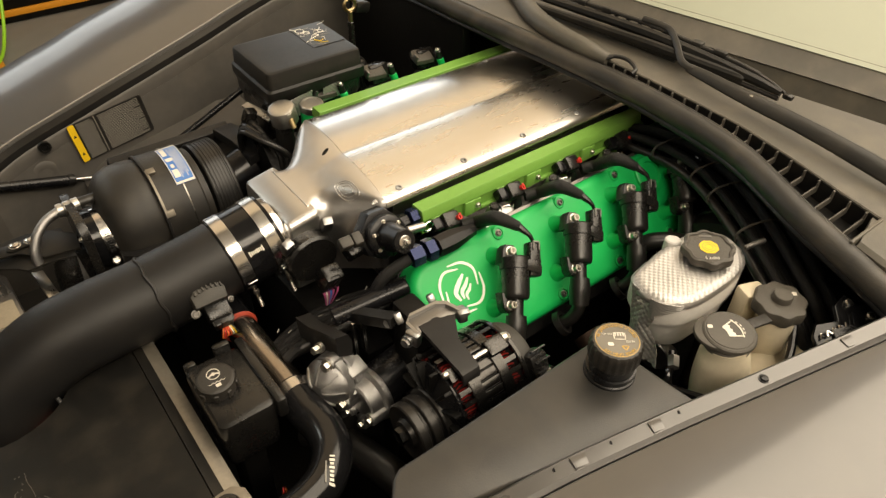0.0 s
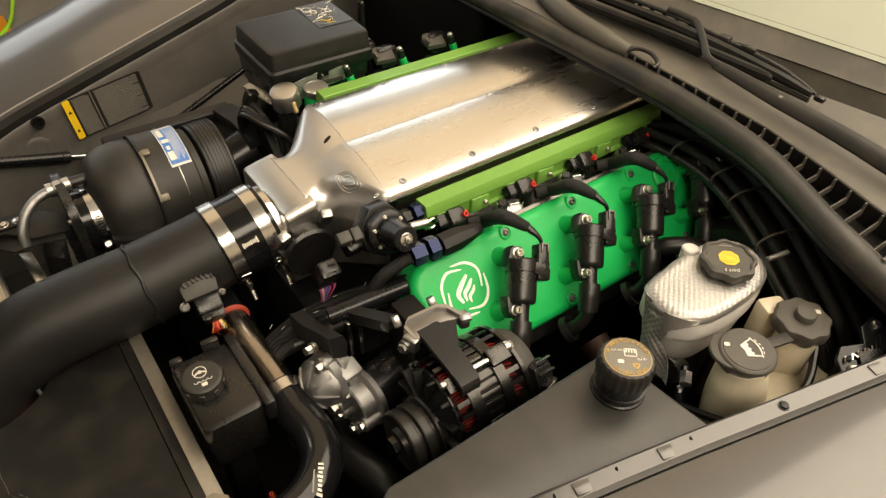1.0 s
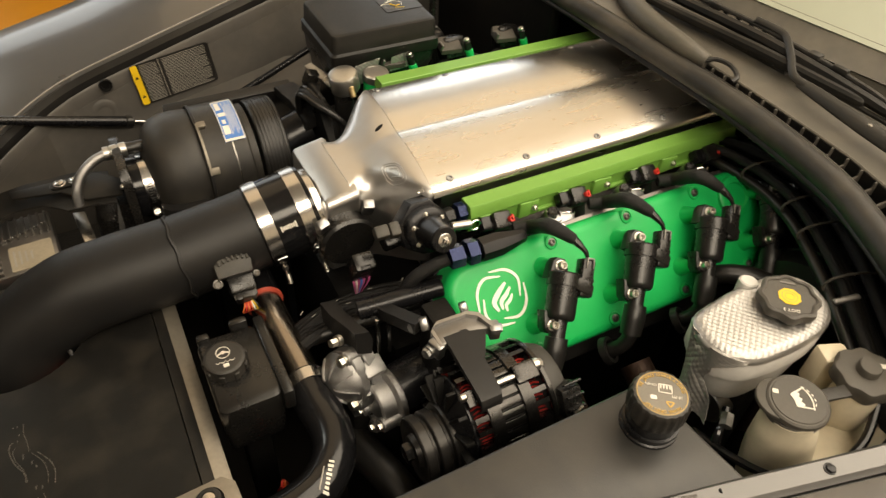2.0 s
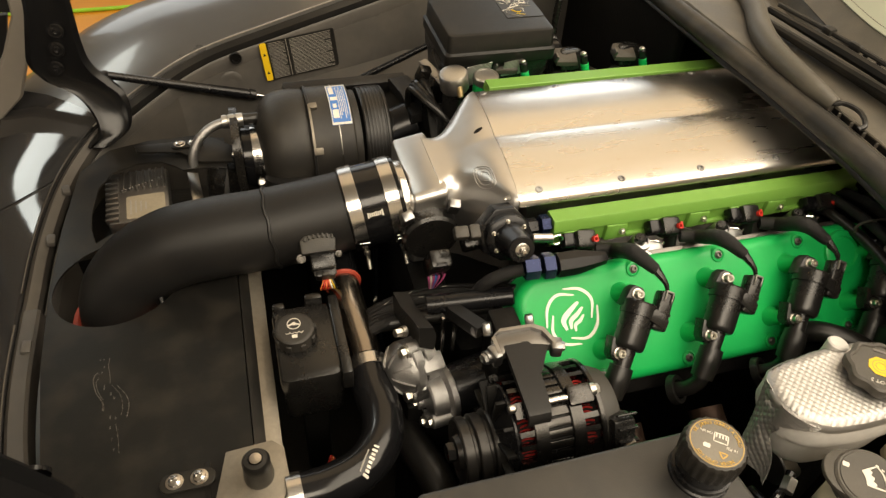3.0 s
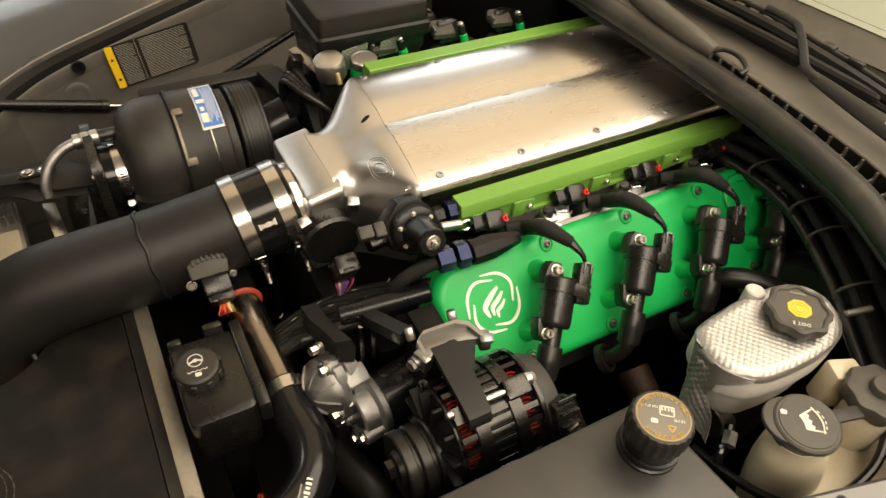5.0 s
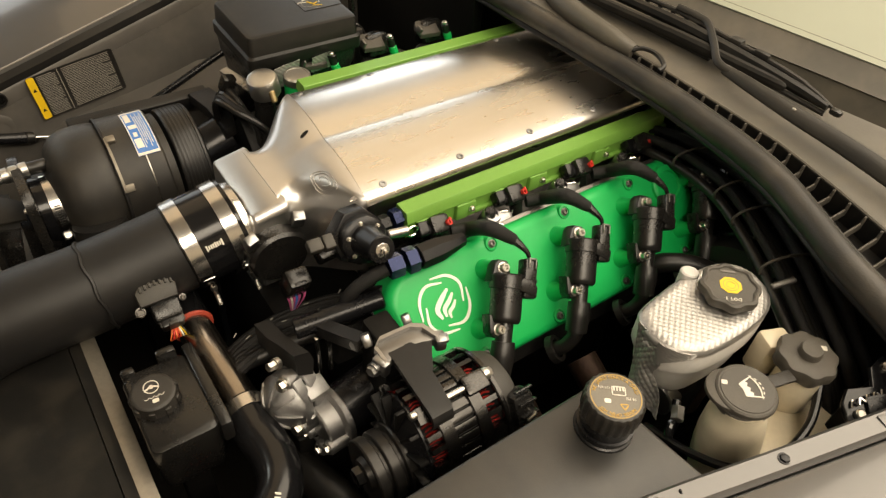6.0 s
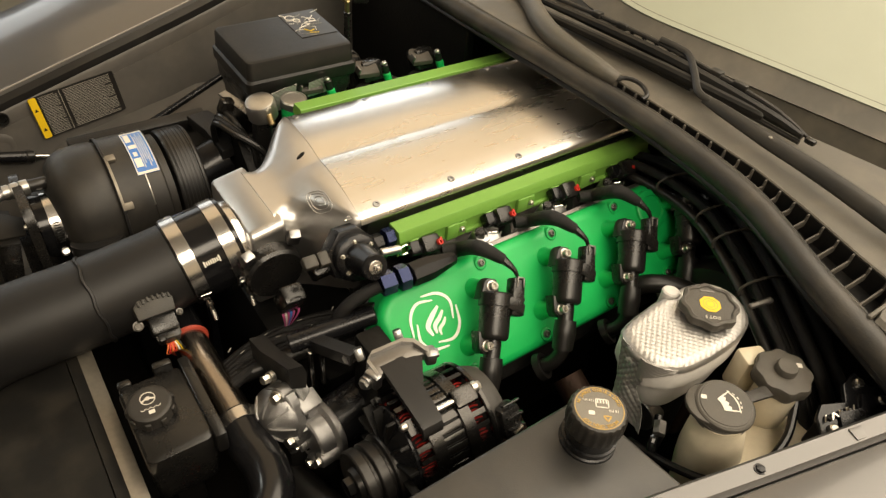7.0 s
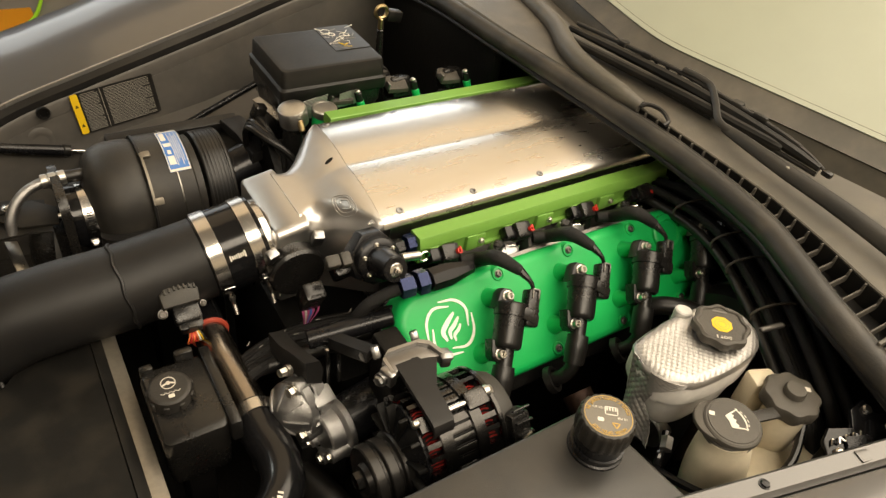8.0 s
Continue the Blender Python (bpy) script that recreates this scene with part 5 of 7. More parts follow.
for x0, x1, a0, a1 in bars:
    steps = np.linspace(a0, a1, 5)
    part("print_bar", G().skin([[on_case(x, radians(float(a) * 1.13 - 4), 0.0881) @ Vector((0, 0, 0)) for a in steps] for x in (x0, x1)], 0.0004), WHITE_INK, lab_)
part("mount_bar", G().box(0.20, 0.020, 0.024, at((-0.205, 0.325, 0.776), (0, -0.3, 1)), 0.003), BLACK_COAT, blower)
part("mount_arm", G().prism([(0, 0), (0.035, 0.005), (0.045, -0.05), (0.030, -0.11), (0.012, -0.115), (0.010, -0.05)], 0.016, Matrix.Translation((-0.135, 0.315, 0.775)), 0.003), BLACK_COAT, blower)
part("tensioner", G().cyl((-0.150, 0.235, 0.74), (-0.105, 0.235, 0.755), 0.036), BLACK_ANOD, blower)
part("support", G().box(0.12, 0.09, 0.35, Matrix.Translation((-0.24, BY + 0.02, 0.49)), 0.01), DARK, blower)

inlet = thing("blower_inlet", (-0.38, 0.22, 0.70), "black inlet hose with a bright worm clamp and flange", "inlet hose")
IX = at((0.016, BY - 0.010, BZ - 0.006), (1, 0, 0), (0, 0, 1))
part("hose", G().lathe([(0.030, -0.395), (0.047, -0.394), (0.047, -0.352), (0.044, -0.350)], IX, 40), BLACK_GLOSS, inlet)
band = part("worm_clamp", G().lathe([(0.0472, -0.381), (0.0482, -0.3805), (0.0482, -0.3665), (0.0472, -0.366)], IX, 48), STEEL, inlet, "bright slotted worm clamp")
for k in range(9):
    a = radians(4 + 4.2 * k)
    part("clamp_slot", G().box(0.007, 0.0014, 0.0004, at((-0.3577, BY - 0.010 - 0.0484 * math.cos(a), BZ - 0.006 + 0.0484 * math.sin(a)), (0, -math.cos(a), math.sin(a)), (1, 0, 0)), 0), DARK, band)
part("clamp_screw", G().cyl((-0.358, BY - 0.058, BZ - 0.020), (-0.358, BY - 0.054, BZ - 0.036), 0.006), STEEL, band)
part("flange", G().prism(rounded(0.135, 0.118, 0.03), 0.012, at((-0.391, BY - 0.014, BZ - 0.004), (1, 0, 0), (0, 0, 1)), 0.002), BLACK_PLASTIC, inlet)
for a in (40, 140, 220, 320):
    socket_screw(at((-0.3915, BY - 0.014 + 0.047 * math.cos(radians(a)), BZ + 0.047 * math.sin(radians(a))), (-1, 0, 0)), 0.003, 0.003, ZINC, inlet)
part("elbow", G().sweep([(-0.387, BY - 0.015, BZ - 0.01), (-0.398, BY - 0.018, BZ - 0.035), (-0.402, BY - 0.02, BZ - 0.09), (-0.402, BY - 0.02, BZ - 0.2)], 0.040, 24), BLACK_PLASTIC, inlet)

line = thing("coolant_line", (-0.43, 0.22, 0.75), "bent bare aluminium line crimped to a black hose", "pipe")
part("tube", G().sweep([(-0.452, 0.205, 0.735), (-0.449, 0.212, 0.755), (-0.438, 0.222, 0.772), (-0.420, 0.232, 0.783), (-0.398, 0.238, 0.788)], 0.0068, 14), CAST_GREY, line)
part("ferrule", G().lathe([(0, 0), (0.010, 0.0), (0.010, 0.007), (0.0085, 0.008), (0.010, 0.010), (0.010, 0.018), (0.0085, 0.0195), (0.010, 0.021), (0.010, 0.030), (0, 0.031)], at((-0.402, 0.2375, 0.7878), (1, 0.05, 0.02)), 20), ALU_RAW, line)
part("hose", G().sweep([(-0.374, 0.239, 0.788), (-0.35, 0.243, 0.785), (-0.32, 0.27, 0.77), (-0.28, 0.33, 0.74)], 0.009, 12), RUBBER, line)

brk = thing("shroud_bracket", (-0.45, 0.24, 0.74), "black sheet bracket held by two bright button screws", "bracket")
part("plate", G().prism([(-0.535, 0.262), (-0.53, 0.245), (-0.47, 0.235), (-0.44, 0.205), (-0.395, 0.197), (-0.392, 0.235), (-0.42, 0.262)], 0.003, Matrix.Translation((0, 0, 0.7425)), 0.0008), SHROUD, brk)
part("tab", G().prism(rounded(0.046, 0.018, 0.008), 0.003, at((-0.459, 0.2495, 0.7455), (0, 0, 1), (1, 0.02, 0)), 0.0008), SHROUD, brk)
for x in (-0.469, -0.449):
    part("screw", G().lathe([(0.0085, 0), (0.0085, 0.0012), (0.0062, 0.0014), (0.0058, 0.0035), (0.003, 0.0045), (0.0022, 0.0025), (0, 0.0025)], at((x, 0.2495, 0.7485)), 20), STEEL, brk)

ballast = thing("headlight_ballast", (-0.538, 0.205, 0.66), "cast aluminium finned ballast with a pale label below the cut-out", "ballast")
bz = at((-0.538, 0.207, 0.684), (0.0, -0.10, 1), (1, 0.04, 0))
part("body", G().box(0.086, 0.108, 0.026, bz, 0.005), ALU_DARK, ballast)
for k in range(9):
    part("fin", G().box(0.018, 0.0045, 0.010, bz @ Matrix.Translation((-0.036, -0.048 + 0.0105 * k, 0.014)), 0.001), ALU_DARK, ballast)
for k in range(7):
    part("fin", G().box(0.0035, 0.040, 0.008, bz @ Matrix.Translation((-0.020 + 0.0095 * k, 0.030, 0.0135)), 0.001), ALU_DARK, ballast)
for k in range(13):
    part("stud", G().cyl(bz @ Vector((-0.022 + 0.0048 * k, 0.010 + 0.0016 * k, 0.012)), bz @ Vector((-0.022 + 0.0048 * k, 0.010 + 0.0016 * k, 0.0175)), 0.0017, 8, 0.0004), ALU_DARK, ballast)
part("label", G().prism(rounded(0.054, 0.046, 0.003, 3), 0.0016, bz @ Matrix.Translation((0.010, -0.026, 0.0128))), LABEL_BEIGE, ballast, "beige worn rating label")
for k in range(4):
    part("print_bar", G().box(0.0022, 0.030 - 0.005 * k, 0.0004, bz @ Matrix.Translation((-0.011 + 0.007 * k, -0.026, 0.0146)), 0), GREY_INK, ballast)
for k in range(3):
    part("wire", G().sweep([(-0.575, 0.105 + 0.004 * k, 0.66), (-0.59, 0.10 + 0.006 * k, 0.69), (-0.585 + 0.004 * k, 0.085, 0.712)], 0.0022, 6), (ORANGE, YELLOW_INK, RED)[k], ballast)
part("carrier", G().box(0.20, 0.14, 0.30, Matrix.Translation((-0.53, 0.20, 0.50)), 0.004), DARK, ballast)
tagged(part("bright_bracket", G().box(0.016, 0.075, 0.003, at((-0.455, 0.195, 0.704), (0.3, 0.0, 1), (1, 0.1, 0)), 0.0008).box(0.014, 0.003, 0.30, Matrix.Translation((-0.455, 0.20, 0.55)), 0.0008), ZINC), "bright zinc-plated sheet bracket beside the ballast", "bracket")

# ---- passenger side behind the rail ----
tagged(part("fender_ledge", G().loft([[(x, 0.448, z0), (x, 0.400 - 0.02 * k, z0), (x, 0.395 - 0.02 * k, z0 - 0.03), (x, 0.39 - 0.02 * k, 0.56), (x, 0.448, 0.56)] for k, (x, z0) in enumerate([(-0.335, 0.700), (-0.30, 0.722), (-0.20, 0.735), (-0.12, 0.752), (-0.075, 0.765), (-0.03, 0.762)])]), APRON), "dusty moulded ledge along the inner fender", "ledge")
rod = thing("tie_rod", (-0.11, 0.38, 0.76), "thin black diagonal brace rod with a pivot bolt", "rod")
part("bar", G().cyl((-0.200, 0.385, 0.738), (-0.035, 0.375, 0.818), 0.0055), BLACK_ANOD, rod)
part("pivot", G().cyl((-0.168, 0.372, 0.752), (-0.168, 0.362, 0.758), 0.009), BLACK_ANOD, rod)

fuse = thing("fuse_box", (0.017, 0.28, 0.80), "black plastic fuse box with a stepped lid and wiring diagram label", "fuse box")


def stack(rows, cx, cy):
    return [[(x, y, z) for x, y in rounded(w, h, r, 4, cx, cy)] for w, h, r, z in rows]


part("base", G().loft(stack([(0.150, 0.110, 0.010, 0.760), (0.158, 0.120, 0.010, 0.835), (0.166, 0.128, 0.010, 0.845), (0.168, 0.130, 0.010, 0.868)], 0.011, 0.270)), BLACK_PLASTIC, fuse)
part("lid", G().loft(stack([(0.172, 0.136, 0.007, 0.866), (0.175, 0.139, 0.008, 0.869), (0.175, 0.139, 0.008, 0.884), (0.168, 0.132, 0.008, 0.887), (0.166, 0.130, 0.008, 0.909), (0.163, 0.127, 0.008, 0.9125), (0.158, 0.122, 0.008, 0.9134), (0.150, 0.114, 0.008, 0.9135)], 0.013, 0.270)), FUSE_LID, fuse, "dusty stepped lid")
dia = part("diagram_label", G().box(0.060, 0.086, 0.0006, Matrix.Translation((0.064, 0.292, 0.9139)), 0), LABEL_BLACK, fuse, "black label with a white wiring sketch")
rng = random.Random(11)
for k in range(26):
    x0, y0 = rng.uniform(0.040, 0.084), rng.uniform(0.256, 0.325)
    dx, dy = rng.uniform(-0.010, 0.014), rng.uniform(-0.012, 0.012)
    pts = [(x0, y0, 0.9144), (x0 + dx + rng.uniform(-0.005, 0.005), y0 + dy + rng.uniform(-0.005, 0.005), 0.9144), (x0 + 1.6 * dx, y0 + 1.3 * dy, 0.9144)]
    part("sketch_line", G().sweep(pts, 0.0005 + 0.0004 * (k % 5 == 0), 5, 4), YELLOW_INK if k in (7, 15) else (GREY_INK if k % 2 else WHITE_INK), dia)
for x, y, r in ((0.046, 0.318, 0.008), (0.052, 0.306, 0.006), (0.075, 0.300, 0.005)):
    part("ring_sketch", G().prism(arc_band(0, 0, r - 0.0012, r, 0, 340), 0.0006, Matrix.Translation((x, y, 0.9140))), WHITE_INK, dia)
for x in (-0.02, 0.035):
    part("latch", G().box(0.026, 0.012, 0.034, Matrix.Translation((x, 0.2105, 0.855)), 0.003), BLACK_PLASTIC, fuse)
part("side_plug", G().box(0.030, 0.07, 0.030, Matrix.Translation((0.118, 0.285, 0.850)), 0.006), BLACK_PLASTIC, fuse)
for k in range(5):
    part("wire", G().sweep([(0.11, 0.262 + 0.012 * k, 0.868), (0.128, 0.262 + 0.012 * k, 0.866), (0.14, 0.26 + 0.012 * k, 0.84), (0.15, 0.26 + 0.01 * k, 0.76)], 0.0028, 6), BLACK_PLASTIC, fuse)
part("shelf", G().box(0.16, 0.14, 0.30, Matrix.Translation((0.018, 0.300, 0.61)), 0.01), DARK, fuse)


def foil_grid(corner, along, up, n, m):
    """An embossed foil sheet with raised squares 4.4 mm apart, dented a little."""
    c, a, b = Vector(corner), Vector(along), Vector(up)
    out = a.cross(b).normalized()
    rows = []
    for i in range(n + 1):
        row = []
        for j in range(m + 1):
            p, q = a.length * i / n, b.length * j / m
            h = 0.0010 * abs(math.sin(math.pi * (p + q) / 0.0062) * math.sin(math.pi * (p - q) / 0.0062)) ** 0.7 + 0.0012 * math.sin(70 * p + 90 * q)
            row.append(c + a * (i / n) + b * (j / m) + out * h)
        rows.append(row)
    return G().skin(rows, 0.0006)


wrap = thing("heat_wrap", (0.0, 0.21, 0.80), "crumpled embossed heat foil under the fuse box", "heat shield")
part("foil_sheet", foil_grid((-0.043, 0.2035, 0.832), (0.040, 0.0, 0.006), (0.002, -0.003, 0.033), 54, 46), FOIL, wrap, angle=80)
part("foil_sheet", foil_grid((0.016, 0.2035, 0.844), (0.032, 0.0, 0.003), (0.002, -0.003, 0.025), 44, 36), FOIL, wrap, angle=80)
part("backing", G().box(0.105, 0.008, 0.090, Matrix.Translation((0.0, 0.212, 0.800)), 0.002), DARK, wrap)
loom2 = thing("side_wiring", (-0.09, 0.26, 0.82), "tangled black wiring beside the fuse box", "wiring")
for k in range(6):
    part("cable", G().sweep([(-0.075 - 0.006 * k, 0.30 - 0.012 * k, 0.70), (-0.085 - 0.008 * k, 0.29 - 0.014 * k, 0.80 + 0.004 * k), (-0.092 - 0.004 * k, 0.25 - 0.016 * k, 0.828 + 0.003 * (k % 3)), (-0.098 + 0.004 * k, 0.20 - 0.012 * k, 0.80), (-0.10, 0.15, 0.73)], 0.0055 - 0.0005 * (k % 3), 8), (BLACK_PLASTIC, LOOM, RUBBER)[k % 3], loom2)
part("clip", G().box(0.02, 0.016, 0.026, at((-0.098, 0.235, 0.84), (0.3, -0.3, 1)), 0.004), BLACK_PLASTIC, loom2)
part("grey_plate", G().prism([(0, 0), (0.012, 0.002), (0.034, -0.045), (0.020, -0.052)], 0.004, at((-0.100, 0.255, 0.848), (-0.2, -0.3, 1)), 0.001), ALU_CAST, loom2)

valve = thing("bypass_valve", (-0.07, 0.168, 0.84), "polished steel vacuum valve with a brass fitting", "valve")
vf = at((-0.067, 0.170, 0.851), (-0.20, -0.06, 1))
part("can", G().lathe([(0, 0), (0.0195, 0), (0.021, 0.002), (0.021, 0.024), (0.0195, 0.027), (0.0185, 0.0275), (0.012, 0.0280), (0, 0.0282)], vf, 32), ALU_RAW, valve)
part("fitting", G().cyl((-0.067, 0.151, 0.8655), (-0.066, 0.143, 0.851), 0.0045), BRASS, valve)
part("stem", G().cyl((-0.073, 0.170, 0.76), (-0.071, 0.168, 0.848), 0.014), BLACK_PLASTIC, valve)
oil = thing("oil_filler", (-0.024, 0.168, 0.82), "green filler neck with a polished steel cap", "filler cap")
part("neck", G().cyl((-0.0205, 0.175, 0.78), (-0.0205, 0.170, 0.8575), 0.0180), GREEN, oil)
part("cap", G().lathe([(0.016, 0), (0.0190, 0.001), (0.0190, 0.013), (0.0178, 0.0150), (0.0152, 0.0152), (0.0148, 0.0142), (0, 0.0142)], at((-0.0205, 0.170, 0.8565), (0, -0.06, 1)) @ Matrix.Diagonal((1, 1, 0.85, 1)), 32), ALU_RAW, oil)

cover2 = thing("valve_cover", (0.14, 0.25, 0.76), "green valve cover of the passenger bank below the rail", "valve cover")
VP = at((0.09, 0.235, 0.770), (0, 0.7071, 0.7071), (1, 0, 0))
part("shell", G().prism([(x, y - 0.0) for x, y in outline], 0.055, VP @ Matrix.Translation((0, 0, -0.053)), 0.009, 3), GREEN, cover2)
pc = thing("ignition_coil", (0.045, 0.20, 0.83), "black ignition coil with a green plug lead beside the rail", "ignition coil", "passenger ignition coils")
part("body", G().box(0.040, 0.030, 0.034, at((0.036, 0.225, 0.846), (0, 0.35, 1), (1, 0.15, 0)), 0.006), BLACK_PLASTIC, pc)
part("bracket", G().prism([(-0.020, -0.014), (0.014, -0.018), (0.020, 0.012), (-0.012, 0.018), (-0.019, 0.008)], 0.008, at((0.026, 0.214, 0.853), (0.0, -0.25, 1)), 0.002), CAP_GREY, pc, "dusty brown-grey coil face")
part("bracket_clip", G().box(0.004, 0.012, 0.010, at((0.006, 0.205, 0.862), (0.3, -0.25, 1)), 0.001), ALU_DARK, pc)
part("green_boot", G().cyl((0.054, 0.187, 0.836), (0.048, 0.190, 0.857), 0.0064), GREEN, pc, "green rubber boot")
part("tip", G().cyl((0.0483, 0.190, 0.856), (0.0445, 0.192, 0.871), 0.0062), BLACK_PLASTIC, pc)
part("tip_end", G().cyl((0.0446, 0.192, 0.870), (0.0436, 0.1925, 0.8745), 0.0045), ZINC, pc)
for dx, dy in ((0.103, 0.008), (0.204, 0.008)):
    copy_thing(pc, Matrix.Translation((0.045 + dx, 0.20 + dy, 0.83)))
for k in range(3):
    tagged(part("coil_hose", G().sweep([(0.05 + 0.1 * k, 0.215, 0.815), (0.02 + 0.1 * k, 0.220, 0.826), (0.0 + 0.1 * k, 0.20, 0.822), (-0.01 + 0.1 * k, 0.18, 0.80)], 0.007, 10), LOOM), "woven black loom by the passenger coils", "wire loom", "passenger looms")

dip = thing("dipstick", (0.165, 0.35, 0.86), "brass-coloured ring pull of a dipstick", "dipstick")
part("ring", G().sweep([(0.165 + 0.011 * math.cos(a), 0.35, 0.922 + 0.011 * math.sin(a)) for a in [2 * math.pi * k / 20 for k in range(21)]], 0.0034, 8, n=1), BRASS, dip)
part("stem", G().cyl((0.165, 0.35, 0.890), (0.165, 0.35, 0.911), 0.0045), BRASS, dip)
part("tube", G().cyl((0.167, 0.35, 0.62), (0.165, 0.35, 0.892), 0.006), BLACK_PLASTIC, dip)
rear = thing("rear_harness", (0.22, 0.32, 0.85), "black wiring and clips at the rear passenger corner", "wiring")
for k in range(2, 5):
    part("cable", G().sweep([(0.18 + 0.03 * k, 0.42, 0.70), (0.19 + 0.025 * k, 0.36, 0.790 - 0.02 * k), (0.22 + 0.02 * k, 0.28, 0.80 - 0.02 * k), (0.27 + 0.01 * k, 0.2, 0.74), (0.3, 0.1, 0.70)], 0.007, 8), (BLACK_PLASTIC, LOOM)[k % 2], rear)
part("clip_block", G().box(0.03, 0.02, 0.02, at((0.20, 0.37, 0.905), (0.2, 0, 1)), 0.004), RUBBER, rear)
part("canister", G().cyl((0.10, 0.40, 0.60), (0.10, 0.40, 0.86), 0.035), BLACK_PLASTIC, rear)

# ---- front accessories on the driver's side ----
alt = thing("alternator", (-0.10, -0.345, 0.70), "black alternator with slotted ends and red copper windings", "alternator")
AX = at((0, -0.345, 0.782), (1, 0, 0), (0, 0, 1))
part("stator", G().lathe([(0, -0.162), (0.045, -0.162), (0.045, -0.134), (0.0515, -0.133), (0.0515, -0.101), (0.045, -0.100), (0.045, -0.074), (0, -0.074)], AX, 48), DARK, alt)
for k in range(26):
    a = radians(-20 + 11 * k)
    part("lamination", G().box(0.034, 0.0080, 0.003, at((-0.117, -0.345 - 0.0525 * math.cos(a), 0.782 + 0.0525 * math.sin(a)), (0, -math.cos(a), math.sin(a)), (1, 0, 0)), 0.0006), ALT_METAL, alt)


def ax(x, a, r):
    return (x, -0.345 - r * math.cos(a), 0.782 + r * math.sin(a))


def arc_block(x0, x1, a0, a1, r0, r1):
    """A piece of a thick ring between two angles round the shaft."""
    g, n = G(), max(2, int((a1 - a0) / 5))
    ring = lambda x, r: [ax(x, radians(a0 + (a1 - a0) * k / n), r) for k in range(n + 1)]
    return g.loft([list(q) for q in zip(ring(x0, r0), ring(x0, r1), ring(x1, r1), ring(x1, r0))])


for x0, x1, turn in ((-0.166, -0.134, 14), (-0.110, -0.076, 20)):
    for x, w in ((x1 - 0.014, 0.014),) if x0 < -0.15 else ((x0, 0.013), (x1 - 0.005, 0.005)):
        part("end_ring", G().lathe([(0.050, x), (0.0548, x), (0.0560, x + 0.0012), (0.0560, x + w), (0.050, x + w)], AX, 60), ALT_METAL, alt)
    for k in range(6):
        base = turn + 60 * k
        part("end_land", arc_block(x0 + 0.004, x1 - 0.006, base - 7, base + 9, 0.049, 0.0557), ALT_METAL, alt)
        for j in (1, 2):
            part("end_rib", arc_block(x0 + 0.004, x1 - 0.006, base + 8.5 + 13.2 * j, base + 14 + 13.2 * j, 0.047, 0.0550), ALT_METAL, alt)
    for j in range(72):
        a, x = radians(5 * j + turn), x0 + (0.006 if x0 < -0.15 else 0.012) + 0.003 * ((j * 7) % 5) / 5
        part("winding", G().sweep([ax(x, a, 0.0452), ax(x + 0.006, a + 0.03, 0.0474), ax(x + 0.013, a - 0.01, 0.0458)], 0.0010, 5, 3), COPPER, alt, "red enamelled copper winding")
    # Black drum paints the unlit inside behind the end windows.
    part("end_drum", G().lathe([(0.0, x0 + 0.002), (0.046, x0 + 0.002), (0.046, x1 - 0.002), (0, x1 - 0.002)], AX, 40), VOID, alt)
part("front_face", G().lathe([(0.048, -0.164), (0.030, -0.172), (0.016, -0.176), (0, -0.176)][::-1] + [(0.048, -0.162)], AX, 40), BLACK_ANOD, alt)
for k in range(12):
    a = radians(30 * k)
    part("front_fin", G().box(0.010, 0.030, 0.004, at(ax(-0.171, a, 0.036), (0, math.sin(a), math.cos(a)), (1, 0, 0)), 0.001), DARK, alt)
part("rear_cover", G().lathe([(0.043, -0.080), (0.0465, -0.076), (0.0465, -0.064), (0.042, -0.054), (0.030, -0.050), (0, -0.050)], AX, 40), DULL_PLASTIC, alt, "dusty black rear cover")
part("terminal", G().box(0.024, 0.034, 0.022, at(ax(-0.058, radians(30), 0.046), (0, -0.85, 0.5), (1, 0, 0)), 0.005), BLACK_PLASTIC, alt, "ribbed black terminal block")
for k in range(4):
    part("terminal_rib", G().box(0.020, 0.0025, 0.006, at(ax(-0.056, radians(12 + 13 * k), 0.058), (0, -math.cos(radians(12 + 13 * k)), math.sin(radians(12 + 13 * k))), (1, 0, 0)), 0.0008), BLACK_PLASTIC, alt)
part("terminal_clip", G().box(0.012, 0.0022, 0.004, at(ax(-0.056, radians(24), 0.061), (0, -0.9, 0.4), (1, 0, 0.4)), 0.001), ZINC, alt)
part("pulley", G().lathe([(0, -0.216), (0.016, -0.216), (0.018, -0.211), (0.0285, -0.212), (0.0330, -0.2135), (0.0345, -0.212), (0.0345, -0.2035), (0.0335, -0.2025), (0.0300, -0.202), (0.0300, -0.199), (0.0345, -0.198), (0.0352, -0.197), (0.0352, -0.1885), (0.0342, -0.1875), (0.0315, -0.187), (0.0315, -0.184), (0.0372, -0.183), (0.0382, -0.181), (0.0382, -0.160), (0.034, -0.157), (0, -0.157)], at((0.005, -0.348, 0.762), (1, 0, 0), (0, 0, 1)), 56), PULLEY, alt, "smooth dark steel pulley with two deep grooves", angle=25)
part("shaft_nut", G().prism(hexagon(0.010), 0.008, at((-0.212, -0.348, 0.765), (-1, 0, 0)), 0.001), ALT_METAL, alt)
part("through_bolt", G().cyl((-0.134, -0.356, 0.836), (-0.100, -0.356, 0.836), 0.0036), STEEL, alt)
part("front_screw", G().cyl((-0.168, -0.356, 0.836), (-0.160, -0.356, 0.836), 0.0042), ZINC, alt)
part("ear", G().box(0.026, 0.020, 0.010, at((-0.096, -0.356, 0.8365), (0, -0.3, 1)), 0.003), ALT_METAL, alt)
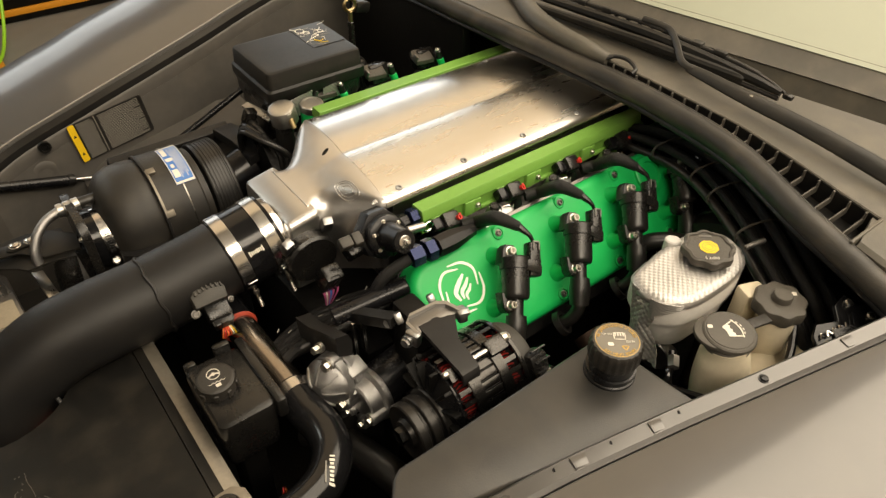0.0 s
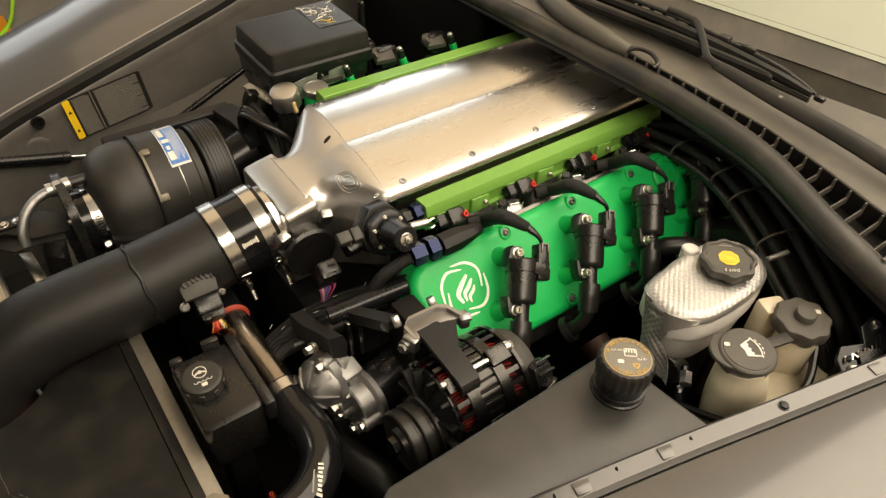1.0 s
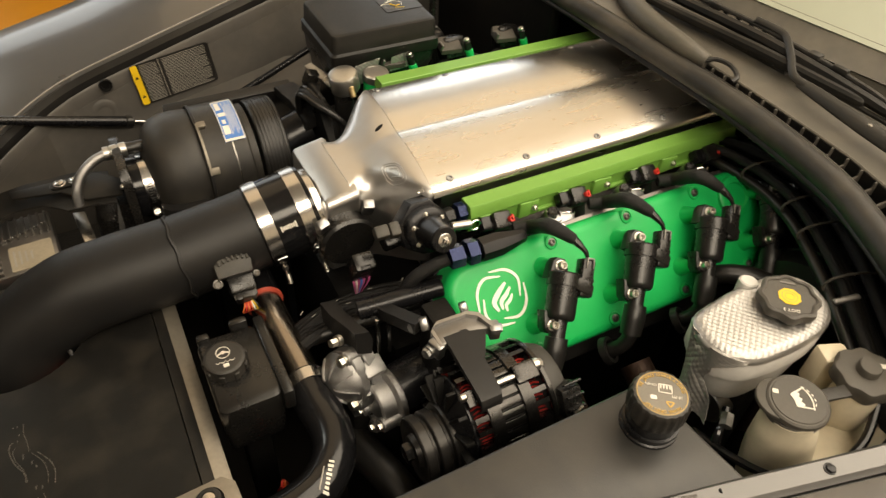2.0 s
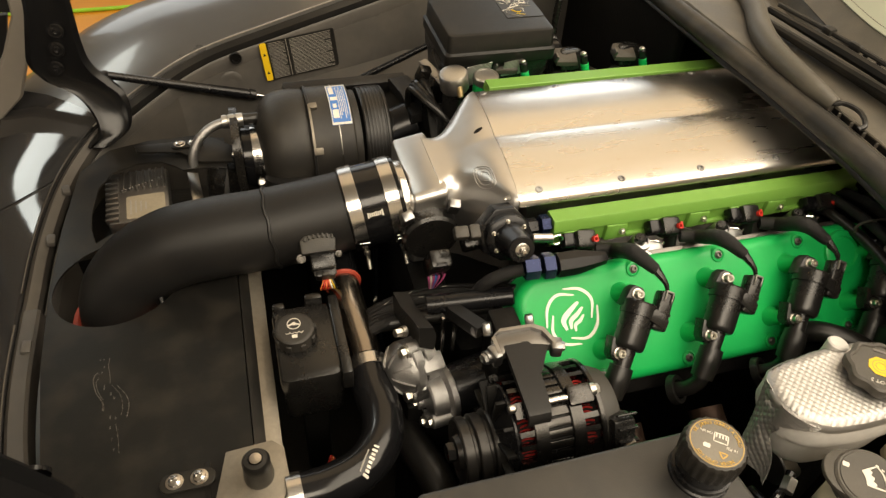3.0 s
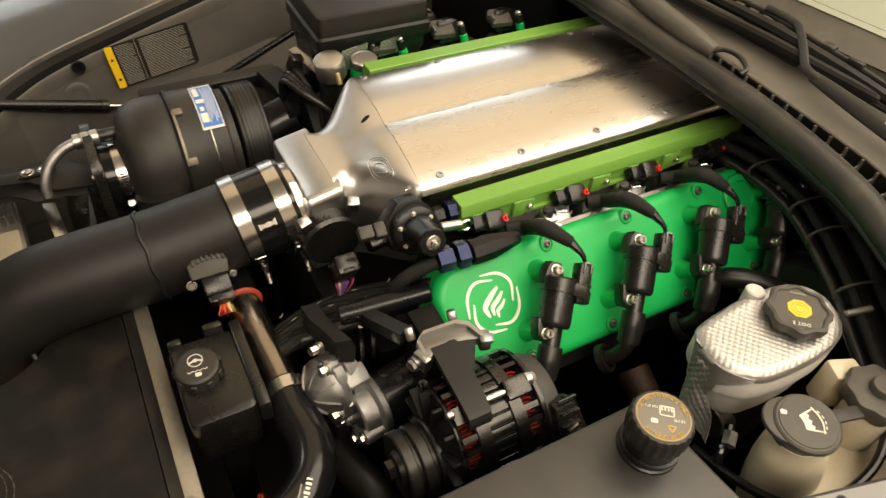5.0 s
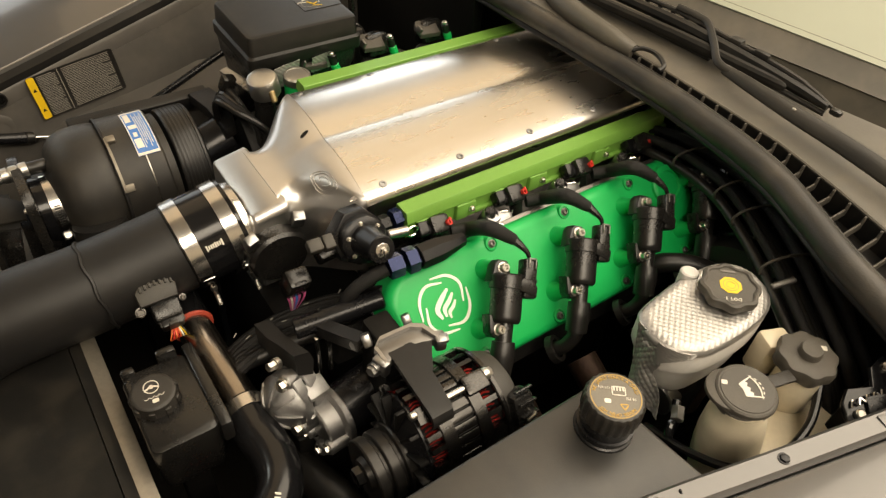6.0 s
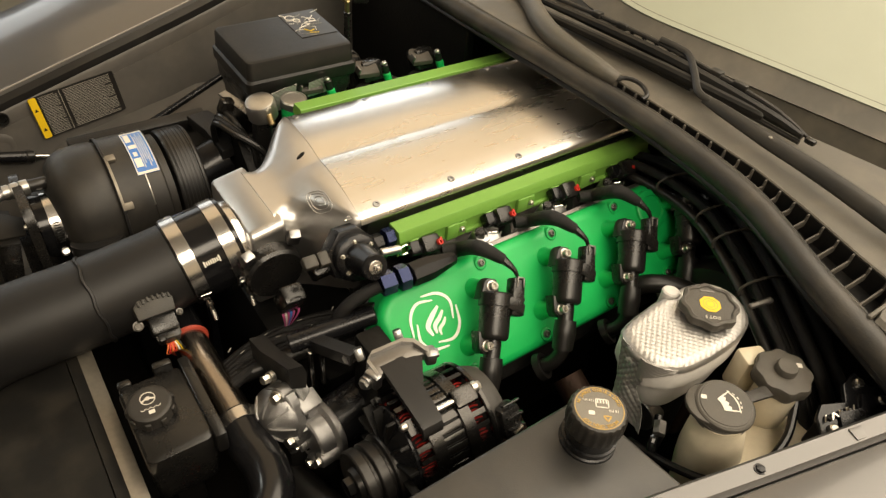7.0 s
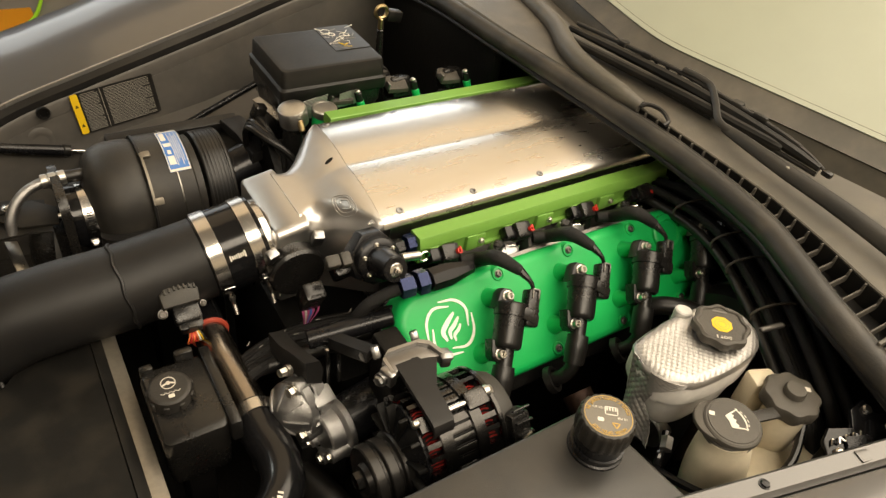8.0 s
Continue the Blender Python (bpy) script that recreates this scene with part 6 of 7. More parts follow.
hex_bolt(at((-0.080, -0.353, 0.836), (1, 0, 0)), 0.005, 0.006, ZINC, alt)
part("foot", G().box(0.06, 0.05, 0.36, Matrix.Translation((-0.10, -0.33, 0.54)), 0.006), DARK, alt)

br = thing("alternator_bracket", (-0.13, -0.29, 0.84), "machined aluminium bracket with a black folded arm above the alternator", "bracket")
part("cross_plate", G().prism([(-0.158, -0.300), (-0.158, -0.277), (-0.149, -0.270), (-0.114, -0.271), (-0.104, -0.278), (-0.097, -0.298), (-0.112, -0.294), (-0.145, -0.294)], 0.010, Matrix.Translation((0, 0, 0.831)), 0.0025), ALU_DARK, br, "machined aluminium tray")
for pts in (((-0.157, -0.298), (-0.157, -0.277), (-0.149, -0.271)), ((-0.149, -0.271), (-0.114, -0.272)), ((-0.114, -0.272), (-0.104, -0.279), (-0.098, -0.297))):
    part("tray_rim", G().loft([[(x - 0.0022, y - 0.0022, 0.840), (x + 0.0022, y + 0.0022, 0.840), (x + 0.0018, y + 0.0018, 0.8455), (x - 0.0018, y - 0.0018, 0.8455)] for x, y in pts]), ALU_CAST, br)
part("arm", G().loft([[(x0, y, z), (x1, y, z), (x1, y + 0.002, z - 0.006), (x0, y + 0.002, z - 0.006)] for x0, x1, y, z in [(-0.149, -0.130, -0.288, 0.8415), (-0.1495, -0.1275, -0.305, 0.8425), (-0.151, -0.125, -0.330, 0.8430), (-0.153, -0.130, -0.366, 0.8440), (-0.1532, -0.1312, -0.371, 0.8425), (-0.1532, -0.1312, -0.374, 0.838), (-0.1532, -0.1312, -0.374, 0.831)]]), BLACK_COAT, br, "black folded sheet arm")
part("gusset", G().loft([[(-0.1305, -0.287, 0.8415), (-0.100, -0.289, 0.8395), (-0.1245, -0.329, 0.8425)], [(-0.1305, -0.287, 0.837), (-0.100, -0.289, 0.835), (-0.1245, -0.329, 0.838)]]), BLACK_COAT, br, "black folded gusset")
for p in ((-0.166, -0.256, 0.832), (-0.168, -0.293, 0.834)):
    hex_bolt(at(p, (-1, -0.35, 0.1)), 0.0056, 0.005, ALU_CAST, br)
hex_bolt(at((-0.093, -0.300, 0.840), (1, -0.3, 0.1)), 0.0048, 0.005, ALU_CAST, br)
part("ear", G().box(0.018, 0.018, 0.010, at((-0.160, -0.294, 0.836), (-1, -0.3, 0)), 0.003), ALU_CAST, br)
part("ear", G().box(0.016, 0.016, 0.012, at((-0.096, -0.298, 0.837), (1, -0.3, 0)), 0.003), ALU_CAST, br)
part("rear_ear", G().box(0.012, 0.012, 0.009, at((-0.112, -0.262, 0.842), (1, -0.3, 0.3)), 0.002), ALU_CAST, br)
part("rear_ear", G().box(0.013, 0.014, 0.009, at((-0.158, -0.263, 0.840), (1, -0.3, 0.3)), 0.002), ALU_CAST, br)
part("rear_arm", G().loft([[(x - 0.006, y, z), (x + 0.008, y + 0.004, z), (x + 0.008, y + 0.004, z - 0.016), (x - 0.006, y, z - 0.016)] for x, y, z in ((-0.163, -0.264, 0.845), (-0.168, -0.238, 0.830), (-0.174, -0.206, 0.812), (-0.178, -0.17, 0.795))]), BLACK_COAT, br, "black strap arm")
part("rear_tube", G().cyl((-0.20, -0.185, 0.80), (-0.105, -0.205, 0.815), 0.011), BLACK_ANOD, br)
for x in (-0.1875, -0.1745):
    part("bright_web", G().box(0.0045, 0.006, 0.052, at((x, -0.212, 0.777), (0.04, 0.15, 1)), 0.001), STEEL, br, "thin bright web")
part("post", G().box(0.03, 0.05, 0.42, Matrix.Translation((-0.135, -0.262, 0.63)), 0.004), DARK, br)

pump = thing("thermostat_housing", (-0.23, -0.22, 0.70), "cast aluminium thermostat housing with ribs and hex bolts", "housing")
H1 = at((-0.234, -0.224, 0.743), (-1, -0.34, 0.20), (0, 0, 1))
part("dome", G().lathe([(0, 0.021), (0.010, 0.0205), (0.014, 0.018), (0.024, 0.010), (0.031, 0.004), (0.0325, 0.0), (0, 0.0)][::-1], H1, 40), CAST_GREY, pump, "domed cast cover")
for k in range(7):
    a = radians(360 / 7 * k + 20)
    part("rib", G().prism([(0.008, 0.0), (0.031, 0.0), (0.031, 0.006), (0.022, 0.015), (0.012, 0.022), (0.008, 0.022)], 0.004, H1 @ Matrix.Rotation(a, 4, "Z") @ at((0, 0.002, 0), (0, -1, 0), (1, 0, 0)), 0.001), CAST_GREY, pump)
for name, z0, z1, r in (("flange", -0.011, 0.0015, 0.0345), ("gasket", -0.0130, -0.011, 0.0325), ("rear_flange", -0.028, -0.0130, 0.0350)):
    part(name, G().lathe([(0, z0), (r - 0.0015, z0), (r, z0 + 0.0012), (r, z1 - 0.0012), (r - 0.0015, z1), (0, z1)], H1, 60, 0.07, 3), DARK if name == "gasket" else CAST_GREY, pump)
for a in (0, 120, 240):
    c, q = math.cos(radians(a)), math.sin(radians(a))
    part("lug", G().lathe([(0, -0.028), (0.0095, -0.028), (0.0100, -0.027), (0.0100, 0.0025), (0.0088, 0.004), (0, 0.004)], H1 @ Matrix.Translation((0.0300 * c, 0.0300 * q, 0)), 24), CAST_GREY, pump)
    hex_bolt(H1 @ Matrix.Translation((0.0300 * c, 0.0300 * q, 0.0045)), 0.0062, 0.007, ZINC, pump)
H2 = at((-0.196, -0.252, 0.720), (-1, -0.15, 0.05), (0, 0, 1))
part("outlet_ring", G().lathe([(0.020, 0.020), (0.026, 0.020), (0.028, 0.018), (0.0290, 0.002), (0.0345, 0.0005), (0.0362, -0.0010), (0.0362, -0.0070), (0.0345, -0.0085), (0.0, -0.0085)], H2, 48), CAST_GREY, pump, "cast outlet ring with a rolled lip")
part("outlet_core", G().lathe([(0, 0.016), (0.0205, 0.016), (0.0205, 0.0), (0, 0.0)], H2, 32), CAST_GREY, pump)
for a in (150, 205, 262):
    part("lug", G().cyl(H2 @ Vector((0.027 * math.cos(radians(a)), 0.027 * math.sin(radians(a)), -0.006)), H2 @ Vector((0.027 * math.cos(radians(a)), 0.027 * math.sin(radians(a)), 0.024)), 0.0085), CAST_GREY, pump)
    hex_bolt(H2 @ Matrix.Translation((0.027 * math.cos(radians(a)), 0.027 * math.sin(radians(a)), 0.024)), 0.005, 0.004, ZINC, pump)
part("square_lug", G().box(0.026, 0.022, 0.020, at((-0.205, -0.234, 0.757), (0.1, -0.35, 1), (1, 0.15, 0)), 0.003), CAST_GREY, pump)
part("bridge", G().box(0.030, 0.030, 0.030, at((-0.212, -0.238, 0.734), (0.1, -0.35, 1), (1, 0.15, 0)), 0.006), CAST_GREY, pump)
part("drum", G().cyl((-0.192, -0.252, 0.724), (-0.118, -0.245, 0.734), 0.029, 32), BLACK_ANOD, pump)
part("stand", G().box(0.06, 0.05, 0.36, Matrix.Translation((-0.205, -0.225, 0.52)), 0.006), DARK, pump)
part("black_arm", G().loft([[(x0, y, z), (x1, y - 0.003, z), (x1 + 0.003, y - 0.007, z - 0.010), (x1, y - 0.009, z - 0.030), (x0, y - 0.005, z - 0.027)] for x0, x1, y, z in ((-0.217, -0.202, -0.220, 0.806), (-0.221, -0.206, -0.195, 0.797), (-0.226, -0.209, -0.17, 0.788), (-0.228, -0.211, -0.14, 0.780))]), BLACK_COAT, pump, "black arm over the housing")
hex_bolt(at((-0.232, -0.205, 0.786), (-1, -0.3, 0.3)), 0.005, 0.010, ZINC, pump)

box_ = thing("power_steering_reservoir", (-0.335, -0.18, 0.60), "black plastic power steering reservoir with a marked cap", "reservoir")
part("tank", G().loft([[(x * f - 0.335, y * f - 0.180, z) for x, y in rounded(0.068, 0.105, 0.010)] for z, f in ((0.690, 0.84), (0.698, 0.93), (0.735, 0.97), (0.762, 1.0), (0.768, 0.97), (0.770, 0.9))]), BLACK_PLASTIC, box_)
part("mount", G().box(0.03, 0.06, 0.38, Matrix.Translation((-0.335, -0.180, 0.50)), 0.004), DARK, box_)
part("side_flange", G().box(0.012, 0.115, 0.030, Matrix.Translation((-0.298, -0.180, 0.760)), 0.003), BLACK_PLASTIC, box_)
part("rear_clip", G().box(0.020, 0.010, 0.018, Matrix.Translation((-0.320, -0.126, 0.772)), 0.003), BLACK_PLASTIC, box_)
part("rear_clip", G().box(0.014, 0.010, 0.014, Matrix.Translation((-0.360, -0.128, 0.768)), 0.003), BLACK_PLASTIC, box_)
PC = at((-0.346, -0.173, 0.768), (-0.02, -0.06, 1), (1, -0.05, 0)) @ Matrix.Diagonal((0.86, 0.86, 0.95, 1))
pcap = part("cap", G().lathe([(0.0, 0), (0.022, 0), (0.0258, 0.003), (0.0258, 0.012), (0.0248, 0.0185), (0.0225, 0.020), (0.020, 0.0201), (0, 0.0201)], PC, 64), CAP, box_)
for k in range(9):
    a = radians(40 * k + 10)
    part("grip", G().box(0.0036, 0.0075, 0.011, PC @ at((0.0262 * math.cos(a), 0.0262 * math.sin(a), 0.009), (0, 0, 1), (math.cos(a), math.sin(a), 0)), 0.0015), CAP, pcap)
top = PC @ Matrix.Translation((0, 0, 0.0201))
part("wheel_mark", G().prism(arc_band(0, 0.006, 0.0078, 0.0088, 0, 359), 0.0004, top), WHITE_INK, pcap)
part("wheel_hub", G().prism(arc_band(0, 0.006, 0.0, 0.0026, 0, 359), 0.0004, top), WHITE_INK, pcap)
for sx in (-1, 1):
    part("wheel_spoke", G().prism([(sx * 0.0015, 0.005), (sx * 0.0082, 0.002), (sx * 0.0078, 0.0043), (sx * 0.0015, 0.0075)], 0.0004, top), WHITE_INK, pcap)
for k in range(4):
    part("wave_mark", G().prism(arc_band(-0.0085 + 0.0057 * k, -0.0065, 0.0022, 0.0029, 190, 350, 6), 0.0004, top), WHITE_INK, pcap)
part("book_mark", G().prism(rounded(0.007, 0.005, 0.001, 2, 0, -0.0135), 0.0004, top), WHITE_INK, pcap)

charge = thing("charge_pipe", (-0.272, -0.15, 0.73), "dark steel charge pipe joined to a glossy black silicone elbow", "pipe")
part("tube", G().sweep([(-0.2790, -0.050, 0.740), (-0.2755, -0.12, 0.736), (-0.2705, -0.205, 0.731)], 0.0198, 28), material("dark_titanium_steel", (0.34, 0.30, 0.26), 0.24, 1.0, 0.15, 30, 0.03, 700), charge)
part("red_ring", G().sweep([(-0.2780 + 0.0205 * math.cos(a), -0.074, 0.7390 + 0.0205 * math.sin(a)) for a in [2 * math.pi * k / 24 for k in range(25)]], 0.0034, 8, n=1), RED_RUBBER, charge, "faded red silicone edge")
part("upper_sleeve", G().cyl((-0.2790, -0.030, 0.741), (-0.2780, -0.074, 0.739), 0.0230), BLACK_GLOSS, charge)
part("elbow", G().sweep([(-0.273, -0.196, 0.7315), (-0.271, -0.235, 0.730), (-0.268, -0.268, 0.730), (-0.276, -0.300, 0.730), (-0.300, -0.325, 0.730), (-0.334, -0.338, 0.731), (-0.372, -0.341, 0.732)], 0.0228, 28), BLACK_GLOSS, charge)
part("band_clamp", G().lathe([(0.0229, 0), (0.0240, 0.0005), (0.0240, 0.0145), (0.0229, 0.015)], at((-0.2710, -0.198, 0.7313), (0.01, -1, -0.03)), 40), STEEL, charge, "bright band clamp")
part("band_clamp", G().lathe([(0.0229, 0), (0.0240, 0.0005), (0.0240, 0.0145), (0.0229, 0.015)], at((-0.362, -0.3405, 0.7318), (-1, -0.05, 0.02)), 40), STEEL, charge, "bright band clamp")
part("lower_tube", G().sweep([(-0.370, -0.341, 0.732), (-0.41, -0.343, 0.725), (-0.44, -0.345, 0.69)], 0.0172, 24), STEEL, charge)
ELBOW = spline([(-0.273, -0.196, 0.7315), (-0.271, -0.235, 0.730), (-0.268, -0.268, 0.730), (-0.276, -0.300, 0.730), (-0.300, -0.325, 0.730), (-0.334, -0.338, 0.731), (-0.372, -0.341, 0.732)], 12)


def MK(v, u):
    """A place on the elbow's skin, v along its maker's mark and u across it."""
    p = Vector((-0.2925, -0.331, 0)) + v * Vector((-0.53, -0.848, 0)) + u * Vector((0.848, -0.53, 0))
    d = min(math.hypot(p.x - q.x, p.y - q.y) for q in ELBOW)
    return Vector((p.x, p.y, 0.7306 + math.sqrt(max(0.0, 0.0232 ** 2 - d * d))))


for k in range(8):
    w = 0.0055 if k in (0, 1, 3, 7) else 0.0040
    part("mark_bar", G().skin([[MK(-0.017 + 0.0043 * k + v, e * w / 2) for v in (0, 0.0014, 0.0028 if k else 0.0022)] for e in (-1, 1)], 0.0003), WHITE_INK, charge)
part("mark_bar", G().skin([[MK(v, -0.0062 + e * 0.0008) for v in (-0.010, -0.006, -0.002, 0.002, 0.006, 0.010, 0.014)] for e in (-1, 1)], 0.0003), GREY_INK, charge)

loose = thing("loose_wires", (-0.326, -0.264, 0.64), "few red and orange loose wires below the reservoir", "wiring")
for k in range(5):
    part("wire", G().sweep([(-0.326 - 0.012 + 0.006 * k, -0.264 + 0.015, 0.60), (-0.326 + 0.003 * math.sin(3 * k), -0.264, 0.645 + 0.003 * k), (-0.326 + 0.010 - 0.004 * k, -0.264 - 0.02, 0.61)], 0.0014, 6), (RED, ORANGE)[k % 2], loose)
part("tie_block", G().box(0.03, 0.02, 0.32, Matrix.Translation((-0.326, -0.264, 0.46)), 0.003), DARK, loose)

low = thing("radiator_hose", (-0.22, -0.28, 0.64), "thick dull black radiator hose", "hose")
part("hose", G().sweep([(-0.26, -0.20, 0.64), (-0.240, -0.245, 0.655), (-0.215, -0.325, 0.655), (-0.20, -0.40, 0.62), (-0.20, -0.46, 0.54)], 0.020, 20), RUBBER, low)

latch = thing("hood_stop", (-0.405, -0.312, 0.745), "grey steel bracket with a round black rubber hood stop", "hood stop")
part("plate", G().prism([(-0.445, -0.350), (-0.380, -0.352), (-0.372, -0.330), (-0.374, -0.295), (-0.385, -0.285), (-0.430, -0.288)], 0.004, Matrix.Translation((0, 0, 0.748)), 0.001), EDGE, latch, "worn grey steel plate")
part("side", G().box(0.006, 0.062, 0.05, at((-0.443, -0.318, 0.716), (-0.3, 0, 1)), 0.001), SHROUD, latch)
part("post", G().lathe([(0.014, 0), (0.0145, 0.004), (0.0130, 0.022), (0.0132, 0.030), (0.0110, 0.0335), (0.007, 0.034), (0.0065, 0.031), (0, 0.031)], at((-0.400, -0.322, 0.752)), 32), RUBBER, latch)
part("stud", G().lathe([(0, 0), (0.0062, 0), (0.0058, 0.003), (0, 0.0036)], at((-0.400, -0.322, 0.7835)), 20), STEEL, latch)
part("tab", G().prism(rounded(0.052, 0.020, 0.009), 0.003, Matrix.Translation((-0.467, -0.307, 0.7445)), 0.0008), SHROUD, latch)
for x in (-0.479, -0.456):
    part("screw", G().lathe([(0.0085, 0), (0.0085, 0.0012), (0.0062, 0.0014), (0.0058, 0.0035), (0.003, 0.0045), (0.0022, 0.0025), (0, 0.0025)], at((x, -0.307, 0.7475)), 20), STEEL, latch)

# throttle sensor under the inlet, and the wiring below the manifold
tps = thing("throttle_motor", (-0.165, -0.075, 0.79), "round black throttle motor with bright clip lugs", "throttle motor")
part("drum", G().lathe([(0, -0.02), (0.036, -0.02), (0.036, 0.010), (0.033, 0.014), (0, 0.015)], at((-0.166, -0.068, 0.800), (0, -1, -0.05), (1, 0, 0)), 36), BLACK_PLASTIC, tps)
for x, z in ((-0.196, 0.836), (-0.138, 0.846)):
    part("lug", G().box(0.014, 0.012, 0.022, at((x, -0.072, z - 0.006), (0, -0.5, 1), (1, 0, 0.6 if x < -0.17 else -0.6)), 0.002), ALU_CAST, tps)
part("plug", G().box(0.026, 0.022, 0.036, at((-0.176, -0.140, 0.818), (0.1, -0.5, 1)), 0.004), BLACK_PLASTIC, tps)
part("plug_lock", G().box(0.014, 0.006, 0.016, at((-0.176, -0.152, 0.824), (0.1, -0.5, 1)), 0.002), BLACK_ANOD, tps)
for k in range(7):
    part("wire", G().sweep([(-0.186 + 0.0035 * k, -0.134 - 0.002 * (k % 3), 0.802), (-0.185 + 0.003 * k, -0.140, 0.792), (-0.18 + 0.001 * k, -0.130, 0.765)], 0.0014, 6), (PINK, WHITE_INK, PINK, BLUE_INK, PINK, BLACK_PLASTIC, PINK)[k], tps)
part("connector", G().box(0.034, 0.026, 0.024, at((-0.128, -0.125, 0.835), (0, -0.6, 1), (1, 0.1, 0)), 0.004), BLACK_PLASTIC, tps)
har = thing("front_harness", (-0.2, -0.12, 0.72), "bundle of woven black looms below the manifold", "wiring")
for k in range(6):
    part("cable", G().sweep([(-0.30, -0.135 - 0.008 * k, 0.690 + 0.004 * k), (-0.255, -0.125 - 0.007 * k, 0.728 + 0.003 * k), (-0.20, -0.112 - 0.008 * k, 0.735 + 0.004 * (k % 3)), (-0.14, -0.115 - 0.010 * k, 0.738 + 0.005 * (k % 2)), (-0.08, -0.135 - 0.01 * k, 0.742), (-0.02, -0.15, 0.74)], 0.0075, 10), LOOM, har)
for k in range(16):
    part("tracer", G().box(0.006, 0.0010, 0.0006, at((-0.245 + 0.011 * k, -0.118 - 0.011 * ((k * 5) % 4), 0.7475 + 0.0015 * (k % 3)), (0, -0.5, 1), (1, 0.9 - 0.5 * (k % 3), 0)), 0), GREY_INK, har, "pale tracer thread")
part("cross_tube", G().cyl((-0.25, -0.155, 0.742), (-0.10, -0.165, 0.752), 0.009), RUBBER, har)

# ---- driver's side: coolant tank, brake, clutch and washer reservoirs ----
tank = thing("coolant_tank", (-0.13, -0.50, 0.60), "black fabricated coolant tank with a pressure cap", "coolant tank")
part("body", G().prism([(-0.310, -0.468), (-0.20, -0.492), (-0.06, -0.526), (0.012, -0.547), (0.006, -0.50), (-0.002, -0.428), (-0.010, -0.420), (-0.268, -0.421), (-0.278, -0.427)], 0.228, Matrix.Translation((0, 0, 0.62)), 0.004, 3), TANK_COAT, tank)
part("neck", G().lathe([(0.0270, 0.0), (0.0262, 0.003), (0.0245, 0.004), (0.0243, 0.006), (0.0256, 0.0065), (0.0256, 0.011), (0.0235, 0.0115), (0.0245, 0.025), (0, 0.025)], at((-0.031, -0.459, 0.847)), 40), BLACK_ANOD, tank, "black stepped filler neck")
CP = at((-0.031, -0.459, 0.8722), (0, 0, 1), (-0.78, 0.62, 0)) @ Matrix.Diagonal((0.93, 0.93, 0.80, 1))
dcap = part("cap", G().lathe([(0.0240, -0.002), (0.0272, -0.001), (0.0280, 0.001), (0.0284, 0.010), (0.0284, 0.021), (0.0276, 0.0250), (0.0262, 0.0275), (0.0248, 0.028), (0, 0.028)], CP, 144, 0.018, 22), CAP, tank)
disc = CP @ Matrix.Translation((0, 0, 0.0282))
part("disc", G().lathe([(0, -0.001), (0.0242, -0.001), (0.0242, 0.0003), (0, 0.0004)], disc, 40), material("worn_grey_cap_print", (0.15, 0.135, 0.11), 0.5, spread=0.3, grain=120), dcap, "worn grey printed disc")
part("print_ring", G().prism(arc_band(0, 0, 0.0228, 0.0235, 0, 359, 40), 0.0003, disc @ Matrix.Translation((0, 0, 0.0005))), ORANGE_INK, dcap)
for text, a_mid, r in (("NEVER OPEN HOT", 90, 0.0200), ("NE JAMAIS OUVRIR A CHAUD", -90, 0.0200)):
    step = 7.2
    for k, ch in enumerate(text):
        if ch == " ":
            continue
        a = radians(a_mid - (k - (len(text) - 1) / 2) * step * (1 if a_mid > 0 else 0.9))
        m = disc @ Matrix.Translation((r * math.cos(a), r * math.sin(a), 0.0008)) @ Matrix.Rotation(a - math.pi / 2, 4, "Z")
        writing("letter", ch, m, 0.0046, ORANGE_INK, dcap)
writing("word", "18 PSI", disc @ Matrix.Translation((-0.0135, 0.002, 0.0008)), 0.0040, WHITE_INK, dcap)
writing("word", "124 kPa", disc @ Matrix.Translation((0.010, -0.008, 0.0008)), 0.0036, WHITE_INK, dcap)
for pts in ([(-0.006, -0.011), (0.006, -0.011)], [(0.006, -0.011), (0.006, -0.002)], [(-0.006, -0.011), (-0.006, -0.002)], [(-0.006, -0.002), (-0.001, -0.002), (0.006, -0.002)]):
    part("tank_mark", G().prism(stroke(pts, 0.0006), 0.0003, disc @ Matrix.Translation((-0.003, 0.001, 0.0006))), WHITE_INK, dcap)
for k in range(4):
    part("tank_mark", G().box(0.0014, 0.004, 0.0003, disc @ Matrix.Translation((-0.0072 + 0.0028 * k, -0.0075, 0.0008)), 0), WHITE_INK, dcap)
for pts in ([(0.009, -0.004), (0.0165, -0.004)], [(0.0165, -0.004), (0.01275, 0.002)], [(0.01275, 0.002), (0.009, -0.004)]):
    part("triangle_mark", G().prism(stroke(pts, 0.0007), 0.0003, disc @ Matrix.Translation((-0.0195, 0.0125, 0.0006))), ORANGE_INK, dcap)
part("book_mark", G().prism(rounded(0.006, 0.0045, 0.001, 2, 0.008, 0.006), 0.0003, disc @ Matrix.Translation((0, 0, 0.0006))), WHITE_INK, dcap)

brake = thing("brake_reservoir", (0.15, -0.425, 0.78), "grey brake fluid reservoir wrapped in embossed foil with a black cap", "brake reservoir")


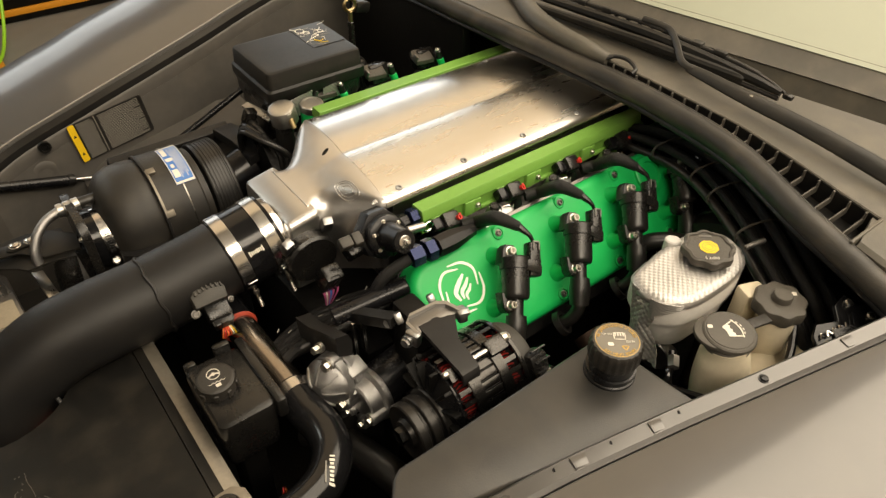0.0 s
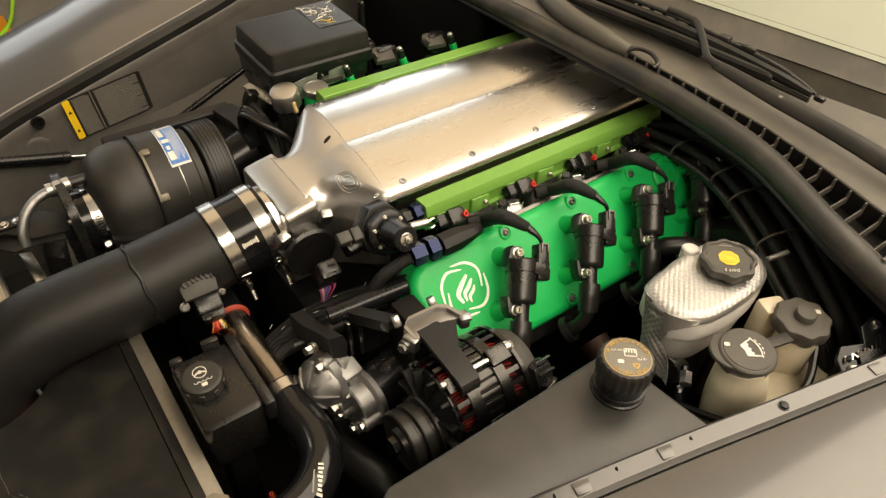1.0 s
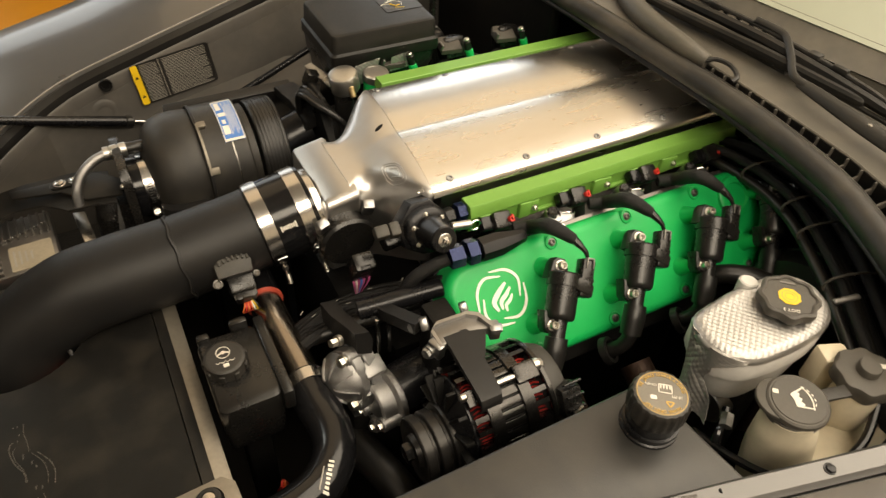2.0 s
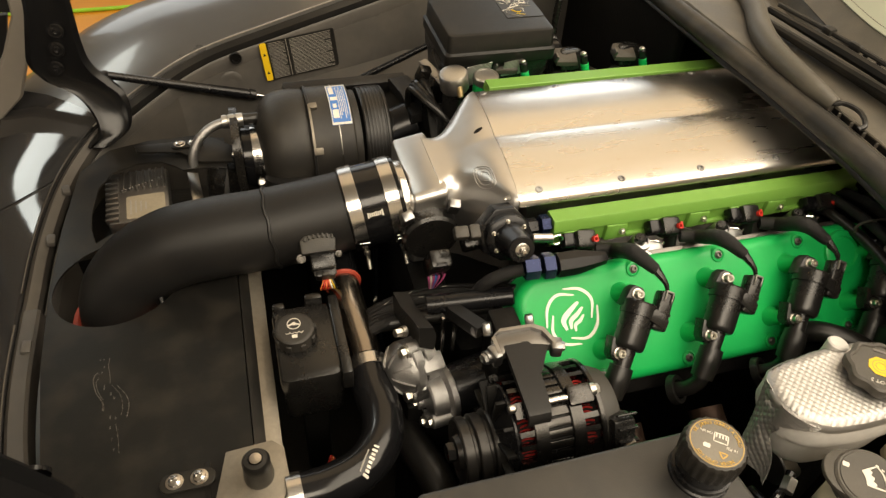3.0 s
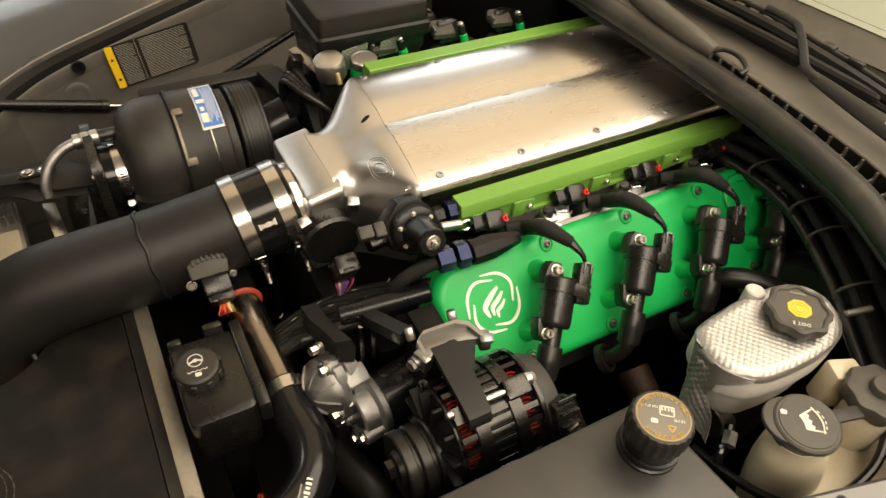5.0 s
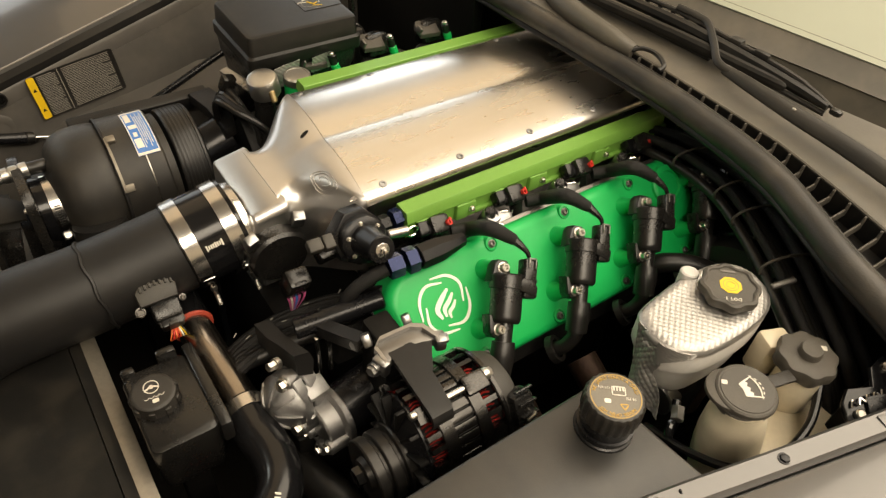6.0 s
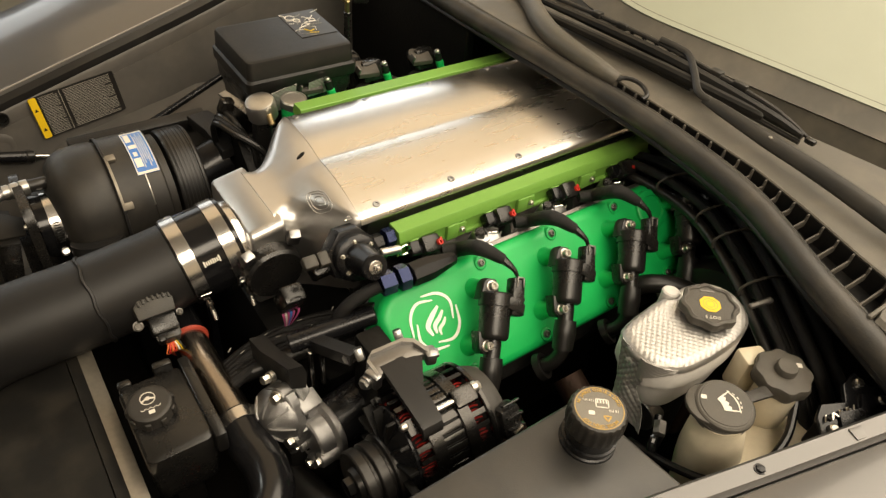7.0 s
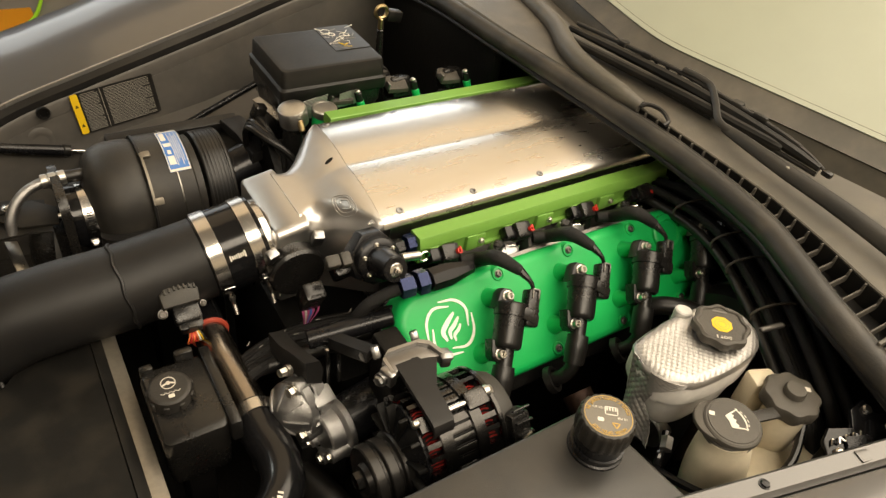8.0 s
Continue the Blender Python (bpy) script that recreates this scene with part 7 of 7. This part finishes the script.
def pill(f=1.0, dz=0.0, grow=0.0):
    """Outline of the reservoir seen from above: narrow and rounded at the rear, square at the front."""
    pts = [(0.072, -0.400), (0.080, -0.392), (0.105, -0.387), (0.150, -0.383), (0.190, -0.384), (0.215, -0.391), (0.229, -0.405), (0.232, -0.423), (0.224, -0.442), (0.205, -0.456), (0.175, -0.463), (0.130, -0.464), (0.096, -0.460), (0.075, -0.447), (0.066, -0.430), (0.066, -0.412)]
    pts = [(0.066 + 0.93 * (x - 0.066), y) for x, y in pts]
    line = spline([(*p, 0) for p in pts + [pts[0]]], 3)[:-1]
    c = Vector((0.142, -0.424, 0))
    return [((p.x - c.x) * f + c.x + (grow if p.x > c.x else -grow), (p.y - c.y) * f + c.y + (grow if p.y > c.y else -grow), dz) for p in line]


part("tank", G().loft([pill(0.70, 0.786), pill(0.86, 0.804), pill(0.95, 0.835), pill(0.97, 0.846)]), GREY_RES, brake, "pale grey translucent tank")
part("rim", G().loft([pill(0.97, 0.834), pill(1.015, 0.837), pill(1.03, 0.843), pill(1.03, 0.860), pill(1.0, 0.8655)]), GREY_RES, brake, "pale rim of the tank")
rng = random.Random(4)
rings = []
for f, z in ((1.035, 0.8655), (1.040, 0.8680), (1.026, 0.8705), (0.992, 0.8728)):
    rings.append([(x + rng.uniform(-0.0005, 0.0005), y + rng.uniform(-0.0005, 0.0005), zz + rng.uniform(-0.0006, 0.0006)) for x, y, zz in pill(f, z)])
part("foil_edge", G().loft(rings, caps=False), FOIL, brake, "rolled silver foil edge", angle=60)


def emboss(a, b):
    """Height of the foil's raised squares, 5 mm apart."""
    p, q = (0.78 * a + 0.62 * b) / 0.0052, (-0.62 * a + 0.78 * b) / 0.0052
    return 0.00075 * abs(math.sin(math.pi * p) * math.sin(math.pi * q)) ** 0.7


rim_ = np.array([(x, y) for x, y, z in pill(1.004)])
nxt = np.roll(rim_, -1, 0)
cells, vs, fs = {}, [], []
for i in range(172):
    for j in range(96):
        x, y = 0.0615 + 0.00095 * i, -0.4685 + 0.00095 * j
        way = nxt - rim_
        u = np.clip(((np.array((x, y)) - rim_) * way).sum(1) / (way * way).sum(1), 0, 1)
        d = float(np.hypot(*(rim_ + way * u[:, None] - (x, y)).T).min())
        hit = (rim_[:, 1] > y) != (nxt[:, 1] > y)
        if int((hit & (x < rim_[:, 0] + (y - rim_[:, 1]) * way[:, 0] / (way[:, 1] + 1e-12))).sum()) % 2:
            cells[i, j] = len(vs)
            vs.append((x, y, 0.8755 - 0.0040 * max(0.0, 1 - d / 0.009) ** 2 + emboss(x, y) + 0.0008 * math.sin(31 * x + 60 * y)))
for i, j in cells:
    quad = [(i, j), (i + 1, j), (i + 1, j + 1), (i, j + 1)]
    if all(q in cells for q in quad):
        fs.append(tuple(cells[q] for q in quad))
part("foil_top", G().add(vs, fs), FOIL, brake, "embossed silver foil cover", angle=80)
rows = []
for k in range(76):
    u = k / 75
    row = []
    for j in range(46):
        v = j / 45
        y = -0.401 - 0.022 * u - v * (0.033 + 0.008 * u - 0.010 * math.exp(-((u - 0.45) / 0.14) ** 2))
        z = 0.8745 - (0.086 - 0.010 * v) * u - 0.006 * v
        row.append((0.0655 - 0.010 * u + 0.004 * math.sin(5.5 * v + 4 * u) * u - emboss(y, z) * 1.2, y, z))
    rows.append(row)
part("foil_skirt", G().skin(rows, 0.0005), FOIL, brake, "hanging crumpled foil skirt", angle=80)
rows = [[(0.064 + 0.020 * v * v - 0.003 * u, -0.428 - 0.030 * v - 0.004 * u * (1 - v) - emboss(0.05 * v, 0.03 * u), 0.872 - 0.024 * u * (1 - 0.8 * v)) for v in [j / 30 for j in range(31)]] for u in [k / 24 for k in range(25)]]
part("foil_fold", G().skin(rows, 0.0005), FOIL, brake, "foil flap folded round the corner", angle=80)
BC = at((0.166, -0.424, 0.878), (-0.04, 0.0, 1), (-0.75, 0.66, 0)) @ Matrix.Diagonal((0.91, 0.91, 1, 1))
bcap = part("cap", G().lathe([(0.020, -0.006), (0.022, 0.001), (0.0285, 0.002), (0.0315, 0.004), (0.0325, 0.0105), (0.0315, 0.0135), (0.0285, 0.0150), (0.0268, 0.0145), (0.0258, 0.0128), (0, 0.0128)], BC, 128, 0.055, 8), CAP_GREY, brake)
face = BC @ Matrix.Translation((0, 0, 0.0130))
part("yellow_mark", G().prism([(0.0125 * math.cos(radians(22.5 + 45 * k)), 0.0125 * math.sin(radians(22.5 + 45 * k))) for k in range(8)], 0.0004, face), YELLOW_INK, bcap, "yellow octagonal mark")
for r in (0.0045, 0.0078):
    part("mark_ring", G().prism(arc_band(0, 0, r, r + 0.0008, 0, 359, 28), 0.0003, face @ Matrix.Translation((0, 0, 0.0004))), ORANGE_INK, bcap)
part("cap_slot", G().box(0.016, 0.003, 0.0006, face @ Matrix.Translation((0.0, -0.0205, 0.0002)), 0), ALU_DARK, bcap, "worn slot")
writing("word", "DOT 3", face @ Matrix.Translation((0.0, 0.020, 0.0002)) @ Matrix.Rotation(math.pi, 4, "Z") @ Matrix.Rotation(math.pi, 4, "Z"), 0.006, WHITE_INK, bcap)
part("cylinder", G().cyl((0.10, -0.43, 0.755), (0.30, -0.40, 0.765), 0.024), ALU_CAST, brake)
part("support", G().cyl((0.14, -0.425, 0.62), (0.14, -0.425, 0.79), 0.03), DARK, brake)
part("rear_nipple", G().cyl((0.222, -0.440, 0.872), (0.250, -0.448, 0.876), 0.0034), ALU_DARK, brake)
part("front_pipe", G().sweep([(0.085, -0.462, 0.80), (0.075, -0.470, 0.795), (0.062, -0.478, 0.785), (0.055, -0.49, 0.76)], 0.0045, 10), BLACK_GLOSS, brake)
part("line_nut", G().prism(hexagon(0.007), 0.014, at((0.080, -0.468, 0.800), (-0.6, -0.5, -0.2)), 0.001), ALU_DARK, brake)
part("neck_side", G().cyl((0.148, -0.390, 0.80), (0.158, -0.383, 0.879), 0.010), GREY_RES, brake)
boost = thing("brake_booster", (0.36, -0.41, 0.70), "black drum of the brake booster behind the reservoir", "booster")
part("vacuum_port", G().cyl((0.292, -0.372, 0.775), (0.306, -0.372, 0.775), 0.012), BLACK_PLASTIC, boost)
part("seam_band", G().lathe([(0.117, 0.036), (0.121, 0.038), (0.121, 0.044), (0.117, 0.046)], at((0.300, -0.40, 0.708), (1, 0, 0), (0, 0, 1)), 40), BLACK_ANOD, boost)
part("drum", G().lathe([(0, 0), (0.08, 0), (0.112, 0.012), (0.118, 0.03), (0.118, 0.075), (0.10, 0.09), (0, 0.09)], at((0.300, -0.40, 0.708), (1, 0, 0), (0, 0, 1)), 40), RUBBER, boost)

wash = thing("washer_bottle", (0.10, -0.53, 0.72), "yellowed washer fluid bottle with a black hinged cap", "washer bottle")
part("bottle", G().loft([[(x, y, z) for x, y in rounded(w, h, 0.02, 5, cx, cy)] for w, h, cx, cy, z in ((0.135, 0.085, 0.150, -0.555, 0.66), (0.14, 0.09, 0.152, -0.556, 0.77), (0.135, 0.085, 0.152, -0.556, 0.792), (0.11, 0.06, 0.152, -0.556, 0.801))]), MILKY, wash)
part("neck", G().lathe([(0.026, -0.06), (0.0290, -0.045), (0.0305, -0.02), (0.0310, 0.0), (0.0305, 0.020), (0.0285, 0.040), (0.0265, 0.055), (0.0235, 0.060), (0.0235, 0.075), (0, 0.075)], at((0.1035, -0.517, 0.780), (-0.11, 0.09, 1)), 40), MILKY, wash)
WC = at((0.098, -0.508, 0.862), (-0.05, -0.03, 1), (-0.75, 0.66, 0)) @ Matrix.Diagonal((0.92, 0.92, 1, 1))
wcap = part("cap", G().lathe([(0.0250, -0.013), (0.0285, -0.012), (0.0290, -0.010), (0.0285, -0.0065), (0.0255, -0.005), (0.0255, -0.002), (0.0300, -0.0015), (0.0312, 0.0005), (0.0305, 0.0040), (0.0285, 0.0054), (0.0268, 0.0054), (0.0262, 0.0062), (0, 0.0066)], WC, 56), CAP_GREY, wash)
part("thumb_tab", G().prism([(0.026 * math.cos(a) + 0.014, 0.025 * math.sin(a)) for a in [2 * math.pi * k / 28 for k in range(28)]], 0.0042, WC @ Matrix.Translation((0, 0, -0.001)), 0.0015), CAP_GREY, wcap)
face = WC @ Matrix.Translation((0, 0, 0.0063))
icon = face @ Matrix.Rotation(radians(112), 4, "Z")
for pts in ([(-0.012, 0.009), (-0.006, 0.0115), (0.0, 0.0122), (0.006, 0.0115), (0.012, 0.009)], [(-0.012, 0.009), (-0.0095, 0.002), (-0.007, -0.006)], [(0.012, 0.009), (0.0095, 0.002), (0.007, -0.006)], [(-0.007, -0.006), (0.0, -0.0045), (0.007, -0.006)]):
    part("screen_mark", G().prism(stroke(pts, 0.0008), 0.0006, icon), WHITE_INK, wcap)
part("wave_mark", G().prism([(-0.0068, -0.0055), (0.0, -0.0042), (0.0068, -0.0055), (0.0088, 0.0005), (0.006, 0.003), (0.003, 0.0005), (0.0, 0.003), (-0.003, 0.0005), (-0.006, 0.003), (-0.0088, 0.0005)], 0.0006, icon), WHITE_INK, wcap)
for k in range(6):
    q = radians(40 + 20 * k)
    part("drop_mark", G().box(0.0030, 0.0011, 0.0006, icon @ Matrix.Translation((0.0165 * math.cos(q), 0.0165 * math.sin(q) - 0.001, 0.0001)) @ Matrix.Rotation(q + math.pi / 2, 4, "Z"), 0), WHITE_INK, wcap)
part("book_mark", G().prism(rounded(0.006, 0.005, 0.001, 2), 0.0006, face @ Matrix.Translation((0.022, -0.005, -0.0006))), WHITE_INK, wcap)
part("strap", G().box(0.036, 0.013, 0.004, at((0.137, -0.515, 0.861), (0, 0, 1), (1, -0.25, -0.06)), 0.0015), CAP, wash)
part("breather_hose", G().sweep([(0.203, -0.528, 0.840), (0.189, -0.540, 0.830), (0.156, -0.556, 0.822), (0.113, -0.560, 0.815), (0.073, -0.545, 0.805), (0.058, -0.506, 0.790), (0.060, -0.455, 0.765)], 0.0045, 10), BLACK_GLOSS, wash)

clutch = thing("clutch_reservoir", (0.17, -0.515, 0.80), "yellowed clutch fluid bottle with a scalloped black cap", "clutch reservoir")
part("bottle", G().lathe([(0, 0), (0.018, 0.001), (0.0205, 0.006), (0.0215, 0.03), (0.0205, 0.065), (0, 0.075)], at((0.184, -0.517, 0.786), (0, 0, 1)), 32), MILKY, clutch)
part("ear", G().box(0.030, 0.024, 0.05, at((0.187, -0.481, 0.832), (0, 0, 1), (1, -0.4, 0)), 0.004), MILKY, clutch)
KC = at((0.1855, -0.5135, 0.850), (-0.04, -0.02, 1), (-0.75, 0.66, 0)) @ Matrix.Diagonal((0.88, 0.88, 1, 1))
kcap = part("cap", G().lathe([(0.022, -0.001), (0.0300, 0.000), (0.0318, 0.003), (0.0322, 0.013), (0.0305, 0.0165), (0.028, 0.0172), (0.018, 0.0178), (0, 0.018)], KC, 128, 0.050, 8), CAP_GREY, clutch)
part("knob", G().lathe([(0.0122, 0.017), (0.0122, 0.0235), (0.0108, 0.0255), (0, 0.0258)], KC, 28), CAP_GREY, kcap)
part("book_mark", G().prism(rounded(0.007, 0.006, 0.001, 2), 0.0005, KC @ Matrix.Translation((-0.018, -0.010, 0.0175))), WHITE_INK, kcap)

hook = thing("latch_mechanism", (0.215, -0.575, 0.80), "small black latch with plated pins by the fender", "latch")
LK = at((0.200, -0.580, 0.858), (-0.25, -0.35, 1), (1, -0.2, 0))
part("plate", G().prism([(-0.040, -0.012), (0.010, -0.022), (0.046, -0.012), (0.052, 0.014), (0.034, 0.020), (0.028, 0.036), (0.010, 0.030), (0.002, 0.014), (-0.022, 0.020), (-0.034, 0.010)], 0.005, LK, 0.0015), BLACK_GLOSS, hook)
part("claw", G().prism([(-0.018, -0.006), (0.016, -0.010), (0.030, 0.006), (0.020, 0.016), (0.012, 0.004), (-0.012, 0.008)], 0.004, LK @ Matrix.Translation((0, 0, 0.0055)), 0.001), BLACK_ANOD, hook, "black latch claw")
part("spring", G().sweep([LK @ Vector((-0.030 + 0.004 * k, 0.004 + 0.005 * (k % 2), 0.008)) for k in range(10)], 0.0012, 6), STEEL, hook)
for x, y in ((-0.026, -0.004), (0.036, 0.004), (0.024, 0.026)):
    part("pin", G().cyl(LK @ Vector((x, y, 0.003)), LK @ Vector((x, y, 0.011)), 0.0048), ZINC, hook)
part("block", G().box(0.05, 0.03, 0.20, Matrix.Translation((0.215, -0.575, 0.745)), 0.004), DARK, hook)

# wiring along the firewall on the driver's side
side_h = thing("firewall_harness", (0.3, -0.35, 0.80), "thick bundle of taped black cables below the cowl", "wiring")
RUN = ((0.350, -0.09, 0.80), (0.366, -0.150, 0.842), (0.372, -0.225, 0.856), (0.362, -0.305, 0.860), (0.322, -0.392, 0.858), (0.276, -0.470, 0.850), (0.242, -0.545, 0.82), (0.22, -0.60, 0.76))
for k in range(11):
    side = -0.034 + 0.0070 * k
    lift = 0.005 * ((k * 3) % 4) - 0.012 - 0.25 * abs(side)
    part("cable", G().sweep([(x + side * (1.0 - 0.03 * i), y - 0.45 * side, z + lift) for i, (x, y, z) in enumerate(RUN)], (0.0068, 0.0056, 0.0062)[k % 3], 12), (RUBBER, LOOM, FUSE_LID, RUBBER)[k % 4], side_h)
for i, u in ((2, 0.1), (3, 0.05), (3, 0.55), (4, 0.4)):
    c = Vector(RUN[i]).lerp(Vector(RUN[i + 1]), u)
    across = Vector((1, -0.45, 0)).normalized()
    loop = [c + across * (0.042 * math.cos(q)) + Vector((0, 0, 0.020 * math.sin(q) - 0.010)) for q in [2 * math.pi * n / 24 for n in range(25)]]
    part("tie", G().sweep(loop, 0.0017, 6, n=1), CAP_GREY, side_h, "grey cable tie")
tagged(part("heater_hose", G().sweep([(0.232, -0.285, 0.755), (0.252, -0.305, 0.775), (0.285, -0.335, 0.775), (0.322, -0.375, 0.752)], 0.0125, 14), RUBBER), "dull black heater hose behind the coils", "hose")
tagged(part("rear_plug", G().cyl((0.385, -0.250, 0.77), (0.372, -0.225, 0.835), 0.016), BLACK_PLASTIC), "black plastic plug at the rear of the valve cover", "plug")

# ---- cowl grille and wiper ----
grille = thing("cowl_grille", (0.32, -0.3, 0.926), "black slotted air grille along the cowl", "grille")


DOWN = Vector((0, 0, -1))
part("well", G().skin([[grille_pt(k / 30, u) + DOWN * 0.026 for k in range(31)] for u in (-0.1, 1.05)], 0.003), RUBBER, grille, "dark opening")
part("rear_wall", G().skin([[grille_pt(k / 30, 1.0) + Vector((0.001, 0, 0)) + DOWN * d for k in range(31)] for d in (0.001, 0.027)], 0.002), RUBBER, grille, "black rear wall of the well")
for k in range(24):
    v = (k + 0.35) / 24
    a, b = grille_pt(v, 0.0) + DOWN * 0.012, grille_pt(v, 1.0) + DOWN * 0.012
    along = (b - a).normalized()
    slat = G().box((b - a).length, 0.0022, 0.010, at((a + b) / 2, (0, 0, 1), along), 0.0007, 1)
    slat.box(0.006, 0.0026, 0.014, at(b + Vector((-0.003, 0, 0.0055)), (0.12, 0, 1), along), 0.0008, 1)
    part("slat", slat, CAP_GREY, grille)
part("end_wall", G().box(0.066, 0.004, 0.036, at(grille_pt(1.0, 0.5) + DOWN * 0.018 + Vector((0, -0.002, 0)), (0, 0, 1), grille_pt(1.0, 1.0) - grille_pt(1.0, 0.0)), 0.001), COWL, grille)
part("edge", G().sweep([grille_pt(k / 30, 1.02) + Vector((0, 0, 0.0004)) for k in range(31)], 0.0020, 6, n=1), COWL, grille)

rib = thing("cowl_duct", (0.34, 0, 0.93), "grey-brown rounded duct moulded on the cowl with a looped hose", "duct")
part("duct", G().sweep([(0.44, 0.34, 0.945), (0.40, 0.18, 0.950), (0.355, 0.085, 0.951), (0.336, 0.02, 0.951), (0.332, -0.06, 0.950), (0.338, -0.100, 0.946)], [0.012, 0.015, 0.016, 0.016, 0.014, 0.010], 14), COWL, rib)
part("loop", G().sweep([(0.332, -0.098, 0.949), (0.345, -0.108, 0.953), (0.350, -0.128, 0.953), (0.340, -0.150, 0.951), (0.330, -0.152, 0.947)], 0.0032, 8), RUBBER, rib)

wiper = thing("wiper", (0.42, -0.2, 0.94), "black wiper arm and blade lying on the cowl", "wiper")
part("blade", G().sweep([(0.395, 0.130, 0.960), (0.408, 0.02, 0.964), (0.4215, -0.10, 0.9665), (0.429, -0.20, 0.9645), (0.4335, -0.28, 0.961), (0.4345, -0.322, 0.958)], [0.005, 0.0075, 0.0085, 0.0085, 0.0075, 0.0045], 8), FUSE_LID, wiper)
part("rubber", G().sweep([(0.386, 0.105, 0.950), (0.397, 0.0, 0.953), (0.412, -0.13, 0.954), (0.424, -0.25, 0.953), (0.433, -0.322, 0.950)], 0.0036, 6), RUBBER, wiper)
part("top_rail", G().sweep([(0.410, 0.130, 0.966), (0.4235, 0.02, 0.971), (0.4345, -0.08, 0.9735), (0.441, -0.18, 0.971), (0.443, -0.25, 0.9685), (0.4425, -0.283, 0.966)], 0.0036, 8), WIPER_GREY, wiper, "dusty grey top rail")
part("tail", G().sweep([(0.4425, -0.278, 0.966), (0.440, -0.305, 0.963), (0.4365, -0.327, 0.959)], [0.0036, 0.0028, 0.0022], 8), WIPER_GREY, wiper)
part("lower_beam", G().sweep([(0.374, 0.10, 0.955), (0.389, -0.02, 0.958), (0.404, -0.12, 0.960), (0.4155, -0.205, 0.9595), (0.426, -0.258, 0.958), (0.4285, -0.268, 0.9575)], [0.006, 0.0078, 0.0082, 0.0080, 0.0070, 0.0050], 10), FUSE_LID, wiper, "rounded black beam")
for y, x, w in ((0.035, 0.421, 0.016), (-0.012, 0.427, 0.02), (-0.176, 0.4415, 0.018), (-0.215, 0.442, 0.022)):
    part("clip", G().box(0.014 if w < 0.02 else 0.009, w, 0.010, at((x, y, 0.972), (0, 0, 1), (1, 0.1, 0)), 0.003), WIPER_GREY, wiper, "dusty grey clip")
for k in range(7):
    part("rail_link", G().box(0.006, 0.006, 0.006, at((0.430 + 0.0022 * k, -0.030 - 0.022 * k, 0.9685), (0, 0, 1), (1, 0.1, 0)), 0.001), BLACK_PLASTIC, wiper)
part("end_cap", G().box(0.010, 0.015, 0.008, at((0.4355, -0.333, 0.957), (0, 0, 1), (1, 0.06, 0)), 0.004), BLACK_PLASTIC, wiper)
part("elbow", G().sweep([(0.4345, -0.078, 0.979), (0.4385, -0.112, 0.979), (0.4355, -0.131, 0.9775), (0.411, -0.163, 0.972), (0.3865, -0.192, 0.966), (0.3855, -0.214, 0.963)], 0.0050, 10, flat=0.7), WIPER_GREY, wiper, "dusty grey elbow")
part("arm", G().sweep([(0.3865, -0.205, 0.962), (0.3835, -0.24, 0.962), (0.3785, -0.31, 0.961), (0.377, -0.38, 0.960), (0.372, -0.46, 0.957), (0.366, -0.55, 0.950), (0.362, -0.64, 0.938)], [0.0065, 0.0085, 0.0100, 0.0110, 0.0120, 0.0125, 0.0125], 12, flat=0.55), WIPER_GREY, wiper, "dusty grey-black arm")
part("arm_pin", G().lathe([(0, 0), (0.0030, 0), (0.0026, 0.0012), (0, 0.0016)], at((0.3785, -0.311, 0.9665)), 14), ZINC, wiper)
part("second_blade", G().sweep([(0.388, 0.070, 0.9495), (0.398, -0.032, 0.951), (0.4105, -0.166, 0.951)], 0.0042, 8), RUBBER, wiper)
part("second_link", G().box(0.008, 0.035, 0.008, at((0.394, 0.0, 0.956), (0, 0, 1), (1, 0.1, 0)), 0.003), WIPER_GREY, wiper)
